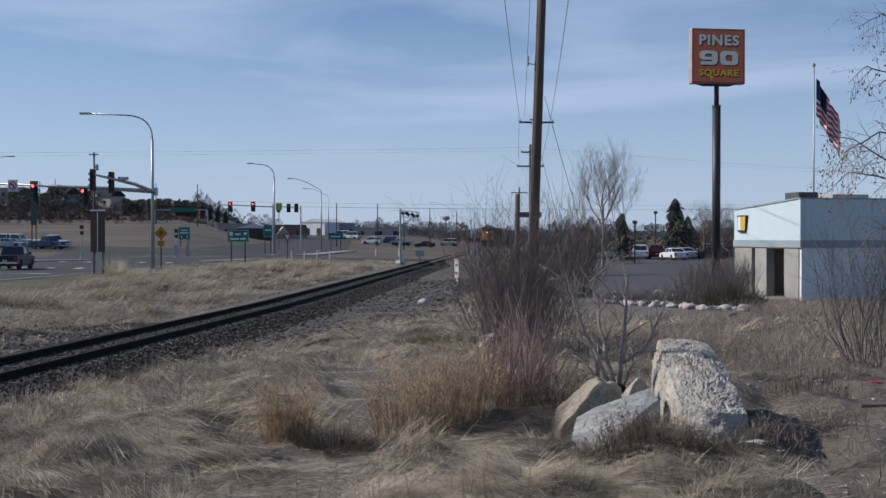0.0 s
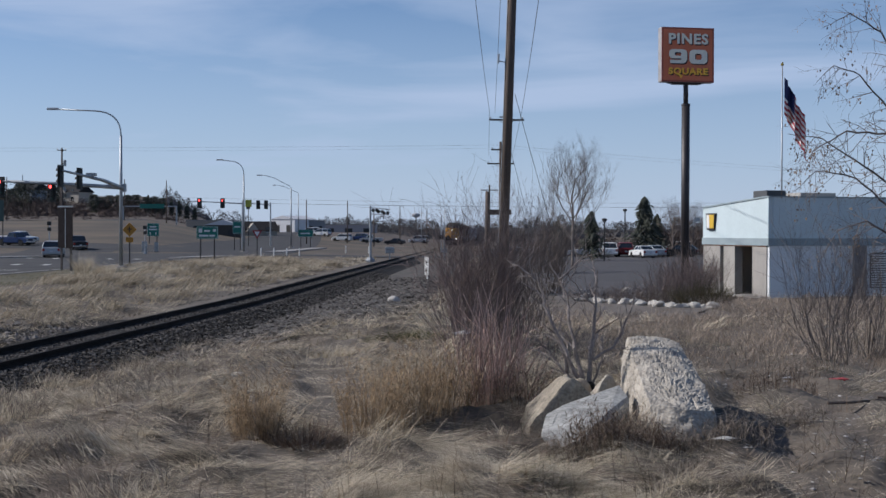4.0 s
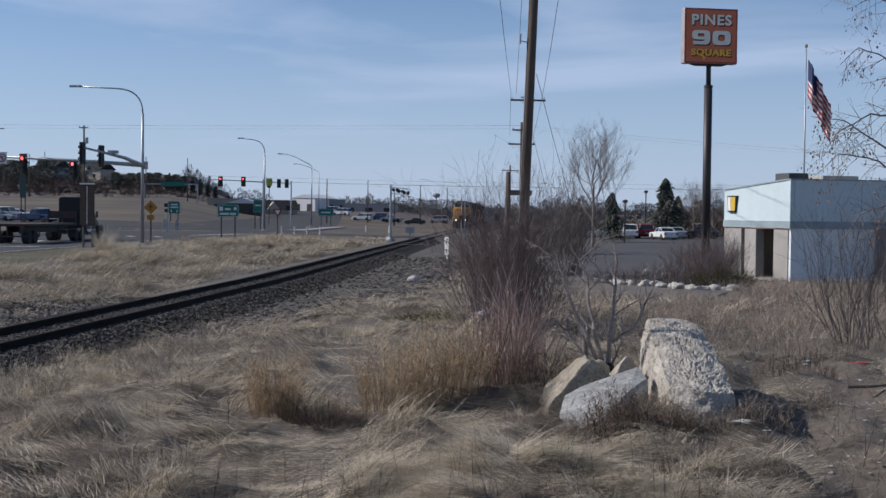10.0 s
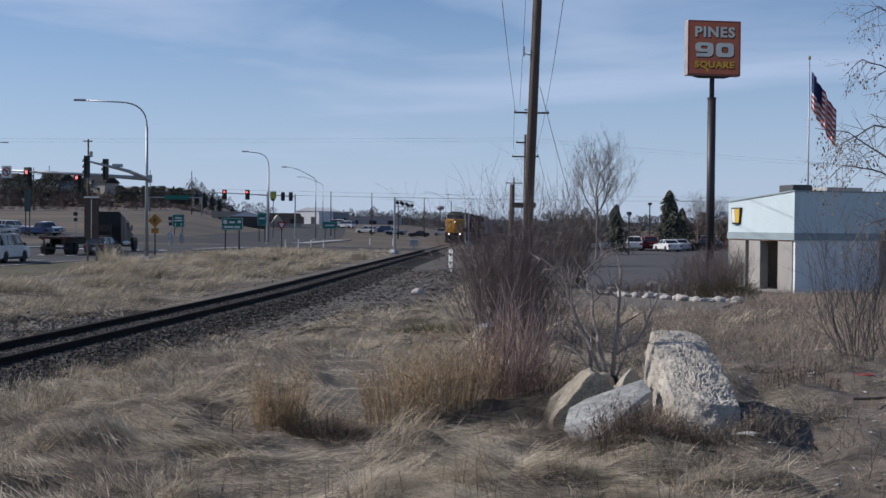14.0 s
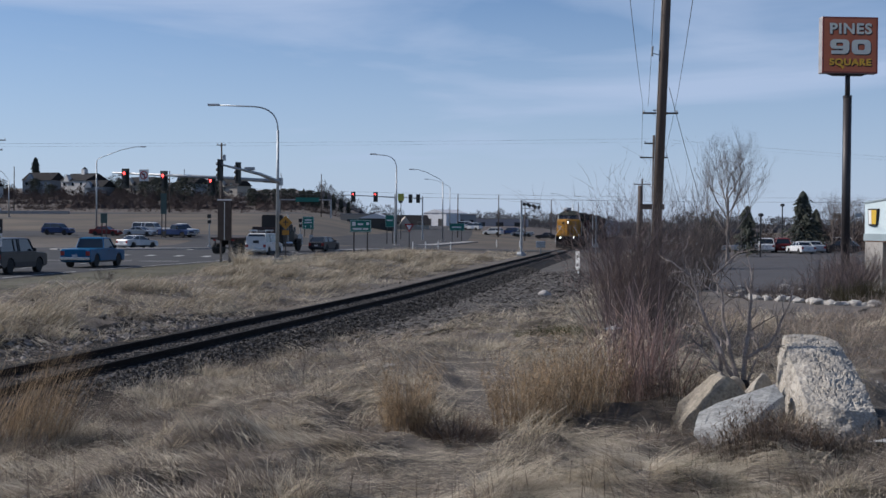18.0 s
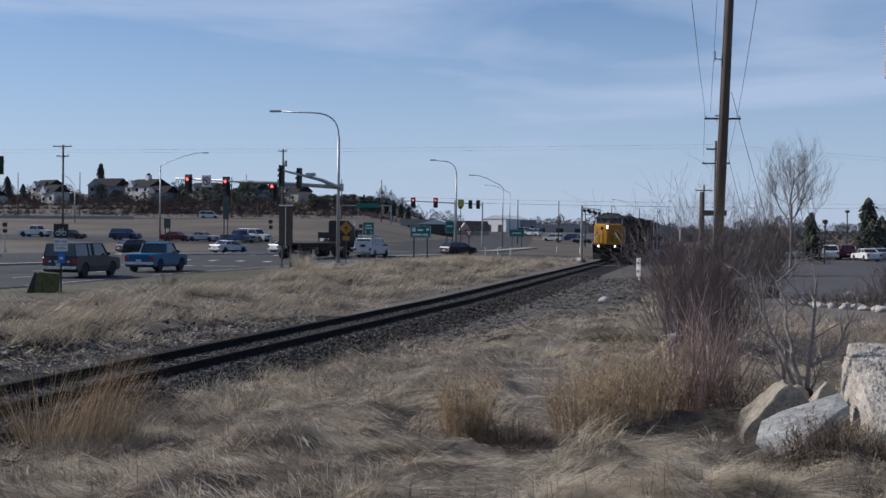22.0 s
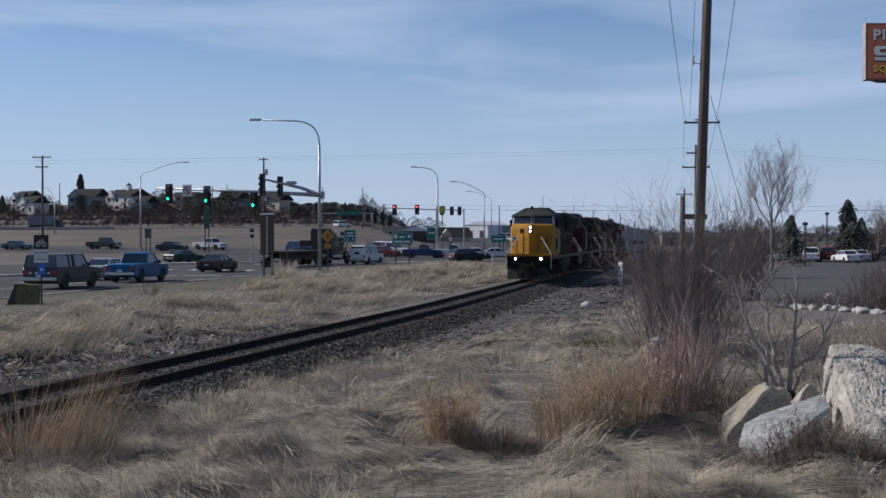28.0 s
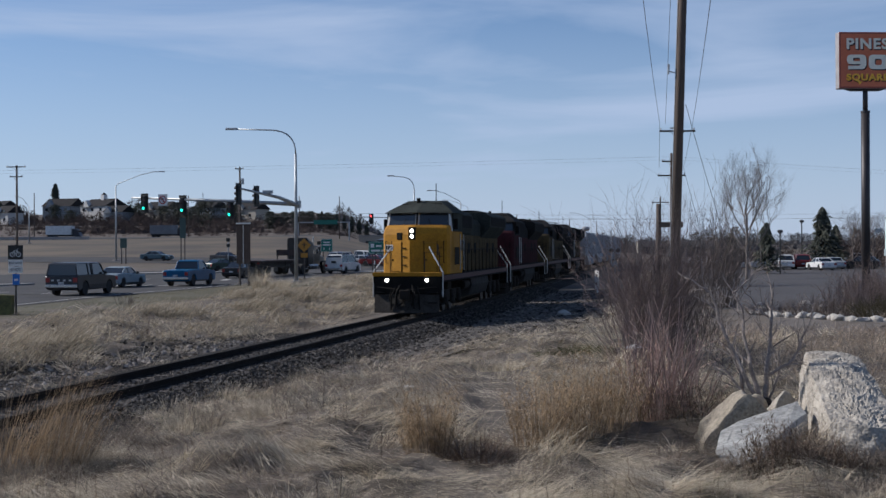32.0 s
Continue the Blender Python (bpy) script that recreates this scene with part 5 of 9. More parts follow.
# ---- roadside things ----
M_GALV = mat("galvanised_steel", (0.42, 0.44, 0.45), 0.5, 0.6, (0.28, 0.29, 0.30), 2, 30)
M_POLEWOOD = mat("pole_wood", (0.13, 0.10, 0.08), 0.9, 0, (0.07, 0.055, 0.045), 2, 30, 0.5, stretch=(6, 6, 0.6))
M_GREEN = mat("sign_green", (0.012, 0.17, 0.13), 0.5, 0, (0.01, 0.12, 0.09), 1, 20)
M_WHITE = mat("white_paint", (0.75, 0.75, 0.73), 0.6, 0, (0.58, 0.58, 0.56), 2, 25)
M_SIGNBLACK = mat("sign_black", (0.02, 0.02, 0.02), 0.6)
M_HOUSING = mat("signal_housing", (0.02, 0.022, 0.02), 0.6)
M_YELLOW = mat("sign_yellow", (0.46, 0.22, 0.03), 0.7)
M_REDLIT = mat("lens_red_lit", (0.5, 0.02, 0.01), 0.3, 0, (0.5, 0.02, 0.01), emit=(1.0, 0.06, 0.05), power=6.0)
M_GREENLIT = mat("lens_green_lit", (0.02, 0.5, 0.3), 0.3, 0, (0.02, 0.5, 0.3), emit=(0.05, 1.0, 0.6), power=2.2)
M_LENSDIM = mat("lens_dim", (0.03, 0.03, 0.03), 0.3)


def at_ground(x, y, rz=0, lift=0.0):
    return pose(x, y, ground_z(x, y) + lift, 0, 0, rz)


def curve_arm(p0, p1, p2, n=8):
    a, b, c = Vector(p0), Vector(p1), Vector(p2)
    return [tuple(a * (1 - t) ** 2 + b * 2 * t * (1 - t) + c * t * t) for t in [k / n for k in range(n + 1)]]


def street_lamp(x, y, h, reach, style, label, side=-1):
    o = thing("street_lamp", label, "street lamp", at_ground(x, y), "street lamps")
    part("base_block", Geo().lathe([(0.5, -0.2), (0.5, 0.12), (0.42, 0.16)], 10), M_CONC, o, "concrete footing")
    if style == "bow":
        r = 1.6
        part("pole", Geo().tube([(0, 0, 0.1), (0, 0, h * 0.5), (0, 0, h - 2.0)], [0.16, 0.12, 0.09], 10), M_GALV, o, smooth=True)
        part("arm", Geo().tube(curve_arm((0, 0, h - 2.0), (0, 0, h - 0.2), (side * 2.0, 0, h - 0.12)) + [(side * reach, 0, h)], 0.055, 8), M_GALV, o, smooth=True)
        tip = Vector((side * reach, 0, h))
    else:
        part("pole", Geo().tube([(0, 0, 0.1), (0, 0, h - 2.1)], [0.16, 0.08], 10), M_GALV, o, smooth=True)
        part("arm", Geo().tube([(0, 0, h - 2.15), (side * 0.35, 0, h - 1.75), (side * reach * 0.55, 0, h - 0.45), (side * reach * 0.85, 0, h), (side * reach, 0, h)], 0.05, 8), M_GALV, o, smooth=True)
        tip = Vector((side * reach, 0, h))
    part("luminaire", Geo().rings([[(tip.x + side * u, v, tip.z + w) for v, w in ((-0.14, 0), (-0.1, 0.11), (0.1, 0.11), (0.14, 0), (0.08, -0.07), (-0.08, -0.07))] for u in (-0.25, 0.05, 0.45, 0.62)]), mat("luminaire_grey", (0.5, 0.5, 0.5), 0.5), o, bevel=0.02)
    return o


lamp_a = street_lamp(-22.55, 98.7, 12.15, 5.0, "bow", "tall galvanised street lamp with bowed arm carrying signal arms")
street_lamp(-23.4, 175.5, 12.6, 3.1, "bow", "tall galvanised street lamp with bowed arm by the junction")
street_lamp(-21.15, 219, 12.4, 5.2, "gooseneck", "grey street lamp with a raked arm")
street_lamp(-70.5, 187, 13.4, 7.0, "gooseneck", "grey street lamp with a long raked arm on the ramp", 1)
street_lamp(-30, 330, 13, 6, "gooseneck", "distant grey street lamp")
street_lamp(2, 400, 13, 6, "gooseneck", "distant grey street lamp")
street_lamp(10, 430, 13, 6, "gooseneck", "distant grey street lamp")
street_lamp(-118, 262, 10, 2.5, "gooseneck", "slim grey lamp post beside the ramp", -1)
street_lamp(-55.8, 101.6, 14.2, 4.5, "gooseneck", "tall galvanised street lamp with a raked arm at the approach")
FLIPS = []


def signal_head(host, m, lit="red", flips=False, name="signal_head"):
    """Three lenses; they face local -y."""
    g = Geo().box(-0.2, 0.2, -0.1, 0.12, -0.62, 0.62)
    hd = part(name, g, M_HOUSING, host, "three-lens signal head with dark backplate", bevel=0.03)
    hd.matrix_local = m
    part("backplate", Geo().box(-0.36, 0.36, 0.02, 0.04, -0.78, 0.78), M_HOUSING, hd)
    for k, z in enumerate((0.4, 0.0, -0.4)):
        v = [(0.17 * math.cos(a), 0.17 * math.sin(a)) for a in [radians(-20 + 220 * i / 8) for i in range(9)]]
        rg = [[(x, y, z + w) for x, w in v] for y in (-0.1, -0.24)]
        part("visor", Geo().rings(rg, closed=False, caps=False), M_HOUSING, hd)
        on = (k == 0 and lit == "red") or (k == 2 and lit == "green")
        lm = {0: M_REDLIT, 1: M_LENSDIM, 2: M_GREENLIT}[k] if (on or flips) else M_LENSDIM
        ln = part("lens", Geo().tube([(0, -0.02, 0), (0, 0.0, 0)], 0.115, 14), lm, hd)
        ln.location = (0, -0.13, z)
        if flips and k != 1:
            part("lens_back", Geo().tube([(0, 0.002, 0), (0, 0.012, 0)], 0.15, 14), M_LENSDIM, ln)
            FLIPS.append((ln, k == 0, z))
    return hd


def move_lenses():
    for ln, red, z in FLIPS:
        a = 0 if red else 180
        rows = [(0.0, pose(0, -0.13, z, 0, 0, a))]
        for k in range(4):
            rows.append((26.2 + 0.1 * k, pose(0, -0.13, z, 0, 0, a + 60 * k)))
        rows.append((32.0, pose(0, -0.13, z, 0, 0, a + 180)))
        walk(ln, rows)


def world_in(host, p, rz=0.0):
    return host.matrix_world.inverted() @ (Matrix.Translation(p) @ Matrix.Rotation(radians(rz), 4, "Z"))


def signal_arms():
    o = thing("traffic_signal_mast", "galvanised traffic signal arms with several signal heads", "traffic signal", Matrix.Translation((-22.4, 98.7, 0.4)))
    part("arm", Geo().tube([(0, -0.3, 6.15), (-5, -0.25, 6.45), (-13.5, 0.0, 6.8)], [0.17, 0.12, 0.07], 10), M_GALV, o, smooth=True)
    part("arm", Geo().tube([(0, -0.25, 6.1), (-0.8, -3, 6.6), (-2.3, -8.4, 7.05)], [0.17, 0.13, 0.07], 10), M_GALV, o, smooth=True)
    part("clamp", Geo().tube([(0, 0, 5.85), (0, 0, 6.45)], 0.27, 10), M_GALV, o)
    for x, z in ((-34.82, 6.75), (-31.69, 6.58), (-27.84, 6.2)):
        signal_head(o, world_in(o, (x, 98.6, z), -18), "red", True)
    for x, y, z in ((-24.9, 90.4, 7.08), (-24.15, 92.6, 6.98)):
        signal_head(o, world_in(o, (x, y, z), -110), "none")
    part("sensor", Geo().box(-0.35, 0.35, -0.25, 0.25, -0.12, 0.12, pose(-1.25, -4.6, 6.95)), M_GALV, o, bevel=0.03)
    part("camera_mount", Geo().tube([(-1.7, -6.0, 6.8), (-1.7, -6.0, 7.4)], 0.03, 5).tube([(-7.6, -0.2, 6.55), (-7.6, -0.2, 7.1)], 0.03, 5), M_GALV, o)
    sg = part("prohibition_sign", Geo().box(-0.42, 0.42, -0.02, 0.0, -0.46, 0.46), M_WHITE, o, "white no-left-turn sign with red ring", bevel=0.01)
    sg.matrix_local = world_in(o, (-33.27, 98.5, 7.0), -12)
    ring = Geo()
    ring.rings([[(r * math.cos(a), y, r * math.sin(a)) for r, y in ((0.26, -0.021), (0.34, -0.021), (0.34, -0.03), (0.26, -0.03))] for a in [2 * math.pi * k / 24 for k in range(25)]], caps=False)
    part("ring", ring, mat("sign_red", (0.35, 0.03, 0.03), 0.6), sg)
    part("arrow", Geo().box(0.02, 0.09, -0.03, -0.022, -0.22, 0.1).box(-0.12, 0.09, -0.03, -0.022, 0.06, 0.13).prism([(-0.1, 0.0), (-0.1, 0.2), (-0.22, 0.1)], -0.03, -0.022, "y"), M_SIGNBLACK, sg)
    part("slash", Geo().box(-0.3, 0.3, -0.035, -0.03, -0.035, 0.035, pose(0, 0, 0, 0, 45, 0)), mat("sign_red", (0.35, 0.03, 0.03), 0.6), sg)


signal_arms()


def far_signals(x, y, z, heads, reach, label, pole_side=1, lit="red"):
    o = thing("traffic_signal", label, "traffic signal", at_ground(x, y), "far traffic signals")
    h = z - ground_z(x, y)
    part("pole", Geo().tube([(0, 0, -0.3), (0, 0, h + 0.5)], [0.14, 0.11], 8), M_GALV, o)
    part("arm", Geo().tube([(0, 0, h), (-reach, 0, h + 0.4)], [0.1, 0.05], 8), M_GALV, o)
    for u in heads:
        signal_head(o, pose(-u, -0.15, h + 0.05, 0, 0, -8), lit)


far_signals(-27.0, 201, 7.6, (3.1, 6.7), 8.5, "distant traffic signal arm with two red heads")
far_signals(-26.0, 231, 8.0, (0.8, 2.2, 4.0), 5.0, "distant traffic signal arm with dark heads", lit="none")


def approach_signal():
    o = thing("traffic_signal", "traffic signal arm with two dark heads over the approach", "traffic signal", at_ground(-65, 99.9, 11), "far traffic signals")
    part("pole", Geo().tube([(0, 0, -0.3), (0, 0, 8.9)], [0.17, 0.13], 10), M_GALV, o, smooth=True)
    part("arm", Geo().tube([(0, -0.1, 7.9), (6, -0.15, 8.15), (12.9, -0.2, 8.3)], [0.13, 0.1, 0.06], 8), M_GALV, o, smooth=True)
    for x in (8.3, 12.5):
        signal_head(o, pose(x, -0.35, 8.0, 0, 0, 12), "none")


approach_signal()


def ped_signal(x, y, h, label):
    o = thing("pedestrian_signal", label, "pedestrian signal", at_ground(x, y), "pedestrian signals")
    part("post", Geo().tube([(0, 0, -0.2), (0, 0, h)], 0.06, 8), M_GALV, o)
    part("signal_box", Geo().box(-0.22, 0.22, -0.15, 0.15, h - 0.1, h + 0.35), M_HOUSING, o, bevel=0.03)
    part("signal_box", Geo().box(-0.18, 0.22, -0.15, 0.15, h - 0.75, h - 0.35), M_HOUSING, o, bevel=0.03)
    part("base", Geo().lathe([(0.22, -0.1), (0.22, 0.25), (0.1, 0.3)], 8), M_GALV, o)


ped_signal(-42.6, 150, 3.6, "slim pedestrian signal post on the island")
ped_signal(-67.5, 132, 2.9, "pedestrian signal post with dark box")
ped_signal(-33.6, 160, 3.2, "pedestrian signal post across the junction")


def panel_sign(name, label, x, y, z0, z1, w, face, posts=2, rz=0.0, bars=(), border=True, category="road sign", thick=0.05):
    """A sign board on posts; it faces local -y."""
    o = thing(name, label, category, at_ground(x, y, rz), "")
    gz = ground_z(x, y)
    a, b = z0 - gz, z1 - gz
    part("board", Geo().box(-w / 2, w / 2, -thick / 2, thick / 2, a, b), face, o, bevel=0.01)
    for k in range(posts):
        px = 0 if posts == 1 else (-w * 0.32 if k == 0 else w * 0.32)
        part("post", Geo().box(px - 0.06, px + 0.06, thick / 2 + 0.002, thick / 2 + 0.12, -0.3, b - 0.1), mat("sign_post_brown", (0.10, 0.085, 0.075), 0.8), o)
    if border:
        for x0, x1, c, d in ((-w / 2 + 0.04, w / 2 - 0.04, b - 0.08, b - 0.05), (-w / 2 + 0.04, w / 2 - 0.04, a + 0.05, a + 0.08), (-w / 2 + 0.04, -w / 2 + 0.07, a + 0.08, b - 0.08), (w / 2 - 0.07, w / 2 - 0.04, a + 0.08, b - 0.08)):
            part("border_line", Geo().box(x0, x1, -thick / 2 - 0.008, -thick / 2 - 0.002, c, d), M_WHITE, o)
    for x0, x1, c, d in bars:
        part("text_bar", Geo().box(x0, x1, -thick / 2 - 0.009, -thick / 2 - 0.003, a + c, a + d), M_WHITE, o)
    return o


panel_sign("guide_sign", "green highway guide sign with white route shield on two posts", -20.2, 125, 2.5, 3.72, 2.1, M_GREEN, bars=((-0.85, -0.5, 0.6, 1.0), (-0.3, 0.25, 0.68, 0.86), (-0.8, 0.1, 0.22, 0.4), (0.2, 0.75, 0.22, 0.4), (0.55, 0.85, 0.7, 0.95)))
panel_sign("guide_sign", "square green guide sign with white arrows on two posts", -38.7, 190, 2.5, 4.4, 1.75, M_GREEN, bars=((-0.5, 0.5, 1.3, 1.5), (-0.6, 0.6, 0.9, 1.1), (-0.5, -0.35, 0.25, 0.6), (0.35, 0.5, 0.25, 0.6)))
panel_sign("guide_sign", "narrow green guide sign beside the lamp post", -25.6, 185, 2.9, 4.7, 1.3, M_GREEN, bars=((-0.4, 0.4, 0.9, 1.1),))
panel_sign("guide_sign", "long low green guide sign on two posts", -19.6, 230, 2.3, 3.6, 2.7, M_GREEN, bars=((-0.9, 0.8, 0.5, 0.75),))
panel_sign("sign_back", "tall dark panels seen from the back on two posts", -24.7, 91, 2.0, 4.85, 1.2, mat("sign_back_brown", (0.05, 0.042, 0.041), 0.9, 0, (0.03, 0.025, 0.024), 3, 25, spec=0.1), border=False, rz=-20)
tall_back = bpy.data.objects["sign_back"]
part("panel_seam", Geo().box(-0.03, 0.03, -0.034, -0.026, 1.65, 4.4), M_GALV, tall_back)
part("top_bar", Geo().box(-0.62, 0.62, -0.05, 0.03, 4.5, 4.6), M_GALV, tall_back)
o = thing("warning_sign", "orange-yellow diamond warning sign on a post", "road sign", at_ground(-23.75, 107))
part("post", Geo().box(-0.05, 0.05, 0.03, 0.12, -0.2, 3.2), mat("sign_post_brown", (0.10, 0.085, 0.075), 0.8), o)
part("board", Geo().box(-0.42, 0.42, -0.02, 0.02, -0.42, 0.42, pose(0, 0, 2.95, 0, 45, 0)), M_YELLOW, o, bevel=0.01)
part("plate", Geo().box(-0.3, 0.3, -0.02, 0.02, 1.9, 2.3), M_YELLOW, o)
part("mark", Geo().box(-0.04, 0.04, -0.03, -0.022, 2.7, 3.2).box(-0.2, 0.2, -0.03, -0.022, 2.95, 3.02), M_SIGNBLACK, o)
panel_sign("trail_sign", "yellow sign with dark mark high on a post", -29.7, 229, 7.6, 8.9, 1.1, mat("sign_lime", (0.45, 0.45, 0.05), 0.5), posts=1, border=False, bars=())
panel_sign("small_sign_back", "small grey sign back beside the ramp", -66, 178, 3.2, 4.6, 1.0, mat("sign_back_green", (0.06, 0.10, 0.09), 0.6), border=False)
panel_sign("lane_sign", "dark blank panel on two posts by the ramp", -58.5, 182, 4.6, 7.6, 0.9, mat("sign_back_green", (0.06, 0.10, 0.09), 0.6), border=False)


panel_sign("one_way_sign", "black one-way sign with a white arrow on two posts", -57.9, 106.4, 3.3, 3.8, 1.4, M_SIGNBLACK, border=False, bars=((-0.55, 0.55, 0.2, 0.3),), rz=12)


def rail_post():
    o = thing("track_post", "thin leaning steel post with a small dark sign by the track", "marker post", at_ground(-15.6, 27.7) @ pose(0, 0, 0, 0, 2.5, 0))
    part("post", Geo().box(-0.03, 0.03, -0.03, 0.03, -0.2, 2.3), M_GALV, o)
    part("board", Geo().box(-0.34, -0.04, -0.06, -0.035, 1.6, 2.25), M_SIGNBLACK, o, "small dark sign board", bevel=0.01)


rail_post()


def yield_sign():
    o = thing("yield_sign", "red and white triangular yield sign on a post", "road sign", at_ground(-18.45, 150))
    part("post", Geo().box(-0.05, 0.05, 0.03, 0.12, -0.2, 2.9), mat("sign_post_brown", (0.1, 0.085, 0.075), 0.8), o)
    part("board", Geo().prism([(-0.6, 3.0), (0.6, 3.0), (0, 1.98)], -0.02, 0.02, "y"), mat("sign_red", (0.35, 0.03, 0.03), 0.6), o)
    part("centre", Geo().prism([(-0.33, 2.84), (0.33, 2.84), (0, 2.28)], -0.03, -0.022, "y"), M_WHITE, o)


yield_sign()
for k in range(4):
    x = -17.75 + 1.42 * k
    o = thing("delineator_post", "short white delineator post", "post", at_ground(x, 148 + 0.6 * k), "delineator posts")
    part("shaft", Geo().lathe([(0.07, -0.1), (0.06, 0.9), (0.03, 0.95)], 8), M_WHITE, o)
for k in range(5):
    x = -9.5 + 3.1 * k
    if abs(x - track_x(176)) > 3:
        o = thing("delineator_post", "short white delineator post", "post", at_ground(x, 176 + 2 * k), "delineator posts")
        part("shaft", Geo().lathe([(0.07, -0.1), (0.06, 0.9), (0.03, 0.95)], 8), M_WHITE, o)


def bike_sign():
    o = thing("bike_lane_sign", "black and white bike lane ends sign on a thin post", "road sign", at_ground(-23.2, 50.2, 12))
    part("post", Geo().box(-0.03, 0.03, 0.02, 0.08, -0.2, 2.9), mat("post_dark", (0.03, 0.03, 0.03), 0.7), o)
    a = part("board", Geo().box(-0.3, 0.3, -0.012, 0.012, 2.30, 2.88), M_SIGNBLACK, o, "black panel with white bicycle")
    for sx in (-0.12, 0.12):
        g = Geo()
        g.rings([[(sx + r * math.cos(t), y, 2.5 + r * math.sin(t)) for r, y in ((0.075, -0.013), (0.1, -0.013), (0.1, -0.02), (0.075, -0.02))] for t in [2 * math.pi * k / 16 for k in range(17)]], caps=False)
        part("bicycle_wheel", g, M_WHITE, a)
    part("bicycle_frame", Geo().tube([(-0.12, -0.018, 2.5), (-0.06, -0.018, 2.66), (0.07, -0.018, 2.66), (0.0, -0.018, 2.52), (-0.06, -0.018, 2.66)], 0.014, 5).tube([(0.12, -0.018, 2.5), (0.06, -0.018, 2.7), (0.1, -0.018, 2.72)], 0.014, 5), M_WHITE, a)
    b = part("board", Geo().box(-0.28, 0.28, -0.012, 0.012, 2.02, 2.28), M_WHITE, o, "white panel with black words")
    writing("lettering", "BIKE LANE", 0.12, b, pose(0, -0.018, 2.15, 90, 0, 0), M_SIGNBLACK, 0.003, 0.5)
    c = part("board", Geo().box(-0.28, 0.28, -0.012, 0.012, 1.74, 2.0), M_WHITE, o, "white panel with black words")
    writing("lettering", "ENDS", 0.16, c, pose(0, -0.018, 1.87, 90, 0, 0), M_SIGNBLACK, 0.003, 0.4)
    d = part("marker_tag", Geo().box(-0.12, 0.16, -0.012, 0.012, 1.25, 1.7), mat("tag_blue", (0.02, 0.16, 0.55), 0.5), o, "bright blue tag", bevel=0.01)
    part("tag_bar", Geo().box(-0.05, 0.09, -0.018, -0.013, 1.42, 1.5), M_WHITE, d)
    o2 = thing("mossy_block", "leaning olive moss-covered concrete block beside the sign", "concrete block", at_ground(-23.75, 50.0, 8))
    moss = mat("moss_olive", (0.15, 0.145, 0.05), 0.95, 0, (0.05, 0.048, 0.025), 3.5, 20, 0.8)
    part("block", Geo().rings([[(-0.42, -0.3, -0.1), (0.46, -0.3, -0.1), (0.46, 0.3, -0.1), (-0.42, 0.3, -0.1)], [(-0.38, -0.26, 0.5), (0.5, -0.24, 0.5), (0.5, 0.26, 0.5), (-0.38, 0.26, 0.5)], [(-0.28, -0.2, 0.86), (0.52, -0.18, 0.80), (0.52, 0.2, 0.80), (-0.28, 0.2, 0.86)]]), moss, o2, bevel=0.05)
    # the block's dark left side, added as a leaning wedge
    part("rubber_flap", Geo().prism([(-0.75, -0.05), (-0.43, -0.05), (-0.32, 0.82), (-0.42, 0.84)], -0.2, 0.2, "y"), M_TRIM, o2, "dark wedge leaning on the left of the block")


bike_sign()


def cabinet(x, y, w, h, label):
    o = thing("control_cabinet", label, "utility cabinet", at_ground(x, y, 10), "utility cabinets")
    part("body", Geo().box(-w / 2, w / 2, -0.3, 0.3, 0.1, h), M_GALV, o, bevel=0.03)
    part("plinth", Geo().box(-w / 2 - 0.1, w / 2 + 0.1, -0.4, 0.4, -0.3, 0.1), M_CONC, o)
    part("door", Geo().box(-w / 2 + 0.06, w / 2 - 0.06, -0.32, -0.302, 0.2, h - 0.1), M_GALV, o)
    part("handle", Geo().box(w / 2 - 0.2, w / 2 - 0.16, -0.35, -0.32, h * 0.5, h * 0.5 + 0.15), M_TRIM, o)


cabinet(-34.9, 166, 0.65, 1.5, "pale grey signal control cabinet")
cabinet(-33.8, 168, 0.5, 1.3, "small grey utility cabinet")
cabinet(-64.5, 118, 0.8, 1.5, "grey utility cabinet on the verge")
cabinet(-71, 119, 0.8, 1.4, "grey utility cabinet on the verge")


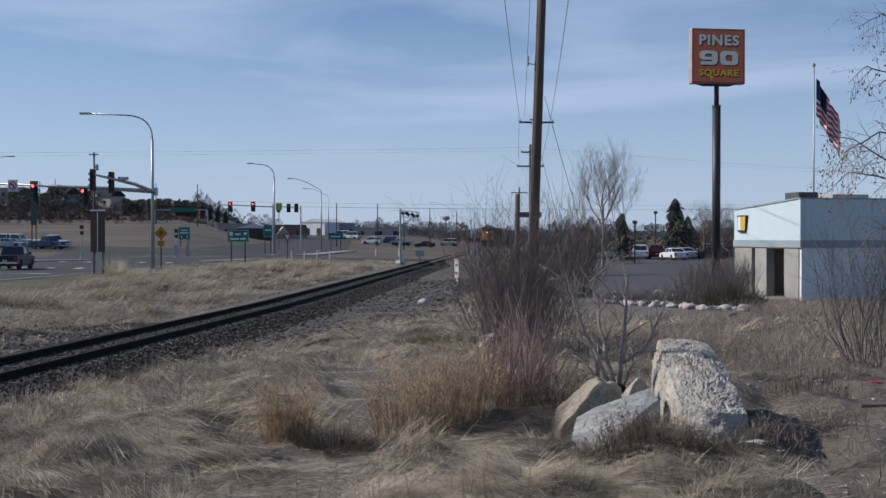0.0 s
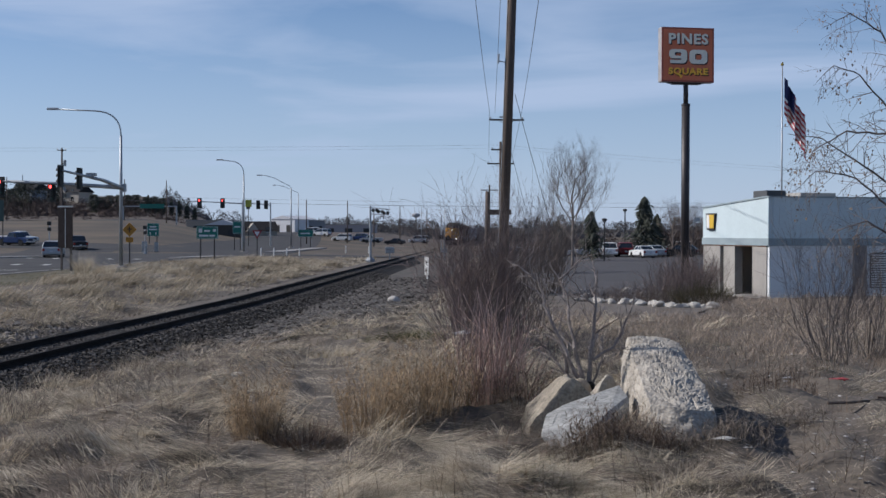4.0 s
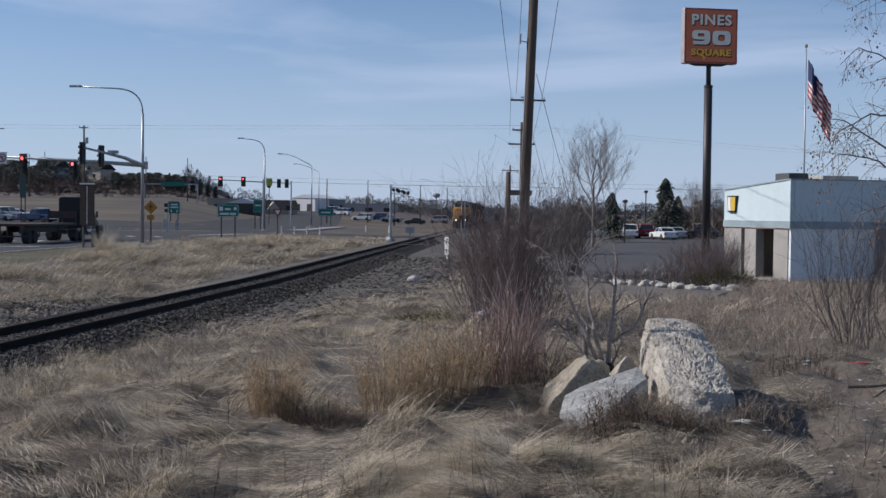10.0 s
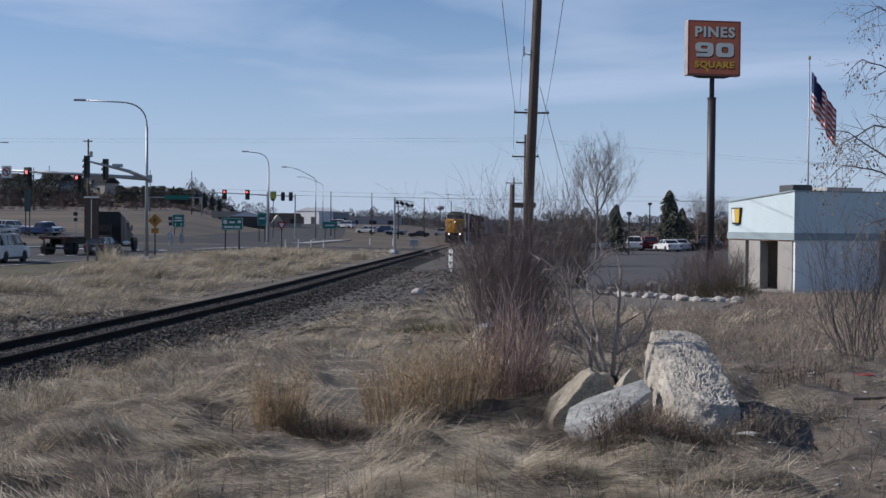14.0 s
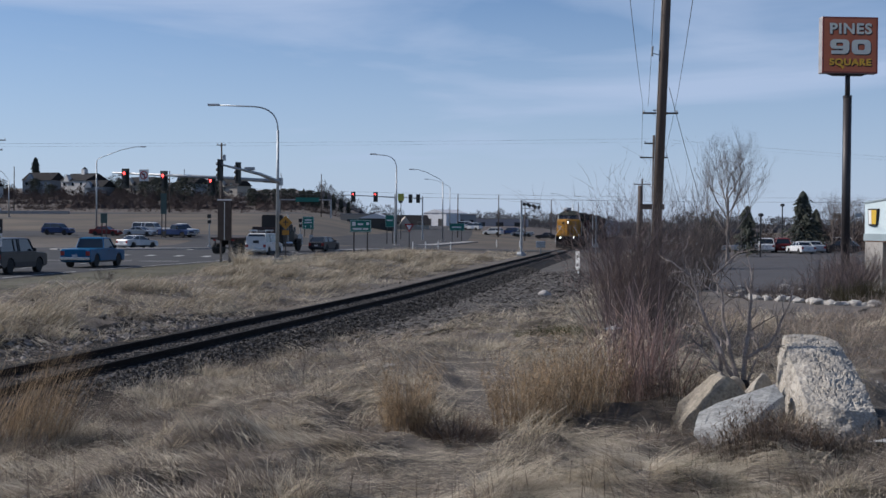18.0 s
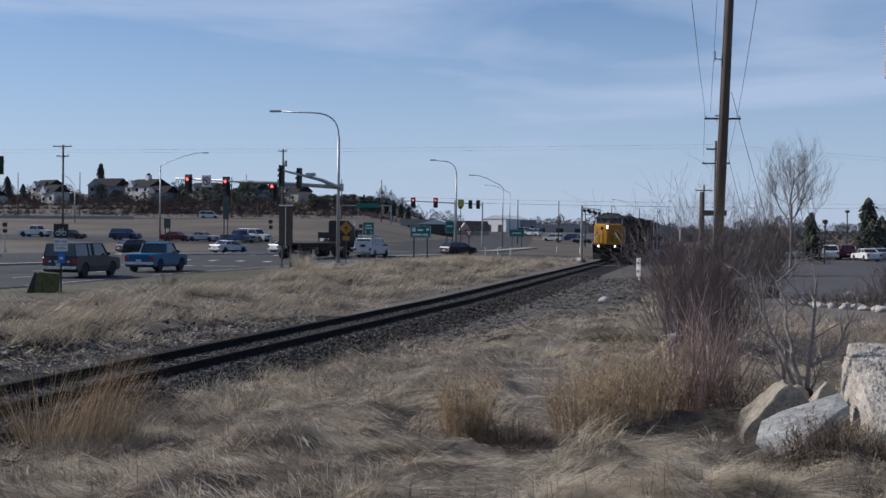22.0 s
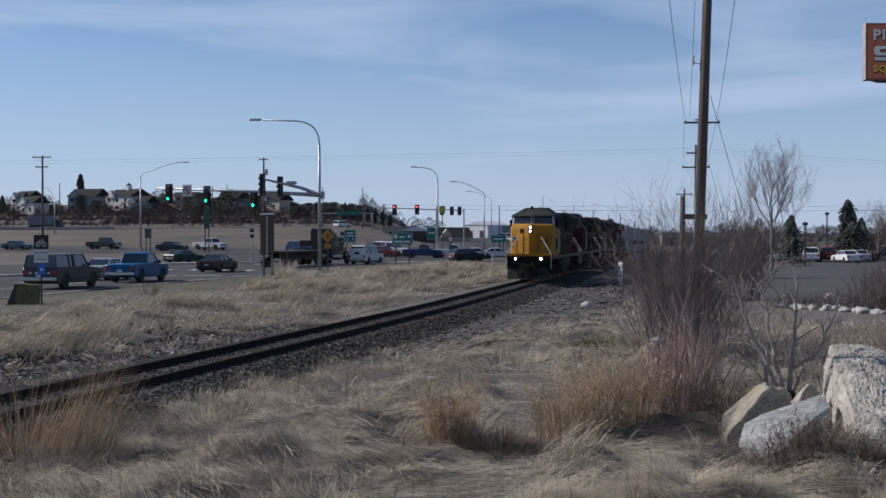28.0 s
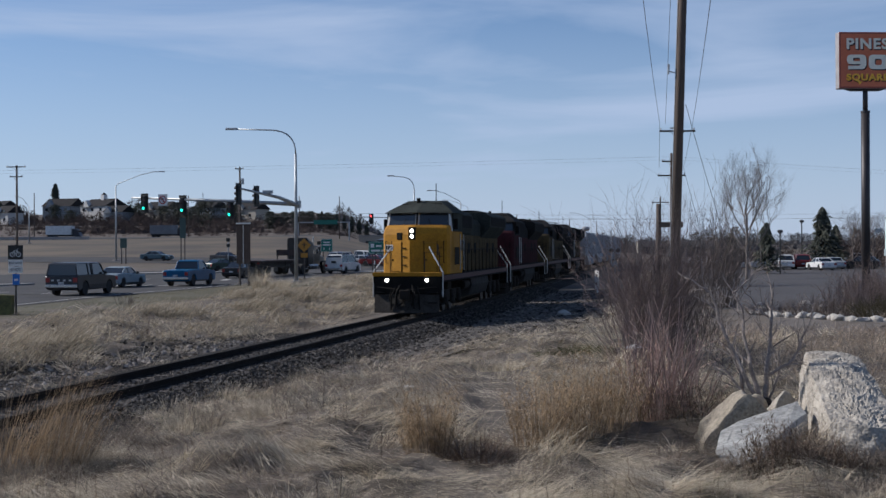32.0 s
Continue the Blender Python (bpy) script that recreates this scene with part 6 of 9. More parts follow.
def crossing_signal():
    o = thing("crossing_signal", "railway crossing cantilever with dark flashers", "crossing signal", at_ground(-4.9, 141))
    part("mast", Geo().tube([(0, 0, -0.3), (0, 0, 6.2)], [0.14, 0.11], 10), M_GALV, o)
    part("cantilever", Geo().tube([(0, 0, 6.0), (2.0, 0, 5.8)], 0.05, 6).tube([(0, 0, 5.3), (2.0, 0, 5.2)], 0.05, 6).tube([(2.0, 0, 5.8), (2.0, 0, 5.2)], 0.05, 6).tube([(0.1, 0, 6.0), (1.0, 0, 5.25), (1.9, 0, 5.8)], 0.03, 5), M_GALV, o)
    for x, z in ((0.5, 5.75), (1.1, 5.6), (1.7, 5.45)):
        for s in (-0.25, 0.25):
            part("flasher", Geo().tube([(x + s * 0.8, -0.1, z - 0.05), (x + s * 0.8, -0.05, z - 0.05)], 0.19, 12), M_HOUSING, o)
    for s in (-0.4, 0.4):
        part("flasher", Geo().tube([(s, -0.2, 2.3), (s, -0.12, 2.3)], 0.2, 12), M_HOUSING, o)
    part("footing", Geo().lathe([(0.5, -0.2), (0.5, 0.25), (0.3, 0.5)], 8), M_GALV, o)
    o = thing("crossing_gate", "raised railway crossing gate mast with flashers", "crossing gate", at_ground(3.4, 147))
    part("mast", Geo().tube([(0, 0, -0.3), (0, 0, 4.4)], [0.1, 0.08], 8), M_GALV, o)
    for s in (-0.4, 0.4):
        part("flasher", Geo().tube([(s, -0.2, 2.6), (s, -0.12, 2.6)], 0.26, 12), M_HOUSING, o)
    part("gate_motor", Geo().box(-0.3, 0.3, -0.25, 0.25, 0.8, 1.3), M_GALV, o, bevel=0.03)
    part("gate_arm", Geo().box(-0.45, -0.33, -0.03, 0.03, 0.7, 5.0), M_WHITE, o)
    o = thing("relay_case", "small grey relay cabinet by the railway", "utility cabinet", at_ground(-2.8, 143))
    part("case", Geo().box(-0.5, 0.5, -0.3, 0.3, 0.9, 1.6), M_GALV, o, bevel=0.03)
    part("leg", Geo().box(-0.06, 0.06, -0.06, 0.06, -0.2, 0.9), M_GALV, o)


crossing_signal()


def mile_marker():
    o = thing("track_marker", "white railway marker board on a short post", "marker post", at_ground(0.82, 88, -48))
    part("post", Geo().box(-0.05, 0.05, 0.03, 0.1, -0.3, 1.3), M_WHITE, o)
    part("board", Geo().box(-0.2, 0.2, -0.02, 0.02, 0.35, 1.6), M_WHITE, o, bevel=0.01)
    for z in (0.6, 1.15):
        part("mark_bar", Geo().box(-0.09, 0.05, -0.03, -0.022, z, z + 0.18), M_SIGNBLACK, o)


mile_marker()


# ---- utility poles and wires ----
def utility_pole(x, y, h, r, label, arms=(), lean=0.0, turn=0.0, cans=()):
    o = thing("utility_pole", label, "utility pole", at_ground(x, y) @ pose(0, 0, 0, 0, lean, 0), "utility poles")
    part("shaft", Geo().tube([(0, 0, -0.6), (0, 0, h * 0.5), (0, 0, h)], [r, r * 0.9, r * 0.72], 14), M_POLEWOOD, o, "weathered wooden shaft", smooth=True)
    for z, w in arms:
        a = part("crossarm", Geo().box(-w / 2, w / 2, -0.06, 0.06, -0.06, 0.06), M_POLEWOOD, o)
        a.matrix_local = pose(0, -r - 0.03, z, 0, 0, turn)
        for s in (-0.46, 0.46):
            part("insulator", Geo().lathe([(0.03, 0.05), (0.05, 0.09), (0.03, 0.13), (0.05, 0.17), (0.02, 0.22)], 8, pose(s * w, 0, 0)), M_GALV, a)
        part("brace", Geo().tube([(-w * 0.22, 0, -0.03), (0, 0, -0.45)], 0.015, 4).tube([(w * 0.22, 0, -0.03), (0, 0, -0.45)], 0.015, 4), M_GALV, a)
    for z, sx in cans:
        part("transformer", Geo().lathe([(0.2, 0), (0.22, 0.05), (0.22, 0.7), (0.12, 0.8)], 12, pose(sx * (r + 0.22), 0, z)), M_GALV, o)
    return o


big_pole = utility_pole(3.10, 46, 17.0, 0.185, "thick brown wooden utility pole leaning slightly beside the track", lean=1.9)
part("ground_wire", Geo().tube([(-0.18, -0.06, 0.2), (-0.17, -0.06, 16)], 0.012, 4), M_GALV, big_pole)
part("insulator_bracket", Geo().tube([(-0.15, 0, 9.1), (-0.42, 0, 9.15)], 0.02, 5).tube([(-0.42, 0, 9.05), (-0.42, 0, 9.4)], 0.04, 6), M_GALV, big_pole)
part("step_bolt", Geo().box(-0.3, -0.16, -0.02, 0.02, 7.1, 7.16), M_GALV, big_pole)
utility_pole(6.35, 90, 11.6, 0.14, "wooden utility pole with one crossarm", ((11.1, 2.45),), 0.4)
utility_pole(7.35, 110, 11.0, 0.14, "slim wooden utility pole with two crossarms", ((9.1, 2.3), (10.3, 1.6)))
utility_pole(9.9, 170, 9.3, 0.13, "distant wooden utility pole", ((8.6, 2.2),))
stub = utility_pole(3.41, 60, 5.1, 0.15, "short dark wooden post with a crosspiece", ())
part("crosspiece", Geo().box(0.0, 1.1, -0.2, -0.08, 4.0, 4.25), M_POLEWOOD, stub)
utility_pole(4.35, 60.4, 4.3, 0.13, "short dark wooden post", ())
utility_pole(-69.1, 150, 13.0, 0.15, "wooden utility pole with double crossarms by the junction", ((12.8, 2.4), (11.6, 1.6)), cans=())
utility_pole(-46.6, 170, 13.6, 0.15, "slim wooden utility pole with a transformer", ((13.3, 1.2),), cans=((11.2, 1),))
for x, y, h in ((-150, 300, 11), (-178, 310, 11), (-132, 296, 11), (-95, 300, 10), (-84, 305, 10), (-70, 310, 10), (-58, 300, 10), (-22, 260, 9), (-15, 285, 9.5), (-8, 250, 7), (-3.5, 300, 9), (3, 320, 9)):
    utility_pole(x, y, h, 0.13, "thin grey pole on the far bank", ())


def wire(name, pts, r, label):
    tagged(part(name, Geo().tube(pts, r, 4), mat("wire_dark", (0.09, 0.09, 0.09), 0.6)), label, "cable", kind="")


def sag(p, q, d, n=14):
    p, q = Vector(p), Vector(q)
    return [tuple(p + (q - p) * (k / n) - Vector((0, 0, 4 * d * (k / n) * (1 - k / n)))) for k in range(n + 1)]


for dx in (-1.13, 1.13):
    wire("overhead_wire", sag((6.35 + dx, 89.9, 11.7), (1.2 + dx, 16, 12.2), 0.5), 0.013, "thin dark overhead wire along the railway")
    wire("overhead_wire", sag((6.35 + dx, 89.9, 11.7), (7.35 + dx * 0.9, 110, 9.8), 0.1), 0.013, "thin dark overhead wire along the railway")
wire("overhead_wire", sag((3.25, 45.9, 16.5), (5.6, 90, 11.6), 0.4), 0.012, "thin dark overhead wire along the railway")
wire("guy_wire", sag((6.6, 90, 9.5), (9.2, 92, 0.2), 0.05), 0.012, "slack guy wire of the pole")
wire("guy_wire", sag((3.6, 46.2, 8.2), (6.9, 64, 3.4), 0.1), 0.012, "slack guy wire of the pole")
for dz, r in ((0.0, 0.010), (-0.5, 0.007)):
    wire("overhead_wire", sag((-190, 205, 16.6 + dz), (14, 205, 17.2 + dz), 0.6), r, "long overhead wire across the valley")
    wire("overhead_wire", sag((14, 205, 17.2 + dz), (100, 205, 11.6 + dz), 0.5), r, "long overhead wire across the valley")
for z, y in ((8.6, 240), (9.4, 242), (7.6, 190)):
    wire("overhead_wire", sag((-60, y, z + 0.6), (90, y - 20, z - 0.6), 0.8), 0.014, "thin overhead wire near the horizon")


# ---- pole sign ----
def pole_sign():
    o = thing("pole_sign", "tall orange-red shopping sign on a dark steel pole", "sign", at_ground(17.82, 84, 0))
    dark = mat("sign_pole_dark", (0.045, 0.04, 0.042), 0.5, 0.2, (0.03, 0.026, 0.026), 2, 20)
    part("lower_pole", Geo().tube([(0, 0, -0.3), (0, 0, 11.5)], 0.27, 16), dark, o, smooth=True)
    part("upper_pole", Geo().tube([(0, 0, 11.5), (0, 0, 13.2)], 0.16, 14), dark, o, smooth=True)
    part("pole_collar", Geo().tube([(0, 0, 11.45), (0, 0, 11.6)], 0.29, 16), dark, o)
    part("floodlight", Geo().tube([(0.25, 0, 3.5), (0.75, 0, 3.9)], 0.03, 6).box(0.6, 0.95, -0.15, 0.15, 3.85, 4.1), M_GALV, o, "small floodlight bracket")
    c = part("cabinet", Geo().box(-1.82, 1.82, -0.32, 0.32, 12.98, 16.58), mat("sign_edge", (0.45, 0.42, 0.40), 0.5, 0.3, (0.3, 0.28, 0.27), 2, 20), o, "pale metal cabinet edge", bevel=0.06)
    c.matrix_local = pose(0, 0, 0, 0, 0, 9)
    red = mat("sign_orange", (0.70, 0.20, 0.095), 0.6, 0, (0.58, 0.155, 0.07), 0.7, 12)
    part("face", Geo().box(-1.72, 1.72, -0.345, -0.322, 13.08, 16.48), red, c, "faded orange-red sign face")
    for x0, x1, z0, z1 in ((-1.8, 1.8, 16.46, 16.56), (-1.8, 1.8, 13.0, 13.1), (-1.8, -1.7, 13.1, 16.46), (1.7, 1.8, 13.1, 16.46)):
        part("face_frame", Geo().box(x0, x1, -0.36, -0.324, z0, z1), mat("sign_frame", (0.34, 0.075, 0.05), 0.5), c)
    part("bottom_tray", Geo().rings([[(-1.3, -0.25, 12.98), (1.3, -0.25, 12.98), (1.3, 0.25, 12.98), (-1.3, 0.25, 12.98)], [(-0.9, -0.2, 12.86), (0.9, -0.2, 12.86), (0.9, 0.2, 12.86), (-0.9, 0.2, 12.86)]]), dark, c)
    cream = mat("letter_cream", (0.95, 0.88, 0.70), 0.5, 0, (0.76, 0.73, 0.65), 1, 20)
    gold = mat("letter_gold", (1.0, 0.56, 0.05), 0.5, 0, (0.9, 0.48, 0.04), 1, 20)
    black = mat("letter_shadow", (0.03, 0.02, 0.02), 0.6)
    for text, size, z, w, h, m in (("PINES", 0.9, 15.82, 2.72, 0.70, cream), ("SQUARE", 0.72, 13.66, 2.72, 0.52, gold)):
        for dx, dz, y, mm, nm in ((0.08, -0.07, -0.352, black, "letter_shade"), (0, 0, -0.40, m, "lettering")):
            writing(nm, text, size, c, pose(dx, y, z + dz, 90, 0, 0), mm, 0.02, w, 0.028, 1.12, h)

    def loop(x0, x1, z0, z1, r):
        """A rectangle with round corners."""
        out = []
        for cx, cz, a0 in ((x1 - r, z1 - r, 0), (x0 + r, z1 - r, 90), (x0 + r, z0 + r, 180), (x1 - r, z0 + r, 270)):
            out += [(cx + r * math.cos(radians(a0 + 30 * k)), cz + r * math.sin(radians(a0 + 30 * k))) for k in range(4)]
        return out

    def digit(g, outer, inner, y0, y1):
        n = len(outer)
        rings = [[(*outer[k], y0), (*outer[k], y1), (*inner[k], y1), (*inner[k], y0)] for k in [*range(n), 0]]
        g.rings([[(x, y, z) for x, z, y in r] for r in rings], True, False)

    for dx, dz, y0, y1, mm, nm in ((0.08, -0.07, -0.365, -0.346, black, "letter_shade"), (0, 0, -0.42, -0.38, cream, "lettering")):
        g = Geo()
        digit(g, loop(0.08 + dx, 1.32 + dx, 14.20 + dz, 15.12 + dz, 0.26), loop(0.47 + dx, 0.93 + dx, 14.46 + dz, 14.86 + dz, 0.12), y0, y1)
        part(nm, g, mm, c, "cream block numeral")
        g = Geo()
        digit(g, loop(-1.32 + dx, -0.08 + dx, 14.52 + dz, 15.12 + dz, 0.24), loop(-0.93 + dx, -0.47 + dx, 14.70 + dz, 14.92 + dz, 0.09), y0, y1)
        g.prism([(-0.47 + dx, 14.72 + dz), (-0.08 + dx, 14.72 + dz), (-0.08 + dx, 14.46 + dz), (-0.18 + dx, 14.27 + dz), (-0.34 + dx, 14.20 + dz), (-1.24 + dx, 14.20 + dz), (-1.24 + dx, 14.42 + dz), (-0.52 + dx, 14.42 + dz), (-0.47 + dx, 14.47 + dz)], y0 - 0.001, y1 + 0.001, "y")
        part(nm, g, mm, c, "cream block numeral")
    part("letter_tail", Geo().prism([(-0.62, 13.42), (-0.36, 13.42), (-0.49, 13.2)], -0.41, -0.38, "y"), gold, c)


pole_sign()


# ---- commercial building ----
def shop():
    o = thing("shop_building", "low white commercial building with a sloped parapet and porch columns", "building", pose(16.7, 60.0, 0.05, 0, 0, 14.7))
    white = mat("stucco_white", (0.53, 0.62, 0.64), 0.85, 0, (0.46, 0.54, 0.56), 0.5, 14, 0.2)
    col = mat("column_beige", (0.36, 0.34, 0.31), 0.9, 0, (0.28, 0.265, 0.245), 1.2, 20, 0.3)
    band = mat("band_teal_grey", (0.28, 0.34, 0.36), 0.7, 0, (0.22, 0.27, 0.29), 1, 20)
    brown = mat("soffit_brown", (0.20, 0.10, 0.06), 0.8)
    W, Dp = 15.0, 6.55
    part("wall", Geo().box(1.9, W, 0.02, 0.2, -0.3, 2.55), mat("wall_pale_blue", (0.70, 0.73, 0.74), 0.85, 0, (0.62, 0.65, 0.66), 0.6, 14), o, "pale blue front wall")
    part("wall", Geo().box(1.9, 2.1, 0.2, Dp, -0.3, 2.55), col, o)
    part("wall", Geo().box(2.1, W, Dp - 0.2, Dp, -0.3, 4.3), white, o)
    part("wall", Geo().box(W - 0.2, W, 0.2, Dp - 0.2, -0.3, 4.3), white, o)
    part("porch_wall", Geo().box(0.05, 1.9, 0.02, 0.2, -0.3, 2.55), mat("wall_pale_blue", (0.62, 0.68, 0.72)), o)
    part("porch_end", Geo().box(0.0, 1.9, Dp - 0.15, Dp, 0.12, 2.5), col, o)
    part("porch_slab", Geo().box(-0.3, 1.9, 0.2, Dp, -0.3, 0.12), M_CONC, o)
    for y0, y1 in ((0.0, 1.55), (3.25, 4.4), (4.75, 6.4)):
        part("column", Geo().box(0.0, 0.45, y0 + 0.21 if y0 == 0 else y0, y1, 0.12, 2.55), col, o, bevel=0.02)
    part("porch_return", Geo().box(0.45, 1.9, 4.3, 4.45, 0.12, 2.55), col, o)
    part("soffit", Geo().box(-0.02, 1.9, 0.2, Dp, 2.5, 2.56), brown, o, "brown porch soffit")
    for y0, y1 in ((1.7, 2.4), (2.45, 3.15), (4.8, 6.0)):
        d = part("door", Geo().box(1.84, 1.9, y0, y1, 0.12, 2.3), M_TRIM, o, "dark glazed entrance door")
        part("pane", Geo().box(1.82, 1.838, y0 + 0.08, y1 - 0.08, 0.3, 2.2), glass(), d)
    part("band", Geo().box(-0.06, W, -0.06, 0.0, 2.55, 2.9).box(-0.06, 0.0, 0.0, Dp + 0.06, 2.55, 2.9), band, o, "teal grey trim band")
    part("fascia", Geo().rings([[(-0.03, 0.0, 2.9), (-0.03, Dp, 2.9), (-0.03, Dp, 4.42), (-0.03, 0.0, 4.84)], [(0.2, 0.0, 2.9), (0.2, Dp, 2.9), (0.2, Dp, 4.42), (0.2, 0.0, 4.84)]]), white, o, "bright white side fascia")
    for k in range(4):
        x0 = 0.2 if k == 0 else k * 3.75 + 0.012
        part("fascia_panel", Geo().box(x0, (k + 1) * 3.75 - 0.012, -0.035, 0.18, 2.9, 4.84), mat("panel_white", (0.56, 0.65, 0.67), 0.85, 0, (0.50, 0.58, 0.60), 0.5, 14), o)
    part("coping", Geo().box(-0.06, W, -0.08, 0.25, 4.842, 4.9), band, o)
    part("coping", Geo().rings([[(-0.08, 0.25, 4.83), (0.25, 0.25, 4.83), (0.25, 0.25, 4.9), (-0.08, 0.25, 4.9)], [(-0.08, Dp, 4.43), (0.25, Dp, 4.43), (0.25, Dp, 4.5), (-0.08, Dp, 4.5)]]), band, o)
    part("roof", Geo().box(0.2, W - 0.2, 0.2, Dp - 0.2, 3.9, 4.1), M_CONC, o)
    part("roof_unit", Geo().box(0.4, 1.45, 0.9, 2.2, 4.1, 5.2), mat("roof_unit_grey", (0.07, 0.075, 0.08), 0.7), o, "dark rooftop unit", bevel=0.04)
    part("roof_unit", Geo().box(2.9, 4.9, 2.0, 3.4, 4.1, 5.15), mat("roof_unit_beige", (0.40, 0.39, 0.36), 0.7), o, "pale rooftop unit", bevel=0.04)
    part("pilaster", Geo().box(4.55, 5.25, -0.1, 0.02, -0.3, 2.55), mat("pilaster_brown", (0.24, 0.22, 0.21), 0.9), o, "brown wall pilaster")
    for k in range(3):
        x0 = 5.5 + 2.3 * k
        w = part("window", Geo().box(x0, x0 + 2.0, -0.01, 0.018, 0.5, 2.2), M_TRIM, o)
        for j in range(14):
            part("blind_slat", Geo().box(x0 + 0.05, x0 + 1.95, -0.03, -0.012, 0.56 + j * 0.115, 0.63 + j * 0.115), M_WHITE, w)
    e = part("emblem", Geo().prism([(5.25, 3.3), (5.95, 3.3), (6.05, 4.15), (5.05, 4.15), (5.15, 3.7)], -0.14, -0.035, "x"), M_SIGNBLACK, o, "dark-edged yellow emblem shape")
    part("emblem_face", Geo().prism([(5.2, 3.38), (5.6, 3.38), (5.65, 4.08), (5.15, 4.08)], -0.16, -0.142, "x"), mat("emblem_yellow", (0.65, 0.42, 0.03), 0.5), e)
    part("emblem_face", Geo().prism([(5.62, 3.38), (5.9, 3.38), (5.95, 4.08), (5.67, 4.08)], -0.16, -0.142, "x"), M_WHITE, e)


shop()


# ---- flag ----
def flag_material(canton):
    m = bpy.data.materials.new("flag_cloth_canton" if canton else "flag_cloth")
    m.use_nodes = True
    n, l = m.node_tree.nodes, m.node_tree.links
    b = n["Principled BSDF"]
    b.inputs["Roughness"].default_value = 0.8
    co = n.new("ShaderNodeTexCoord")
    se = n.new("ShaderNodeSeparateXYZ")
    l.new(co.outputs["UV"], se.inputs[0])
    sn = n.new("ShaderNodeMath")
    sn.operation = "MULTIPLY"
    sn.inputs[1].default_value = 6.5
    l.new(se.outputs["Y"], sn.inputs[0])
    fr = n.new("ShaderNodeMath")
    fr.operation = "FRACT"
    l.new(sn.outputs[0], fr.inputs[0])
    gt = n.new("ShaderNodeMath")
    gt.operation = "GREATER_THAN"
    gt.inputs[1].default_value = 0.5
    l.new(fr.outputs[0], gt.inputs[0])
    mx = n.new("ShaderNodeMix")
    mx.data_type = "RGBA"
    mx.inputs["A"].default_value, mx.inputs["B"].default_value = (0.34, 0.02, 0.03, 1), (0.68, 0.64, 0.62, 1)
    l.new(gt.outputs[0], mx.inputs["Factor"])
    out = mx.outputs["Result"]
    if canton:
        up = n.new("ShaderNodeMath")
        up.operation = "GREATER_THAN"
        up.inputs[1].default_value = 0.462
        l.new(se.outputs["Y"], up.inputs[0])
        m2 = n.new("ShaderNodeMix")
        m2.data_type = "RGBA"
        m2.inputs["B"].default_value = (0.02, 0.028, 0.10, 1)
        l.new(up.outputs[0], m2.inputs["Factor"])
        l.new(out, m2.inputs["A"])
        out = m2.outputs["Result"]
    l.new(out, b.inputs["Base Color"])
    return m


FLAG = []


def flag():
    o = thing("flagpole", "tall white flagpole behind the building", "flagpole", at_ground(20.75, 72))
    part("shaft", Geo().tube([(0, 0, -0.3), (0, 0, 12.5)], [0.07, 0.03], 10), M_GALV, o, smooth=True)
    part("finial", Geo().lathe([(0.01, 12.48), (0.09, 12.56), (0.09, 12.64), (0.01, 12.72)], 10), mat("finial_gold", (0.45, 0.33, 0.1), 0.4, 0.8), o)
    f = thing("flag", "striped red and white flag with a navy canton, half furled", "flag", pose(20.82, 72, 9.7 + 0.1))
    w, h, drop = 0.2, 2.1, 0.19
    for k in range(12):
        me = bpy.data.meshes.new("cloth_strip")
        vs = []
        nz = 10
        for i in range(nz + 1):
            z = -h + h * i / nz + 2.2
            vs += [(0, 0, z), (w * 0.5, 0.012 * math.sin(i), z - drop / 2), (w + 0.012, 0, z - drop)]
        fs = []
        for i in range(nz):
            for j in range(2):
                a = i * 3 + j
                fs.append((a, a + 1, a + 4, a + 3))
        me.from_pydata(vs, [], fs)
        uv = me.uv_layers.new(name="cloth")
        for lo in me.loops:
            i, j = divmod(lo.vertex_index, 3)
            uv.data[lo.index].uv = (j / 2, i / nz * 0.9999)
        me.materials.append(flag_material(True) if k < 5 else flag_material(False)) if k in (0, 5) else me.materials.append(FLAG[0][0].data.materials[0] if k < 5 else FLAG[5][0].data.materials[0])
        s = new("cloth_strip", me)
        s.parent = f
        md = s.modifiers.new("thick", "SOLIDIFY")
        md.thickness = 0.012
        FLAG.append((s, k, w, drop))


flag()


def move_flag():
    n = 65
    tracks = [[] for _ in FLAG]
    for q in range(n):
        t = 0.5 * q
        p = Vector((0.06, 0, 0))
        open_ = 0.55 + 0.25 * math.sin(0.9 * t + 0.6) + 0.15 * math.sin(2.3 * t)
        for i, (s, k, w, drop) in enumerate(FLAG):
            fold = 86 * math.sin(k * 1.35 + 1.7 * t + 0.4 * math.sin(t)) * (1.2 - 0.35 * open_)
            fold = max(-78, min(78, fold - 6))
            extra = -0.05 * (1 - open_) * k ** 0.5
            tracks[i].append((t, pose(p.x, p.y, p.z, 0, 0, fold)))
            a = radians(fold)
            p = p + Vector((w * math.cos(a), w * math.sin(a), -drop + extra * 0.4))
    for (s, *_), rows in zip(FLAG, tracks):
        walk(s, rows)

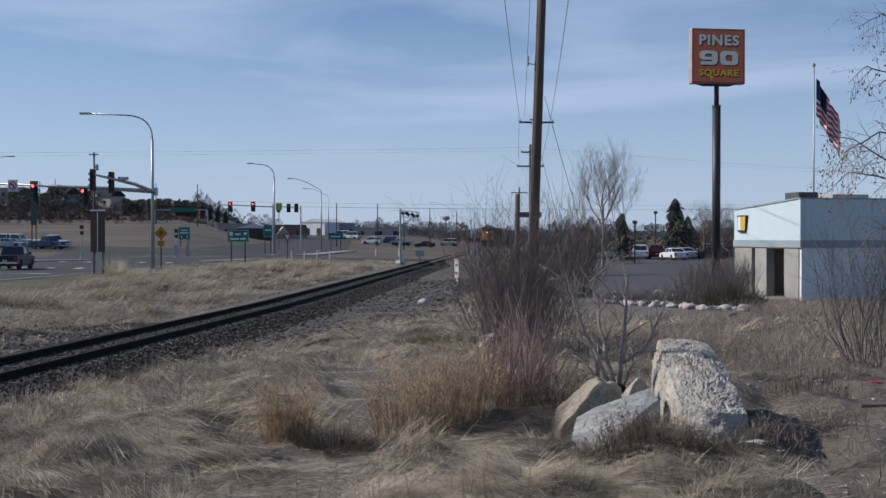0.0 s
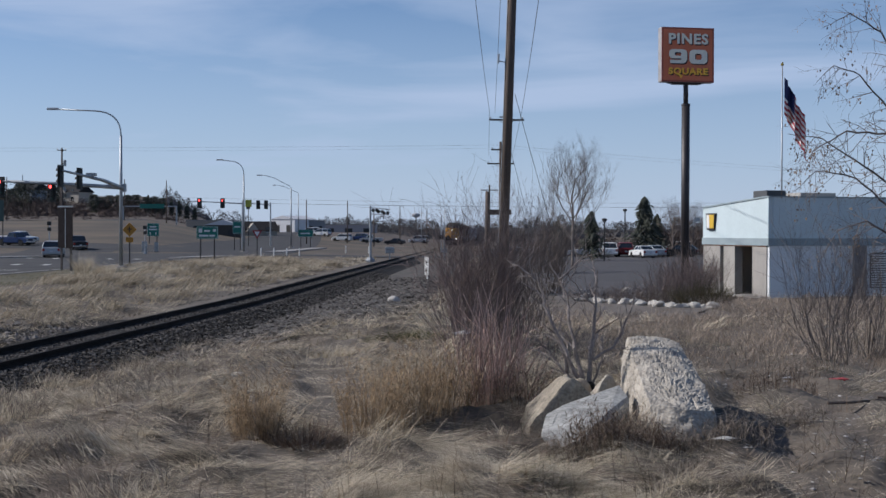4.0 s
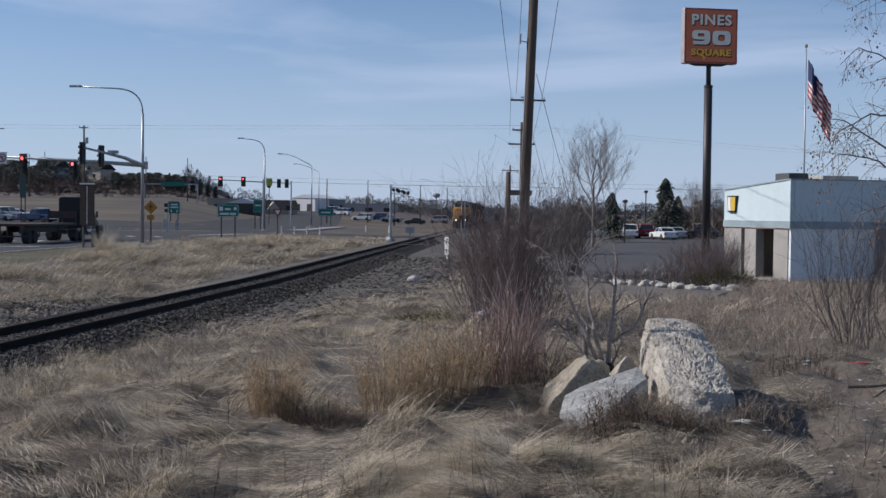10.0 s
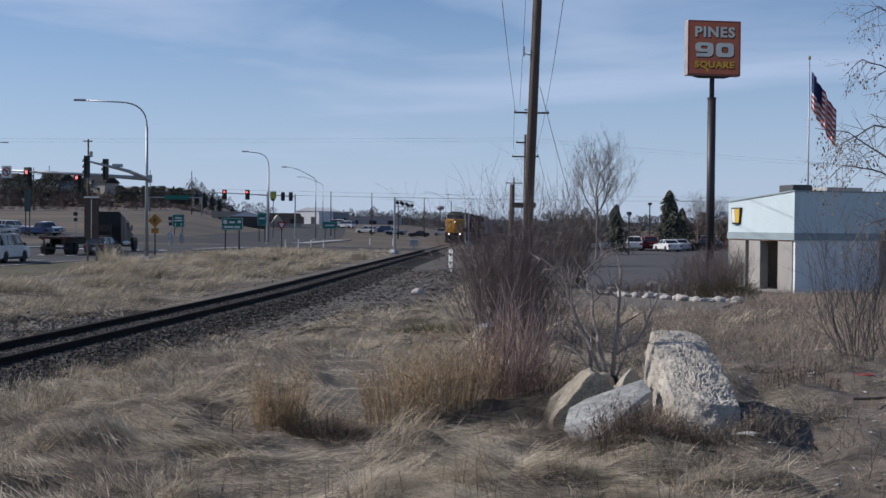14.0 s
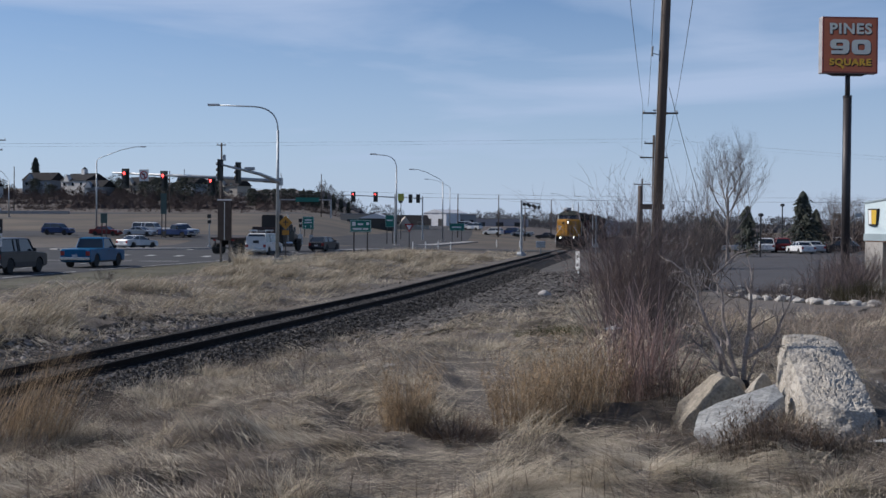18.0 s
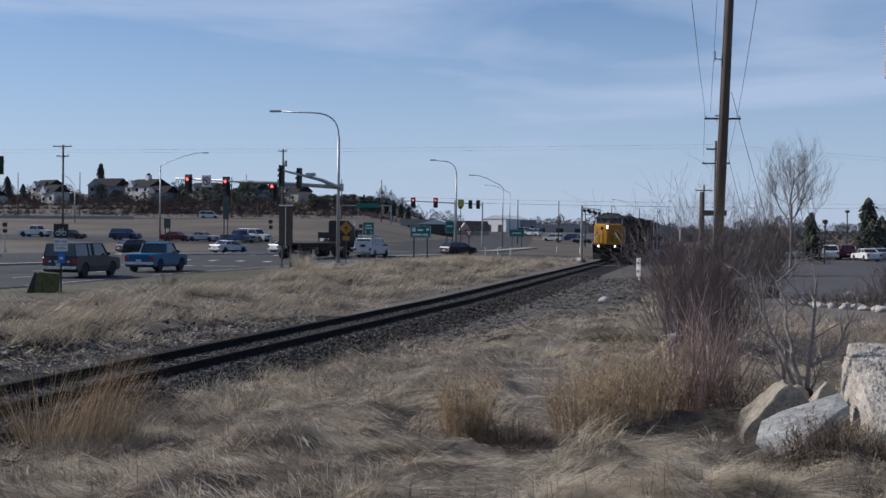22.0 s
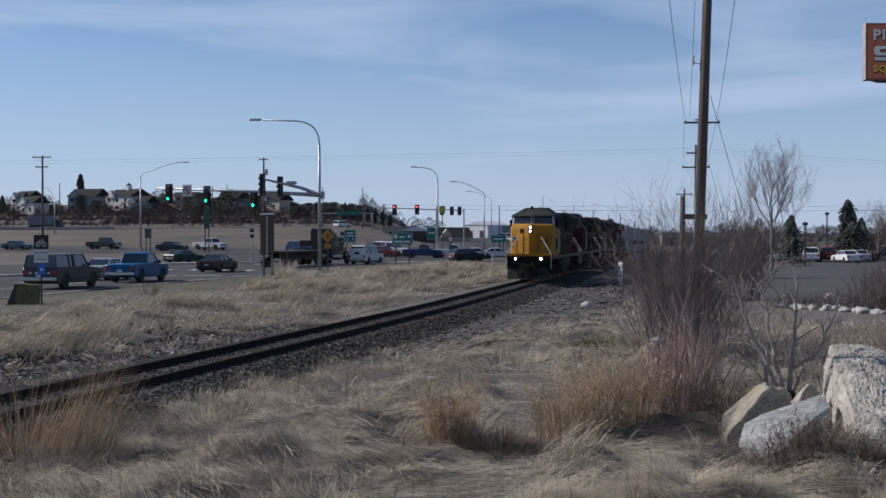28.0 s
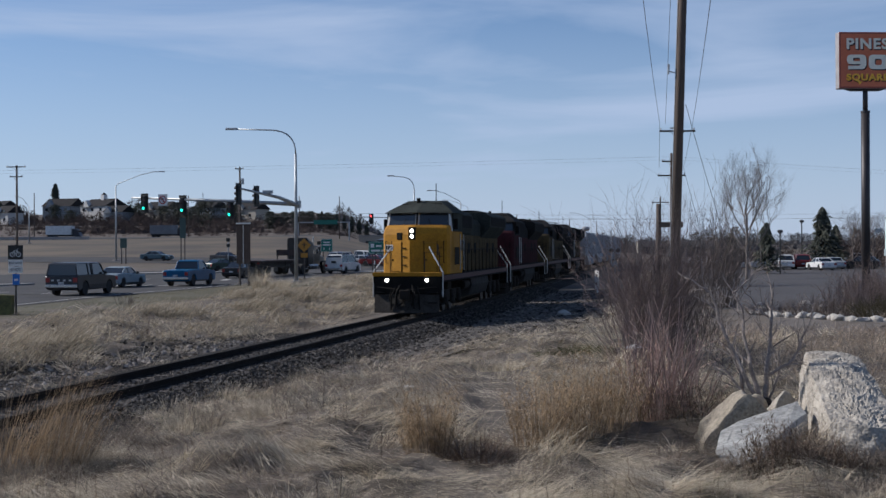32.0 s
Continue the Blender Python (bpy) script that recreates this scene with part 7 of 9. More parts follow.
# ---- rocks ----
def rock(name, label, m, size, seed, col, col2, facets=0, rough=0.12, detail=4, square=1.0, pits=0.6, flare=0.0, block=0.0):
    bm = bmesh.new()
    if block:
        bmesh.ops.create_cube(bm, size=2.0)
        bmesh.ops.subdivide_edges(bm, edges=bm.edges, cuts=64, use_grid_fill=True)
    else:
        bmesh.ops.create_icosphere(bm, subdivisions=detail, radius=1.0)
    rnd = random.Random(seed)
    planes = []
    for _ in range(facets):
        d = Vector((rnd.gauss(0, 1), rnd.gauss(0, 1), rnd.gauss(0, 0.8))).normalized()
        planes.append((d, rnd.uniform(0.5, 0.75)))
    off = Vector((seed * 3.1, seed * 1.7, 0))
    for v in bm.verts:
        if block:
            p = v.co * block + v.co.normalized() * (1 - block) * 1.12
        else:
            p = Vector([math.copysign(abs(c) ** square, c) for c in v.co])
        for d, k in planes:
            e = p.dot(d) - k
            if e > 0:
                p -= d * e * 0.93
        wide = 1 - flare * p.y
        q = Vector((p.x * size[0] * wide, p.y * size[1], p.z * size[2]))
        out = Vector((v.co.x / size[0], v.co.y / size[1], v.co.z / size[2])).normalized()
        k = 0.6 / size[0]
        u = q * k + off
        b = noise.fractal(u * 2.4, 0.8, 2.1, 3) * 0.45 + noise.noise(u * 6) * 0.25 - abs(noise.noise(u * 12)) * 0.25
        b -= (0.35 + max(0, noise.noise(u * 3.3) + 0.25) * 1.6) * (max(0, noise.noise(u * 17) - 0.1) + max(0, noise.noise(u * 31) - 0.05) * 0.8) * pits
        v.co = q + out * b * rough * size[0]
    me = bpy.data.meshes.new(name)
    bm.to_mesh(me)
    bm.free()
    me.materials.append(mat("rock_%d" % seed, col, 0.9, 0, col2, 2.2, 24, 1.0))
    ob = new(name, me)
    ob.matrix_world = m
    return tagged(ob, label, "rock", "rocks by the sapling")


gz = ground_z
rock("boulder", "large pitted grey-tan conglomerate boulder lying on dry grass", pose(4.0, 20.5, 0.53, 12, 5, -2), (0.55, 2.1, 0.57), 3, (0.47, 0.43, 0.365), (0.21, 0.19, 0.16), 0, 0.125, 6, 1.0, 0.85, 0.05, 0.5)


def slab():
    """A flat wedge of rock propped against the boulder."""
    bm = bmesh.new()
    w, rnd = 0.62, random.Random(5)
    for p in ((-0.60, -0.55, -0.60), (-0.66, -0.1, -0.34), (-0.48, 0.45, -0.02), (-0.2, 0.55, 0.08), (0.35, 0.65, 0.16), (0.74, 0.8, 0.24), (0.80, 0.55, 0.04), (0.45, 0.2, -0.12), (-0.05, -0.35, -0.44), (0.1, -0.3, -0.7), (-0.5, 0.9, -0.6), (0.75, 1.0, -0.5), (0.7, 0.3, -0.7)):
        bm.verts.new(p)
    bmesh.ops.convex_hull(bm, input=bm.verts)
    bmesh.ops.subdivide_edges(bm, edges=bm.edges, cuts=4, use_grid_fill=True)
    for v in bm.verts:
        v.co += v.co.normalized() * (0.03 * noise.noise(v.co * 4) + 0.018 * noise.noise(v.co * 11))
    me = bpy.data.meshes.new("slab")
    bm.to_mesh(me)
    bm.free()
    me.materials.append(mat("rock_slab", (0.45, 0.45, 0.425), 0.9, 0, (0.16, 0.16, 0.152), 3.0, 22, 1.0, stretch=(0.7, 2.6, 2.6)))
    ob = new("slab", me)
    ob.matrix_world = pose(2.47, 19.0, 0.60, -10, -10, 0)
    tagged(ob, "pale grey faceted rock slab leaning on the boulder", "rock", "rocks by the sapling")


slab()


def angular_stone(label, m, w, d, h, lean, col, col2, seed):
    """A leaning wedge with flat broken faces."""
    bm = bmesh.new()
    rnd = random.Random(seed)
    for x, z in ((-0.5, -0.3), (-0.47, 0.16), (-0.30, 0.42), (0.12, 0.97), (0.20, 1.0), (0.36, 0.82), (0.52, 0.66), (0.56, -0.3)):
        for y in (-0.5, 0.5):
            k = 1 - 0.35 * max(0, z)
            bm.verts.new((x * w + lean * max(0, z) + rnd.uniform(-0.03, 0.03), y * d * k + rnd.uniform(-0.05, 0.05), z * h + rnd.uniform(-0.03, 0.03)))
    bmesh.ops.convex_hull(bm, input=bm.verts)
    bmesh.ops.subdivide_edges(bm, edges=bm.edges, cuts=5, use_grid_fill=True)
    for v in bm.verts:
        v.co += Vector([noise.noise(v.co * 5 + Vector((seed + k, 0, 0))) * 0.03 + noise.noise(v.co * 14 + Vector((0, seed + k, 0))) * 0.015 for k in range(3)])
    me = bpy.data.meshes.new("stone")
    bm.to_mesh(me)
    bm.free()
    me.materials.append(mat("stone_tan_%d" % seed, col, 0.95, 0, col2, 3.0, 26, 1.0, spec=0.2))
    ob = new("stone", me)
    ob.matrix_world = m
    tagged(ob, label, "rock", "rocks by the sapling")


angular_stone("tan angular rock behind the slab", pose(2.2, 20.2, gz(2.2, 20.2) - 0.02, 0, 0, 12), 1.0, 0.7, 0.82, 0.05, (0.38, 0.335, 0.265), (0.17, 0.148, 0.115), 7)
rock("stone", "small rounded pale stone between the rocks", pose(3.05, 20.6, gz(3.1, 20.6) + 0.62), (0.24, 0.24, 0.30), 9, (0.42, 0.39, 0.33), (0.24, 0.21, 0.17), 3, 0.12, 3)
rock("stone", "tan rock under the sapling", pose(2.62, 20.9, gz(2.6, 20.9) + 0.28, 0, 20, 0), (0.28, 0.25, 0.42), 13, (0.44, 0.38, 0.28), (0.25, 0.2, 0.15), 4, 0.12, 3)
rock("stone", "pale stone lying by the ballast", pose(-0.93, 60, gz(-0.93, 60) + 0.08), (0.35, 0.25, 0.18), 15, (0.5, 0.48, 0.44), (0.34, 0.32, 0.3), 4, 0.1, 3)
rock("stone", "small pale stone in the grass", pose(-3.95, 28.7, gz(-3.95, 28.7) + 0.05), (0.17, 0.12, 0.06), 16, (0.55, 0.52, 0.47), (0.4, 0.38, 0.34), 3, 0.1, 3)
rnd = random.Random(21)
for k in range(26):
    t = k / 25
    x, y = 7.7 + 4.6 * t + rnd.uniform(-0.15, 0.15), 59.5 - 6.6 * min(1, t * 1.4) + rnd.uniform(-0.3, 0.3)
    s = rnd.uniform(0.14, 0.27)
    rock("border_stone", "pale boulder edging the planting bed", pose(x, y, gz(x, y) + s * 0.35, 0, 0, rnd.uniform(0, 180)), (s * 1.35, s, s * 0.8), 30 + k % 4, (0.50, 0.47, 0.42), (0.32, 0.3, 0.27), 4, 0.1, 2)
for k in range(16):
    x, y = rnd.uniform(7.5, 16.5), rnd.uniform(57, 67)
    s = rnd.uniform(0.12, 0.3)
    rock("border_stone", "pale boulder in the planting bed", pose(x, y, gz(x, y) + s * 0.35, 0, 0, rnd.uniform(0, 180)), (s * 1.3, s, s * 0.9), 30 + k % 4, (0.52, 0.50, 0.46), (0.34, 0.32, 0.3), 4, 0.1, 2)


# ---- grass ----
def blades(name, label, spots, material, kind="stuff", category="grass"):
    """spots: rows of x, y, z, length, heading, lean, width, droop; each is one bent blade of two quads and a tip."""
    a = np.array(spots, dtype=np.float64)
    n = len(a)
    x, y, z, L, hd, lean, w, droop = a.T
    dx, dy = np.cos(hd), np.sin(hd)
    face = hd + np.pi / 2 + np.random.RandomState(4).uniform(-0.9, 0.9, n)
    sx, sy = np.cos(face) * w / 2, np.sin(face) * w / 2
    co = np.zeros((n, 7, 3))
    px, py, pz = x.copy(), y.copy(), z.copy()
    for k in range(4):
        th = lean + droop * k / 3.0
        if k:
            px, py, pz = px + dx * np.sin(th) * L / 3, py + dy * np.sin(th) * L / 3, pz + np.cos(th) * L / 3
        if k < 3:
            f = (1.0, 0.85, 0.55)[k]
            co[:, 2 * k] = np.stack([px - sx * f, py - sy * f, pz], 1)
            co[:, 2 * k + 1] = np.stack([px + sx * f, py + sy * f, pz], 1)
        else:
            co[:, 6] = np.stack([px, py, pz], 1)
    me = bpy.data.meshes.new(name)
    me.vertices.add(n * 7)
    me.vertices.foreach_set("co", co.reshape(-1))
    base = (np.arange(n) * 7)[:, None]
    q = np.concatenate([base + np.array([[0, 1, 3, 2]]), base + np.array([[2, 3, 5, 4]])], 1)
    t = base + np.array([[4, 5, 6]])
    loops = np.concatenate([q, t], 1).reshape(-1)
    me.loops.add(len(loops))
    me.loops.foreach_set("vertex_index", loops.astype(np.int32))
    me.polygons.add(n * 3)
    st = (np.arange(n) * 11)[:, None] + np.array([[0, 4, 8]])
    me.polygons.foreach_set("loop_start", st.reshape(-1).astype(np.int32))
    me.update(calc_edges=True)
    me.materials.append(material)
    return tagged(new(name, me), label, category, kind=kind)


M_STRAW = straw("straw", (0.66, 0.58, 0.445), (0.35, 0.30, 0.225))
M_VERGE = straw("straw_verge", (0.51, 0.45, 0.345), (0.20, 0.172, 0.132))
M_STALK = straw("stalk_brown", (0.19, 0.14, 0.105), (0.08, 0.06, 0.046), 0.6)
M_STRAW2 = straw("straw_orange", (0.42, 0.315, 0.20), (0.20, 0.145, 0.09), 0.6)
M_STRAW3 = straw("straw_grey", (0.31, 0.26, 0.21), (0.12, 0.098, 0.08))
M_GREENISH = straw("grass_green", (0.15, 0.15, 0.07), (0.085, 0.08, 0.042))


def flow(x, y):
    """Which way the wind and snow have laid the grass: across the slope, in swirls."""
    back = math.pi if noise.noise((x * 0.3, y * 0.3, 33.0)) > -0.05 else 0.0
    return back + 1.1 * noise.noise((x * 0.35, y * 0.35, 9.0)) + 0.7 * noise.noise((x * 1.1, y * 1.1, 9.0)) - 0.15


def meadow():
    rnd = random.Random(77)
    straw, grey, green = [], [], []
    for _ in range(230000):
        r = 12.2 + 44 * rnd.random() ** 1.75
        a = radians(rnd.uniform(-31.5, 21.5))
        x, y = r * math.sin(a), r * math.cos(a)
        d = x - track_x(y)
        reach = 2.9 - 1.7 * smooth(36, 24, y) + 4.8 * smooth(34, 50, y) + 0.5 * noise.noise((x * 0.7, y * 0.7, 12.0))
        if -2.4 < d < reach:
            if rnd.random() > (0.05 if y < 34 or d < 2.9 else 0.05 + 0.4 * smooth(0.0, 0.3, noise.noise((x * 0.5, y * 0.3, 44.0)))) or abs(d) < 1.5:
                continue
        if -7.5 < d < -3 and 22 < y < 44 and rnd.random() < 0.75:
            continue
        if x > 5 and y > 45:
            continue
        if x < -21.6 + 1.5 * noise.noise((x * 0.3, y * 0.3, 3.0)) and y > 30:
            continue
        c = noise.noise((x * 0.45, y * 0.45, 1.0))
        c2 = noise.noise((x * 1.3, y * 1.3, 5.0))
        bare = smooth(3.3, 5.0, x - 0.10 * (y - 18)) * (1 - smooth(34, 44, y))
        if rnd.random() < bare * (0.9 if c < 0.12 else 0.5):
            continue
        if 2.6 < d < 4.5 and y > 34 and rnd.random() < 0.5:
            continue
        hd = flow(x, y) + rnd.gauss(0, 0.4)
        lean = 1.40 - 0.8 * max(0, c - 0.25) + rnd.gauss(0, 0.16)
        L = (0.43 + 0.26 * c + 0.18 * c2) * rnd.uniform(0.55, 1.35)
        trod = on_path(x, y)
        if trod > 0.3:
            L, lean = L * (1 - 0.45 * trod), lean + 0.12 * trod
            c = c + 0.25 * trod
        if L < 0.09:
            continue
        w = 0.003 + 0.00026 * r * rnd.uniform(0.6, 1.4)
        row = (x, y, ground_z(x, y) + 0.01, L, hd, lean, w, rnd.uniform(-0.1, 0.35))
        if d < -4 and c2 + rnd.gauss(0, 0.2) > 0.25:
            grey.append(row)
        elif x > 1.2 and c + rnd.gauss(0, 0.2) > 0.0 and rnd.random() < (0.6 if y < 20 else 0.35):
            green.append((*row[:3], L * 0.6, *row[4:]))
        elif c + 0.6 * c2 + rnd.gauss(0, 0.22) < -0.12 + 0.4 * smooth(-2.6, -4.2, x) - 0.5 * trod:
            grey.append(row)
        else:
            straw.append(row)
    # wind-combed tussocks: long stems that lie over together
    for _ in range(4600):
        r = 12.2 + 46 * rnd.random() ** 1.6
        a = radians(rnd.uniform(-31.5, 21.5))
        x, y = r * math.sin(a), r * math.cos(a)
        d = x - track_x(y)
        if -3.2 < d < 2.1 - 0.9 * smooth(30, 22, y) + 4.8 * smooth(32, 50, y) or (x > 5 and y > 45) or (x < -21.6 + 1.5 * noise.noise((x * 0.3, y * 0.3, 3.0)) and y > 30):
            continue
        if -7.5 < d < -3 and 22 < y < 44 and rnd.random() < 0.8:
            continue
        bare = smooth(3.3, 5.0, x - 0.10 * (y - 18)) * (1 - smooth(34, 44, y))
        if rnd.random() < bare * 0.96:
            continue
        c = noise.noise((x * 0.45, y * 0.45, 1.0))
        way = flow(x, y) + rnd.gauss(0, 0.22)
        if on_path(x, y) > 0.4:
            continue
        pick = c + 0.7 * noise.noise((x * 1.3, y * 1.3, 5.0)) + rnd.gauss(0, 0.3)
        into = grey if pick < -0.2 else straw
        if pick < -0.45 and rnd.random() < 0.6:
            continue
        size = rnd.uniform(0.5, 1.05) * (0.8 + 0.4 * c) * (0.72 + 0.28 * smooth(14, 20, r))
        wide = rnd.uniform(0.12, 0.32)
        lie = rnd.uniform(1.2, 1.45) - 0.7 * smooth(0.2, 0.45, noise.noise((x * 0.55, y * 0.55, 21.0)))
        for _ in range(32 if r < 30 else 16):
            u, v = rnd.gauss(0, wide), rnd.gauss(0, wide)
            L = size * rnd.uniform(0.5, 1.1)
            w = (0.004 + 0.00028 * r) * rnd.uniform(0.6, 1.4) * (1 if r < 30 else 1.5)
            into.append((x + u, y + v, ground_z(x + u, y + v) + 0.03 + max(0, 0.16 - 0.5 * (u * u + v * v) ** 0.5), L, way + rnd.gauss(0, 0.2), lie + rnd.gauss(0, 0.1), w, rnd.uniform(0.1, 0.5)))
    # humped tufts, fuzzy all round, that throw shade on their lee side
    for _ in range(2600):
        r = 12.0 + 34 * rnd.random() ** 1.5
        a = radians(rnd.uniform(-31.5, 21.5))
        x, y = r * math.sin(a), r * math.cos(a)
        d = x - track_x(y)
        if -3.4 < d < 1.9 + 5.0 * smooth(34, 50, y) or (x > 5 and y > 40) or x < -21 or on_path(x, y) > 0.3:
            continue
        lump = noise.noise((x * 0.55, y * 0.55, 61.0))
        if lump + rnd.gauss(0, 0.15) < -0.02 or rnd.random() < 0.9 * smooth(3.3, 5.0, x - 0.10 * (y - 18)):
            continue
        size = rnd.uniform(0.22, 0.5) * (1 + 0.6 * lump)
        wide = rnd.uniform(0.12, 0.26)
        into = grey if noise.noise((x * 0.8, y * 0.8, 71.0)) + rnd.gauss(0, 0.15) < -0.02 + 0.22 * smooth(-2.6, -4.2, x) else straw
        for _ in range(60 if r < 26 else 34):
            q, b = wide * math.sqrt(rnd.random()), rnd.uniform(0, 6.283)
            px, py = x + q * math.cos(b), y + q * math.sin(b)
            into.append((px, py, ground_z(px, py) - 0.02, size * rnd.uniform(0.6, 1.25), b + rnd.gauss(0, 0.8), 0.15 + 0.5 * q / wide, (0.003 + 0.00026 * r) * rnd.uniform(0.6, 1.4), rnd.uniform(0.5, 1.9)))
    # broken weed stalks and stray stems standing over the mat
    stalks = []
    for _ in range(3600):
        r = 12.2 + 24 * rnd.random() ** 1.4
        a = radians(rnd.uniform(-31.5, 21.5))
        x, y = r * math.sin(a), r * math.cos(a)
        if -3.0 < x - track_x(y) < 2.0 or noise.noise((x * 0.4, y * 0.4, 50.0)) < -0.1:
            continue
        stalks.append((x, y, ground_z(x, y), rnd.uniform(0.2, 0.75), rnd.uniform(0, 6.28), abs(rnd.gauss(0.3, 0.45)), rnd.uniform(0.005, 0.010), rnd.gauss(0.1, 0.3)))
    blades("weed_stalks", "thin broken brown weed stalks in the grass", stalks, M_STALK)
    blades("grass_straw", "flattened pale straw grass covering the verge", straw, M_STRAW)
    blades("grass_grey", "grey-brown dead grass among the straw", grey, M_STRAW3)
    blades("grass_green", "short olive green grass patches", green, M_GREENISH)


def far_grass():
    rnd = random.Random(78)
    rows, olive = [], []
    for _ in range(90000):
        y = rnd.uniform(30, 150)
        if rnd.random() < 0.75:
            d = rnd.uniform(-22, -3.4)
        else:
            d = rnd.uniform(3.0 + 4.8 * smooth(34, 50, y), 11)
        x = track_x(y) + d
        edge = -27 if y < 75 else -27 + (y - 75) * 0.07
        if x < edge + 0.4 or x / y > 0.16 or (y > 140 and x < -9):
            continue
        c = noise.noise((x * 0.3, y * 0.3, 2.0))
        if c < -0.25 and rnd.random() < 0.7:
            continue
        L = (0.5 + 0.35 * c) * rnd.uniform(0.6, 1.3)
        if x < edge + 6.6 + 1.5 * c and y < 92:
            olive.append((x, y, ground_z(x, y) - 0.02, L * 0.34, rnd.uniform(0, 6.28), 0.8, 0.02, 0.5))
            continue
        rows.append((x, y, ground_z(x, y) - 0.02, L, noise.noise((x * 0.2, y * 0.2, 4)) * 6 + rnd.gauss(0, 0.5), 0.95 + rnd.gauss(0, 0.25), 0.016 + 0.00025 * y, rnd.uniform(0.4, 1.1)))
    # drooping hummocks on the bank
    for _ in range(1500):
        y = 30 + 95 * rnd.random() ** 1.2
        x = track_x(y) + rnd.uniform(-21, -4.2)
        edge = -27 if y < 75 else -27 + (y - 75) * 0.07
        lump = noise.noise((x * 0.35, y * 0.22, 81.0))
        if x < edge + 6.8 or lump + rnd.gauss(0, 0.12) < 0.0:
            continue
        size, wide, way = rnd.uniform(0.55, 1.05) * (1 + 0.5 * lump), rnd.uniform(0.4, 0.8), rnd.uniform(-0.7, 0.7)
        for _ in range(54):
            q, b = wide * math.sqrt(rnd.random()), rnd.uniform(0, 6.283)
            px, py = x + q * math.cos(b), y + q * math.sin(b)
            rows.append((px, py, ground_z(px, py) + 0.1, size * rnd.uniform(0.6, 1.2), way + rnd.gauss(0, 0.6), 0.35 + abs(rnd.gauss(0, 0.2)), (0.012 + 0.00022 * y) * rnd.uniform(0.6, 1.3), rnd.uniform(0.6, 1.6)))
    blades("verge_grass", "pale dry grass on the far verge of the railway", rows, M_VERGE)
    blades("roadside_grass", "short olive grass along the road edge", olive, straw("grass_olive", (0.15, 0.14, 0.075), (0.09, 0.082, 0.045)))
    rows = []
    for _ in range(38000):
        y = rnd.uniform(30, 64)
        x = rnd.uniform(4, 24)
        if x / y > 0.42 or (y > 47 and x < 12 and x > 4.5) or (y > 58 and x > 14):
            continue
        c = noise.noise((x * 0.35, y * 0.35, 6.0))
        L = (0.62 + 0.5 * c) * rnd.uniform(0.5, 1.3)
        if L < 0.15:
            continue
        rows.append((x, y, ground_z(x, y) - 0.02, L, rnd.uniform(0, 6.28), 0.3 + abs(rnd.gauss(0, 0.3)), 0.014, rnd.uniform(0.2, 0.9)))
    blades("weed_field", "grey-brown dead weeds in front of the building", rows, straw("straw_weed", (0.44, 0.365, 0.29), (0.24, 0.195, 0.155)))


meadow()
far_grass()


def grass_clump(x, y, r, h, n, material, label, lean=0.22, seed=1, w=0.011, bend=0.8, wind=None):
    rnd = random.Random(seed)
    rows = []
    for _ in range(n):
        q, a = r * math.sqrt(rnd.random()), rnd.uniform(0, 6.283)
        px, py = x + q * math.cos(a), y + q * math.sin(a)
        L = h * rnd.uniform(0.55, 1.15) * (1 - 0.35 * q / r)
        rows.append((px, py, ground_z(px, py) - 0.03, L, a + rnd.gauss(0, 0.7) if wind is None else wind + rnd.gauss(0, 0.55), lean * (0.4 + q / r) + abs(rnd.gauss(0, 0.1)), w * rnd.uniform(0.5, 1.2), rnd.uniform(0.1, bend)))
    return blades("grass_clump", label, rows, material, kind="", category="grass clump")


grass_clump(-1.6, 18.9, 0.55, 0.8, 900, M_STALK, "low dark tangle of broken stems", 0.6, 2, 0.009, 1.2)


def weed_bush(x, y, rx, ry, h, n, label, seed, material):
    """Many thin upright stems that carry curled seed heads."""
    rnd = random.Random(seed)
    rows = []
    for _ in range(n):
        a, q = rnd.uniform(0, 6.283), math.sqrt(rnd.random())
        px, py = x + rx * q * math.cos(a), y + ry * q * math.sin(a)
        top = h * rnd.uniform(0.45, 1.05) * (1 - 0.35 * q * q)
        hd, lean, dr = a + rnd.gauss(0, 0.9), 0.12 * q + abs(rnd.gauss(0, 0.12)), rnd.uniform(0.0, 0.55)
        z = ground_z(px, py) - 0.03
        rows.append((px, py, z, top, hd, lean, rnd.uniform(0.006, 0.011), dr))
        for _ in range(9):
            f = rnd.uniform(0.35, 1.0)
            th = lean + dr * 0.5 * f
            bx, by, bz = px + math.cos(hd) * math.sin(th) * top * f, py + math.sin(hd) * math.sin(th) * top * f, z + math.cos(th) * top * f
            rows.append((bx, by, bz, rnd.uniform(0.07, 0.2), rnd.uniform(0, 6.28), rnd.uniform(0.2, 1.4), rnd.uniform(0.008, 0.015), rnd.uniform(0.4, 1.8)))
    return blades("weed_bush", label, rows, material, kind="", category="weeds")


weed_bush(-2.42, 19.2, 0.26, 0.26, 1.75, 170, "upright tan bunch of dry weeds beside the path", 62, M_STRAW2)
weed_bush(-2.25, 19.0, 0.28, 0.26, 1.35, 110, "shorter tan bunch of dry weeds beside the path", 63, M_STRAW2)
weed_bush(-0.6, 19.8, 0.5, 0.45, 1.5, 260, "bushy orange-brown dead weeds with curled seed heads", 51, M_STRAW2)
weed_bush(0.05, 20.5, 0.65, 0.5, 1.75, 240, "bushy orange-brown dead weeds with curled seed heads", 52, M_STRAW2)
weed_bush(0.55, 21.2, 0.45, 0.4, 1.35, 130, "bushy tan dead weeds against the shrub", 53, M_STRAW2)
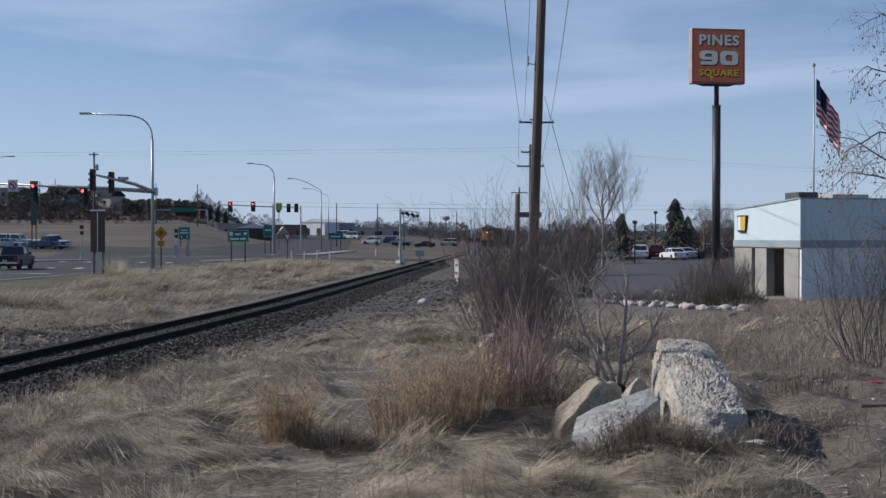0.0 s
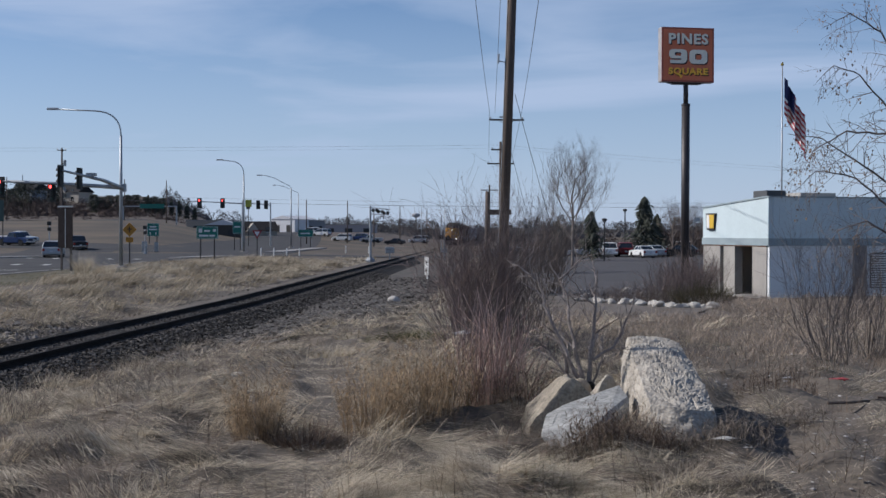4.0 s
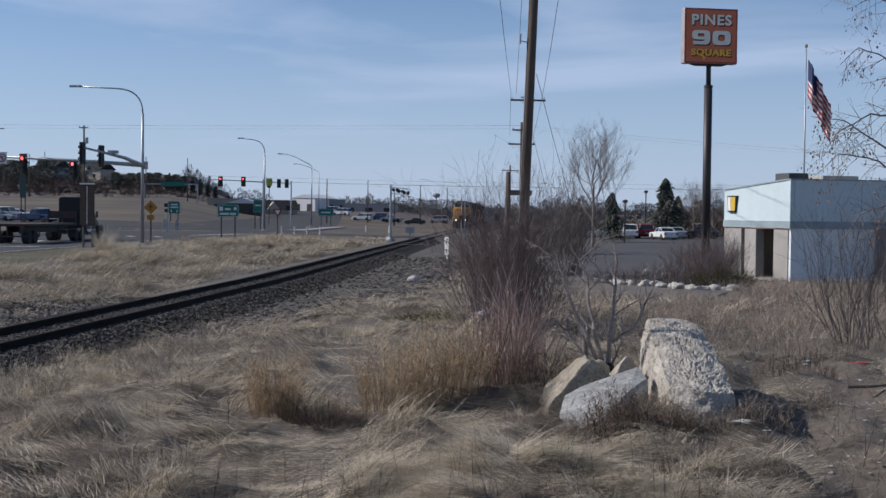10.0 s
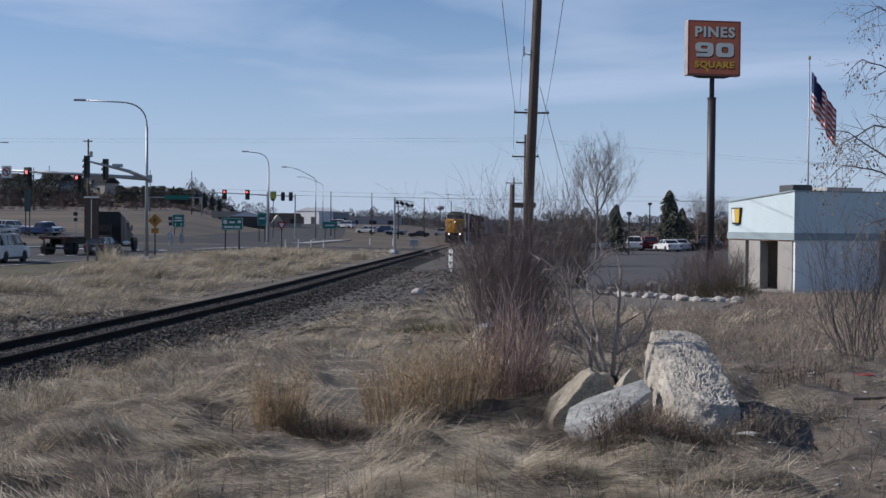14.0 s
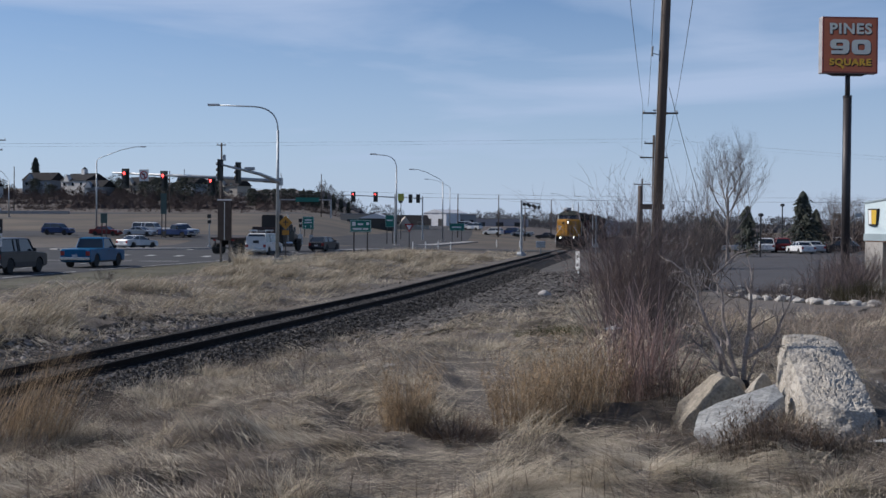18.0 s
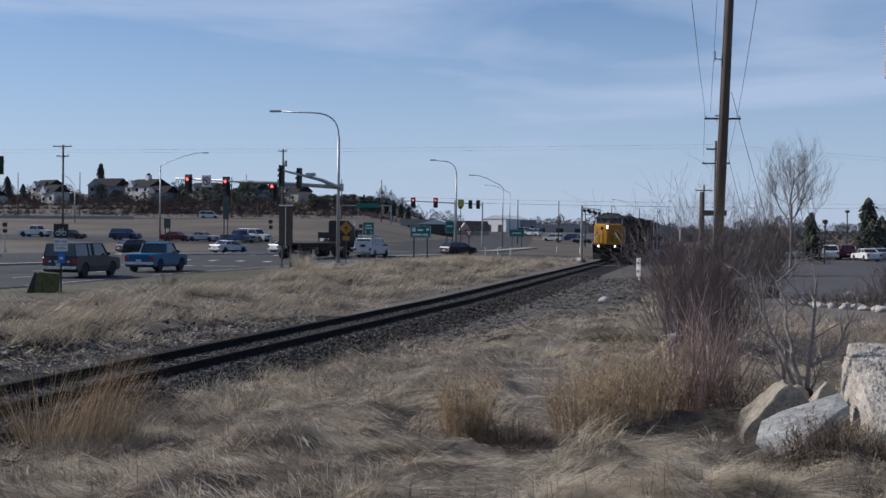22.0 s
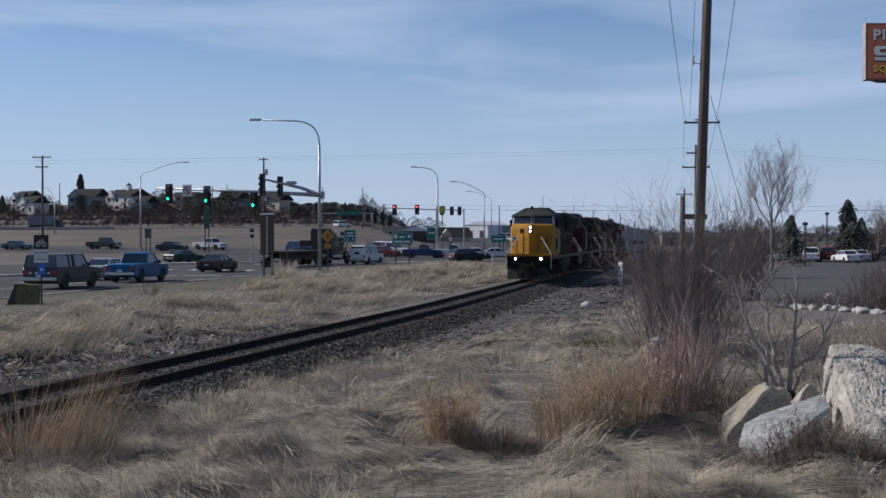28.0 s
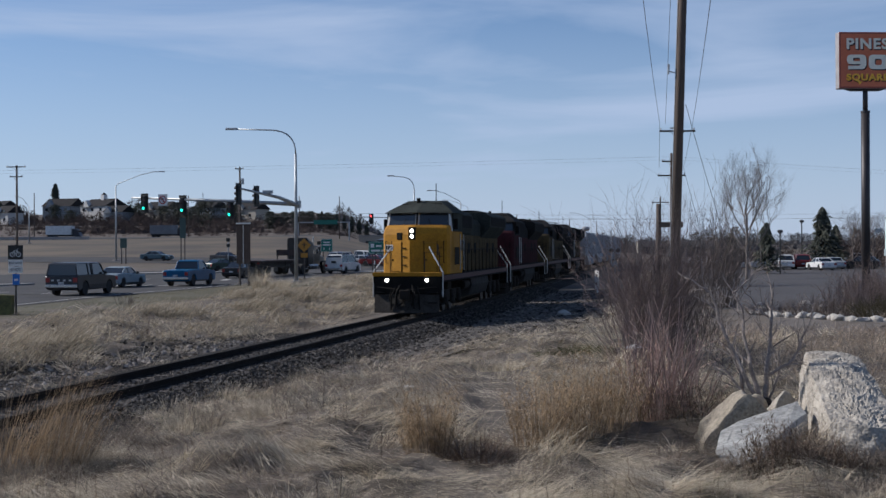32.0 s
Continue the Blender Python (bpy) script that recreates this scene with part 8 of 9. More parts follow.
weed_bush(-0.1, 24.0, 0.8, 0.6, 1.2, 130, "low tan dead weeds beside the path", 54, M_VERGE)
weed_bush(2.9, 17.8, 0.75, 0.4, 0.75, 260, "tangled dead weeds growing over the slab", 55, M_STALK)
weed_bush(2.35, 17.7, 0.55, 0.3, 0.5, 130, "tangled dead weeds along the foot of the slab", 64, M_STRAW3)
weed_bush(4.2, 18.0, 0.5, 0.3, 0.55, 110, "tangled dead weeds along the foot of the boulder", 65, M_STRAW3)
weed_bush(3.5, 18.2, 0.4, 0.3, 0.7, 120, "tangled dead weeds in front of the boulder", 56, M_STRAW3)
weed_bush(4.95, 18.6, 0.45, 0.5, 0.95, 45, "thin pale weed stems beside the boulder", 57, M_STRAW3)
weed_bush(2.0, 21.4, 0.7, 0.5, 0.8, 150, "dark tangled weeds under the shrub", 58, M_STALK)
weed_bush(6.9, 24.5, 0.9, 0.8, 0.6, 120, "dark low weeds on the bare soil", 59, M_STALK)
weed_bush(8.3, 27.5, 1.2, 0.8, 0.7, 130, "grey low weeds on the bare soil", 60, M_STRAW3)
weed_bush(6.2, 21.0, 0.6, 0.5, 0.35, 90, "low weeds on the bare soil", 61, M_STRAW3)
grass_clump(-8.15, 18.9, 0.6, 2.1, 520, M_STRAW2, "tall golden clump of dry grass with thin stems", 0.18, 5, 0.008, 0.45, 0.2)
grass_clump(-8.9, 18.6, 0.5, 1.8, 380, M_STRAW2, "tall golden clump of dry grass", 0.25, 6, 0.008, 0.5)
grass_clump(-7.5, 18.6, 0.55, 1.7, 160, M_STRAW, "long pale stems leaning out of the golden clump", 0.75, 62, 0.007, 0.4, 0.25)
grass_clump(-8.5, 18.0, 0.7, 0.75, 700, M_STRAW3, "brown skirt of broken grass under the golden clump", 0.5, 63, 0.008, 1.2)
grass_clump(-7.4, 18.0, 0.6, 0.6, 700, M_STRAW3, "grey fallen tuft of dry grass", 0.9, 7)
grass_clump(-21.2, 82, 0.45, 2.0, 420, M_STRAW, "tall pale bunch of grass by the road", 0.12, 8, 0.02)
grass_clump(-20.4, 84, 0.7, 1.2, 450, M_STRAW, "pale bunch of grass by the road", 0.3, 9, 0.02)
grass_clump(-17.0, 88, 0.9, 1.1, 600, M_STRAW, "pale bunch of grass on the verge", 0.4, 10, 0.02)
grass_clump(-2.1, 33, 0.5, 0.55, 500, M_STRAW, "pale tuft of grass by the ballast", 0.4, 12)
grass_clump(3.1, 18.45, 0.5, 0.55, 420, M_STRAW3, "dead grass growing over the slab", 0.6, 13)
grass_clump(3.25, 18.9, 0.3, 0.6, 260, M_STRAW3, "dead grass between the rocks", 0.5, 14)
grass_clump(4.6, 19.0, 0.4, 0.42, 450, M_STRAW3, "thin dead stems beside the boulder", 0.4, 15)
rnd = random.Random(9)
for k in range(24):
    y = rnd.uniform(18, 42)
    d = rnd.uniform(2.5, 4.4)
    x = track_x(y) + d
    grass_clump(x, y, rnd.uniform(0.25, 0.5), rnd.uniform(0.35, 0.6), 170, M_STRAW if k % 3 else M_STRAW3, "straggling tuft of grass at the ballast edge", 0.5, 100 + k)
for k in range(34):
    y = rnd.uniform(14.5, 30)
    x = track_x(y) + rnd.uniform(1.9, 3.4)
    grass_clump(x, y, rnd.uniform(0.3, 0.55), rnd.uniform(0.5, 0.85), 210, M_STRAW if k % 3 else M_STRAW3, "fluffy pale tuft of grass on the ballast shoulder", 0.45, 140 + k, 0.008, 1.1)


grass_clump(-0.2, 36.5, 1.25, 0.5, 2000, M_GREENISH, "low green grassy hump beside the shrub", 0.6, 16, 0.016)


def litter():
    rnd = random.Random(14)
    kinds = [blob(1, 1, 0.6, s) for s in range(40, 48)]
    g = Geo()
    for _ in range(1900):
        y = rnd.uniform(14, 42)
        x = rnd.uniform(4.0 + 0.08 * (y - 15), 6.0 + 0.28 * y)
        s = rnd.choice((0.012, 0.018, 0.025, 0.04)) * rnd.uniform(0.7, 1.4)
        v, f = rnd.choice(kinds)
        g.add([(x + s * a, y + s * b, ground_z(x, y) + s * (c * 0.7 + 0.3)) for a, b, c in v], f)
    me = bpy.data.meshes.new("gravel_bits")
    me.from_pydata(g.v, [], g.f)
    me.materials.append(mat("gravel_pale", (0.42, 0.40, 0.37), 0.9, 0, (0.2, 0.19, 0.18), 3, 30, island=0.5))
    tagged(new("gravel_bits", me), "scattered pale gravel and grit on bare soil", "gravel", kind="stuff")
    for x, y, w, col, lab in ((8.75, 26.2, 0.5, (0.30, 0.04, 0.045), "crumpled red plastic scrap on the soil"), (7.95, 27.0, 0.14, (0.75, 0.75, 0.74), "white paper scrap on the soil"), (6.6, 17.2, 0.2, (0.6, 0.6, 0.58), "pale scrap lying in the grass"), (1.15, 31.5, 0.25, (0.75, 0.75, 0.74), "white plastic bag caught in the shrub"), (4.4, 18.0, 0.22, (0.62, 0.62, 0.6), "pale scrap lying in the grass")):
        v, f = blob(w, w * 0.5, w * 0.22, int(x * 10), 0.4)
        tagged(part("litter", Geo().add(v, f, at_ground(x, y, 0, 0.04 if w != 0.25 else 0.75)), mat("litter_%d" % int(x * 100), col, 0.6)), lab, "litter")
    for x, y, L, a in ((8.0, 22.5, 1.6, 15), (8.6, 22.0, 1.3, 35), (9.3, 24.0, 1.0, -20)):
        tagged(part("fallen_branch", Geo().tube([tuple(at_ground(x, y, a, 0.05) @ Vector((u, 0.08 * math.sin(3 * u), 0.02))) for u in (-L / 2, -L / 5, L / 5, L / 2)], [0.03, 0.028, 0.02, 0.008], 6), M_POLEWOOD), "dark fallen branch on the soil", "branch")


litter()


# ---- bare shrubs and trees ----
def grow(g, rnd, p, d, L, r, depth, spread=0.5, up=0.15, kids=3, sides=4, shrink=0.68, wild=0.13):
    """A branch and its side branches, into g."""
    n = 4 if depth > 1 else 3
    pts, rr = [tuple(p)], [r]
    for k in range(n):
        d = (d + Vector((rnd.gauss(0, wild), rnd.gauss(0, wild), rnd.gauss(0, 0.08) + up * 0.3))).normalized()
        p = p + d * (L / n)
        pts.append(tuple(p))
        rr.append(r * (1 - 0.6 * (k + 1) / n))
    g.tube(pts, rr, sides if depth > 1 else 3, caps=False)
    if depth <= 0:
        return
    for k in range(kids + (1 if depth > 2 else 0)):
        f = 0.3 + 0.7 * (k + rnd.random() * 0.7) / (kids + 0.5)
        i = min(n - 1, int(f * n))
        q = Vector(pts[i]).lerp(Vector(pts[i + 1]), min(1, f * n - i))
        a = rnd.uniform(0, 6.283)
        side = d.cross(Vector((math.cos(a), math.sin(a), 0.3))).normalized()
        nd = (d * (1 - spread) + side * spread + Vector((0, 0, up))).normalized()
        grow(g, rnd, q, nd, L * shrink * rnd.uniform(0.75, 1.15), max(0.003, rr[i] * 0.62), depth - 1, spread, up, kids, sides, shrink, wild)


M_BARK = mat("bark_grey", (0.20, 0.17, 0.155), 0.9, 0, (0.07, 0.058, 0.053), 3, 30, 0.4)
M_BARK_RED = mat("twig_reddish", (0.56, 0.41, 0.34), 0.85, 0, (0.30, 0.21, 0.175), 3, 30, island=0.55)
M_TWIG = mat("twig_purple_grey", (0.22, 0.178, 0.15), 0.9, 0, (0.115, 0.09, 0.076), 3, 30, island=0.3)
M_BIRCH = mat("bark_pale", (0.28, 0.24, 0.21), 0.85, 0, (0.15, 0.125, 0.11), 3, 30)


def shrub(x, y, rx, ry, h, stems, material, label, seed, spread=0.25, twigs=3, r=0.008, lean=0.0, name="shrub"):
    rnd = random.Random(seed)
    o = thing(name, label, "shrub", at_ground(x, y))
    g = Geo()
    for _ in range(stems):
        a, q = rnd.uniform(0, 6.283), math.sqrt(rnd.random())
        px, py = rx * q * math.cos(a), ry * q * math.sin(a)
        d = Vector((math.cos(a) * q * spread + lean + rnd.gauss(0, 0.09), math.sin(a) * q * spread + rnd.gauss(0, 0.09), 1)).normalized()
        L = h * rnd.uniform(0.5, 1.08) * (1 - 0.22 * q)
        p = Vector((px, py, ground_z(x + px, y + py) - ground_z(x, y) - 0.05))
        grow(g, rnd, p, d, L, r * rnd.uniform(0.7, 1.4), 2, 0.42, 0.10, twigs - 1, 3, 0.45, 0.17)
    part("stem_thicket", g, material, o, "dense bare stems", kind="stuff")
    return o


M_TWIG_DARK = mat("twig_dark_red", (0.24, 0.18, 0.16), 0.9, 0, (0.12, 0.09, 0.082), 3, 30, island=0.45)
shrub(1.25, 21.9, 0.42, 0.35, 2.45, 90, M_BARK_RED, "dense reddish-brown bare shrub with upright stems", 1, 0.26, 2, 0.010)
shrub(1.65, 22.6, 0.35, 0.35, 2.1, 40, M_BARK_RED, "reddish-brown bare shrub with upright stems", 25, 0.24, 2, 0.009)
shrub(0.95, 26.5, 0.3, 0.4, 2.3, 20, M_TWIG_DARK, "dark bare shrub with fine twigs", 2, 0.22, 3, 0.008)
shrub(1.35, 33, 0.55, 0.8, 3.9, 70, M_TWIG_DARK, "large dark purple-brown bare thicket beside the railway", 3, 0.20, 5, 0.008)
shrub(1.85, 34, 0.7, 0.8, 4.4, 82, M_TWIG_DARK, "tall dark bare thicket at the edge of the railway", 24, 0.16, 5, 0.009)
shrub(2.35, 35.5, 0.7, 0.8, 4.5, 70, M_TWIG, "tall purple-grey bare thicket beside the railway", 4, 0.18, 5, 0.009)
shrub(3.1, 37, 0.6, 0.8, 2.9, 45, M_TWIG, "bare grey thicket under the utility pole", 5, 0.25, 4, 0.010)
shrub(6.6, 66, 1.0, 1.0, 4.4, 70, M_TWIG, "bare bushes beyond the utility pole", 6, 0.22, 4, 0.016)
shrub(9.6, 100, 2.0, 1.4, 4.2, 110, M_TWIG, "bare bushes at the edge of the lot", 8, 0.3, 4, 0.02)
shrub(12.0, 58.5, 1.3, 0.8, 2.1, 120, M_TWIG_DARK, "dark bare bush by the sign pole", 26, 0.4, 4, 0.011)
shrub(13.5, 61, 1.0, 0.8, 2.5, 110, M_TWIG_DARK, "dark bare bush beside the building", 27, 0.35, 4, 0.011)
shrub(10.4, 57.5, 1.5, 0.9, 1.1, 200, M_TWIG, "low dark shrub in the planting bed", 9, 0.7, 4, 0.010)
shrub(12.6, 55.5, 1.1, 0.8, 1.15, 220, mat("twig_olive", (0.12, 0.10, 0.05), 0.9, 0, (0.06, 0.05, 0.03), 3, 30, island=0.4), "low olive-brown shrub in the planting bed", 10, 0.7, 4, 0.011)
shrub(14.4, 66, 1.4, 1.0, 2.6, 130, M_TWIG, "bare bushes by the sign pole", 11, 0.4, 4, 0.013)
shrub(8.3, 59, 1.0, 0.8, 0.8, 120, M_TWIG, "low dark shrub in the planting bed", 12, 0.8, 4, 0.010)
shrub(-14.5, 41, 0.25, 0.25, 0.75, 24, M_TWIG, "dark dead weed stalks by the ballast", 13, 0.5, 3, 0.008)
shrub(-22.2, 60, 0.4, 0.3, 0.8, 30, M_TWIG, "dark dead weed stalks on the verge", 14, 0.5, 3, 0.008)
for k, (x, y) in enumerate(((-6.9, 23.0), (-5.9, 25.6), (-5.0, 24.4), (-8.2, 20.8), (-4.4, 29.5))):
    shrub(x, y, 0.3, 0.25, 0.85, 16, M_TWIG, "thin dead weed stems by the ballast", 40 + k, 0.9, 3, 0.005)


def limb(g, rnd, pts, r0, r1, twigs, length, depth=1, droop=0.0, spread=0.55):
    """A branch along given points that tapers and carries side twigs."""
    pts = [Vector(p) for p in pts]
    fine, n = [], 4
    for i in range(len(pts) - 1):
        a, b = pts[i], pts[i + 1]
        for k in range(n):
            fine.append(a.lerp(b, k / n) + Vector([rnd.gauss(0, 0.012) for _ in range(3)]) * (1 if i or k else 0))
    fine.append(pts[-1])
    m = len(fine) - 1
    rr = [r0 + (r1 - r0) * k / m for k in range(m + 1)]
    g.tube([tuple(p) for p in fine], rr, 6, caps=False)
    for k in range(twigs):
        f = 0.25 + 0.75 * (k + rnd.random()) / twigs
        i = min(m - 1, int(f * m))
        d = (fine[i + 1] - fine[i]).normalized()
        a = rnd.uniform(0, 6.283)
        side = d.cross(Vector((math.cos(a), math.sin(a), 0.3))).normalized()
        nd = (d * (1 - spread) + side * spread + Vector((0, 0, 0.12 - droop))).normalized()
        grow(g, rnd, fine[i], nd, length * rnd.uniform(0.5, 1.1), max(0.004, rr[i] * 0.5), depth, 0.5, 0.08 - droop, 3, 4, 0.55, 0.12)


def sapling():
    o = thing("sapling", "bare grey sapling with several stems behind the rocks", "tree", at_ground(2.93, 21.4))
    rnd = random.Random(12)
    stems = (("trunk", [(0.0, 0, 0.35), (0.04, 0, 1.1), (0.10, 0.05, 1.8), (0.15, 0.1, 2.35)], 0.055),
             ("stem", [(-0.04, 0, 0.35), (-0.22, 0, 0.95), (-0.31, 0.05, 1.45), (-0.37, 0.1, 1.95), (-0.66, 0.2, 2.5)], 0.050),
             ("stem", [(-0.07, 0, 0.35), (-0.38, -0.1, 0.95), (-0.72, -0.15, 1.65), (-0.86, -0.1, 2.2), (-1.3, 0, 2.5)], 0.046),
             ("stem", [(0.05, 0, 0.4), (0.22, 0.1, 0.85), (0.24, 0.15, 1.25)], 0.026),
             ("stem", [(0.05, 0, 0.85), (0.44, -0.05, 1.12), (0.64, -0.1, 1.6), (0.78, -0.1, 2.05)], 0.036),
             ("stem", [(-0.05, 0, 0.4), (-0.44, 0.1, 0.65), (-0.66, 0.2, 1.0), (-1.05, 0.2, 1.35)], 0.030),
             ("stem", [(-0.36, 0.2, 0.2), (-0.36, 0.2, 0.85), (-0.5, 0.25, 1.2), (-0.62, 0.3, 1.6), (-0.75, 0.3, 2.2)], 0.046),
             ("stem", [(0.1, 0.05, 1.75), (-0.1, 0.1, 1.95), (-0.35, 0.1, 2.3)], 0.020),
             ("stem", [(-0.5, 0.1, 2.2), (-0.25, 0.1, 2.45), (0.0, 0.1, 2.65)], 0.020))
    for name, pts, r in stems:
        g = Geo()
        limb(g, rnd, pts, r * 0.88, 0.009, 10, 0.55, 1)
        part(name, g, M_SAPLING, o)
    part("root_flare", Geo().lathe([(0.14, -0.15), (0.11, 0.15), (0.10, 0.45), (0.05, 0.5)], 8), M_BARK_BLACK, o, "dark stump at the base")


M_SAPLING = mat("bark_sapling", (0.36, 0.31, 0.28), 0.9, 0, (0.11, 0.093, 0.084), 3, 30, 0.4)
M_BARK_BLACK = mat("bark_black", (0.035, 0.03, 0.028), 0.9, 0, (0.018, 0.016, 0.015), 4, 30, 0.5)
sapling()


def bare_tree(x, y, h, r, label, seed, material, depth=4, spread=0.42, up=0.2, kids=3, leaves=0, lean=(0, 0), crown_from=0.25):
    rnd = random.Random(seed)
    o = thing("tree", label, "tree", at_ground(x, y), "bare trees")
    g = Geo()
    top = Vector((lean[0], lean[1], h * 0.55))
    pts = [(0, 0, -0.3), tuple(top * 0.35), tuple(top * 0.7), tuple(top)]
    g.tube(pts, [r, r * 0.85, r * 0.7, r * 0.5], 8, caps=False)
    part("trunk", g, material, o, smooth=True)
    cg = Geo()
    for k in range(9):
        f = crown_from + (1 - crown_from) * k / 8
        p = top * f
        a = k * 2.4 + rnd.uniform(-0.4, 0.4)
        d = Vector((math.cos(a) * 0.75, math.sin(a) * 0.75, 0.75 + 0.5 * f)).normalized()
        grow(cg, rnd, p, d, h * 0.38 * (1.15 - 0.35 * f), r * 0.38, depth - 1, spread, up, kids, 4, 0.66)
    part("crown", cg, material, o, "bare branching crown", kind="stuff")
    if leaves:
        lg = Geo()
        vs = [v for v in cg.v]
        for _ in range(leaves):
            p = Vector(rnd.choice(vs))
            for _ in range(3):
                q = p + Vector((rnd.gauss(0, 0.05), rnd.gauss(0, 0.05), -abs(rnd.gauss(0, 0.06))))
                s = rnd.uniform(0.014, 0.03)
                u, w = Vector((rnd.gauss(0, 1), rnd.gauss(0, 1), rnd.gauss(0, 0.4))).normalized() * s, Vector((0, 0, -s * 1.4))
                lg.add([q, q + u * 0.6 + w * 0.5, q + w * 1.2, q - u * 0.6 + w * 0.5], [(0, 1, 2, 3)])
        part("leaves", lg, mat("leaf_dead", (0.26, 0.18, 0.11), 0.9, 0, (0.15, 0.1, 0.065), 3, 30, island=0.3), o, "a few dead brown leaves", kind="stuff")
    return o


bare_tree(14.6, 118, 10.6, 0.17, "tall bare tree with a rounded pale crown", 31, M_BIRCH, 5, 0.4, 0.22, 4, crown_from=0.35)
bare_tree(33.6, 166, 7.4, 0.13, "broad bare brown tree behind the parked cars", 37, M_TWIG, 5, 0.5, 0.12, 4)
bare_tree(37.0, 170, 7.0, 0.12, "broad bare brown tree behind the parked cars", 38, M_TWIG, 5, 0.5, 0.12, 4)
bare_tree(11.6, 104, 5.5, 0.1, "bare grey tree at the edge of the lot", 32, M_BIRCH, 4)
bare_tree(10.2, 100, 6.0, 0.1, "bare grey tree at the edge of the lot", 33, M_TWIG, 4)
shrub(9.9, 30.0, 0.5, 0.5, 3.7, 34, M_BARK, "tall bare grey bush with fine tangled twigs", 35, 0.45, 5, 0.010)
shrub(11.4, 32.0, 0.6, 0.5, 3.9, 34, M_BARK, "tall bare grey bush with fine tangled twigs", 38, 0.4, 5, 0.010)


def birch():
    """A birch whose arching limbs hang down at their ends."""
    o = thing("birch", "drooping bare birch holding a few dead leaves", "tree", at_ground(10.6, 26.0))
    rnd = random.Random(34)
    part("trunk", Geo().tube([(0, 0, -0.3), (0.05, 0, 2.2), (-0.05, 0, 4.6), (0.1, 0, 7.5)], [0.11, 0.095, 0.07, 0.03], 10), M_BIRCH, o, smooth=True)
    tips = Geo()
    arcs = ([(-0.03, 0, 3.4), (-0.5, -0.1, 4.6), (-1.0, -0.2, 5.6), (-1.6, -0.25, 6.25), (-2.15, -0.3, 6.45), (-2.5, -0.3, 6.1)],
            [(-0.05, 0, 3.9), (-0.9, 0.1, 5.1), (-1.7, 0.2, 5.15), (-2.4, 0.2, 4.75), (-2.55, 0.2, 4.3)],
            [(-0.0, 0, 2.9), (-0.9, -0.2, 4.0), (-1.7, -0.3, 4.55), (-2.4, -0.4, 4.95), (-3.1, -0.4, 5.05)],
            [(-0.0, 0, 2.6), (-0.8, 0.2, 3.6), (-1.5, 0.3, 4.2), (-2.3, 0.3, 4.35), (-2.8, 0.3, 3.9)],
            [(0.0, 0, 4.9), (-0.5, 0.2, 6.2), (-1.0, 0.2, 7.2), (-1.6, 0.3, 7.6), (-2.2, 0.3, 7.3)],
            [(0.0, 0, 5.2), (0.7, 0.2, 6.4), (1.4, 0.3, 6.9), (2.0, 0.3, 6.4)],
            [(0.0, 0, 3.3), (0.8, -0.2, 4.4), (1.5, -0.3, 4.9), (2.1, -0.3, 4.4)],
            [(0.0, 0, 2.2), (-0.7, -0.1, 2.9), (-1.4, -0.2, 3.3), (-2.0, -0.2, 3.1), (-2.3, -0.2, 2.6)])
    for pts in arcs:
        g = Geo()
        limb(g, rnd, pts, 0.030, 0.005, 24, 0.8, 1, 0.2, 0.6)
        part("limb", g, M_BARK, o)
        tips.v += g.v[len(g.v) // 3:]
    lg = Geo()
    for _ in range(240):
        p = Vector(rnd.choice(tips.v))
        for _ in range(3):
            q = p + Vector((rnd.gauss(0, 0.05), rnd.gauss(0, 0.05), -abs(rnd.gauss(0, 0.07))))
            w = rnd.uniform(0.02, 0.042)
            u, d = Vector((rnd.gauss(0, 1), rnd.gauss(0, 1), rnd.gauss(0, 0.4))).normalized() * w, Vector((0, 0, -w * 1.4))
            lg.add([q, q + u * 0.6 + d * 0.5, q + d * 1.2, q - u * 0.6 + d * 0.5], [(0, 1, 2, 3)])
    part("leaves", lg, mat("leaf_dead", (0.26, 0.18, 0.11), 0.9, 0, (0.15, 0.1, 0.065), 3, 30, island=0.3), o, "a few dead brown leaves", kind="stuff")


birch()

# ---- distance ----
M_NEEDLE = mat("conifer_needles", (0.09, 0.095, 0.075), 0.95, 0, (0.05, 0.053, 0.043), 0.8, 8, island=0.3, spec=0.05)


def conifer(x, y, h, w, label, seed, round_=False):
    rnd = random.Random(seed)
    o = thing("conifer", label, "tree", at_ground(x, y), "conifers")
    part("trunk", Geo().tube([(0, 0, -0.3), (0, 0, h * 0.9)], [0.03 * h ** 0.8, 0.02], 6), M_BARK, o)
    g = Geo()
    for _ in range(1700):
        f = rnd.random() ** 0.8
        z = h * (0.06 + 0.94 * f)
        rad = w * ((1 - f) ** 0.75 if not round_ else math.sqrt(max(0.02, 1 - (1.6 * f - 0.75) ** 2))) * rnd.uniform(0.3, 1.05)
        a = rnd.uniform(0, 6.283)
        rad *= 0.75 + 0.9 * noise.noise((math.cos(a) * 1.6 + seed, math.sin(a) * 1.6, f * 7.0))
        c = Vector((rad * math.cos(a), rad * math.sin(a), z - 0.12 * rad))
        s = h * rnd.uniform(0.018, 0.042)
        out = Vector((math.cos(a), math.sin(a), -0.35)) * s * 1.5
        side = Vector((-math.sin(a), math.cos(a), 0)) * s * 0.7
        g.add([c - side, c + out, c + side, c + Vector((0, 0, s * 0.8))], [(0, 1, 2), (0, 1, 3), (1, 2, 3)])
    part("crown", g, M_NEEDLE, o, "dark needle clumps", kind="stuff")


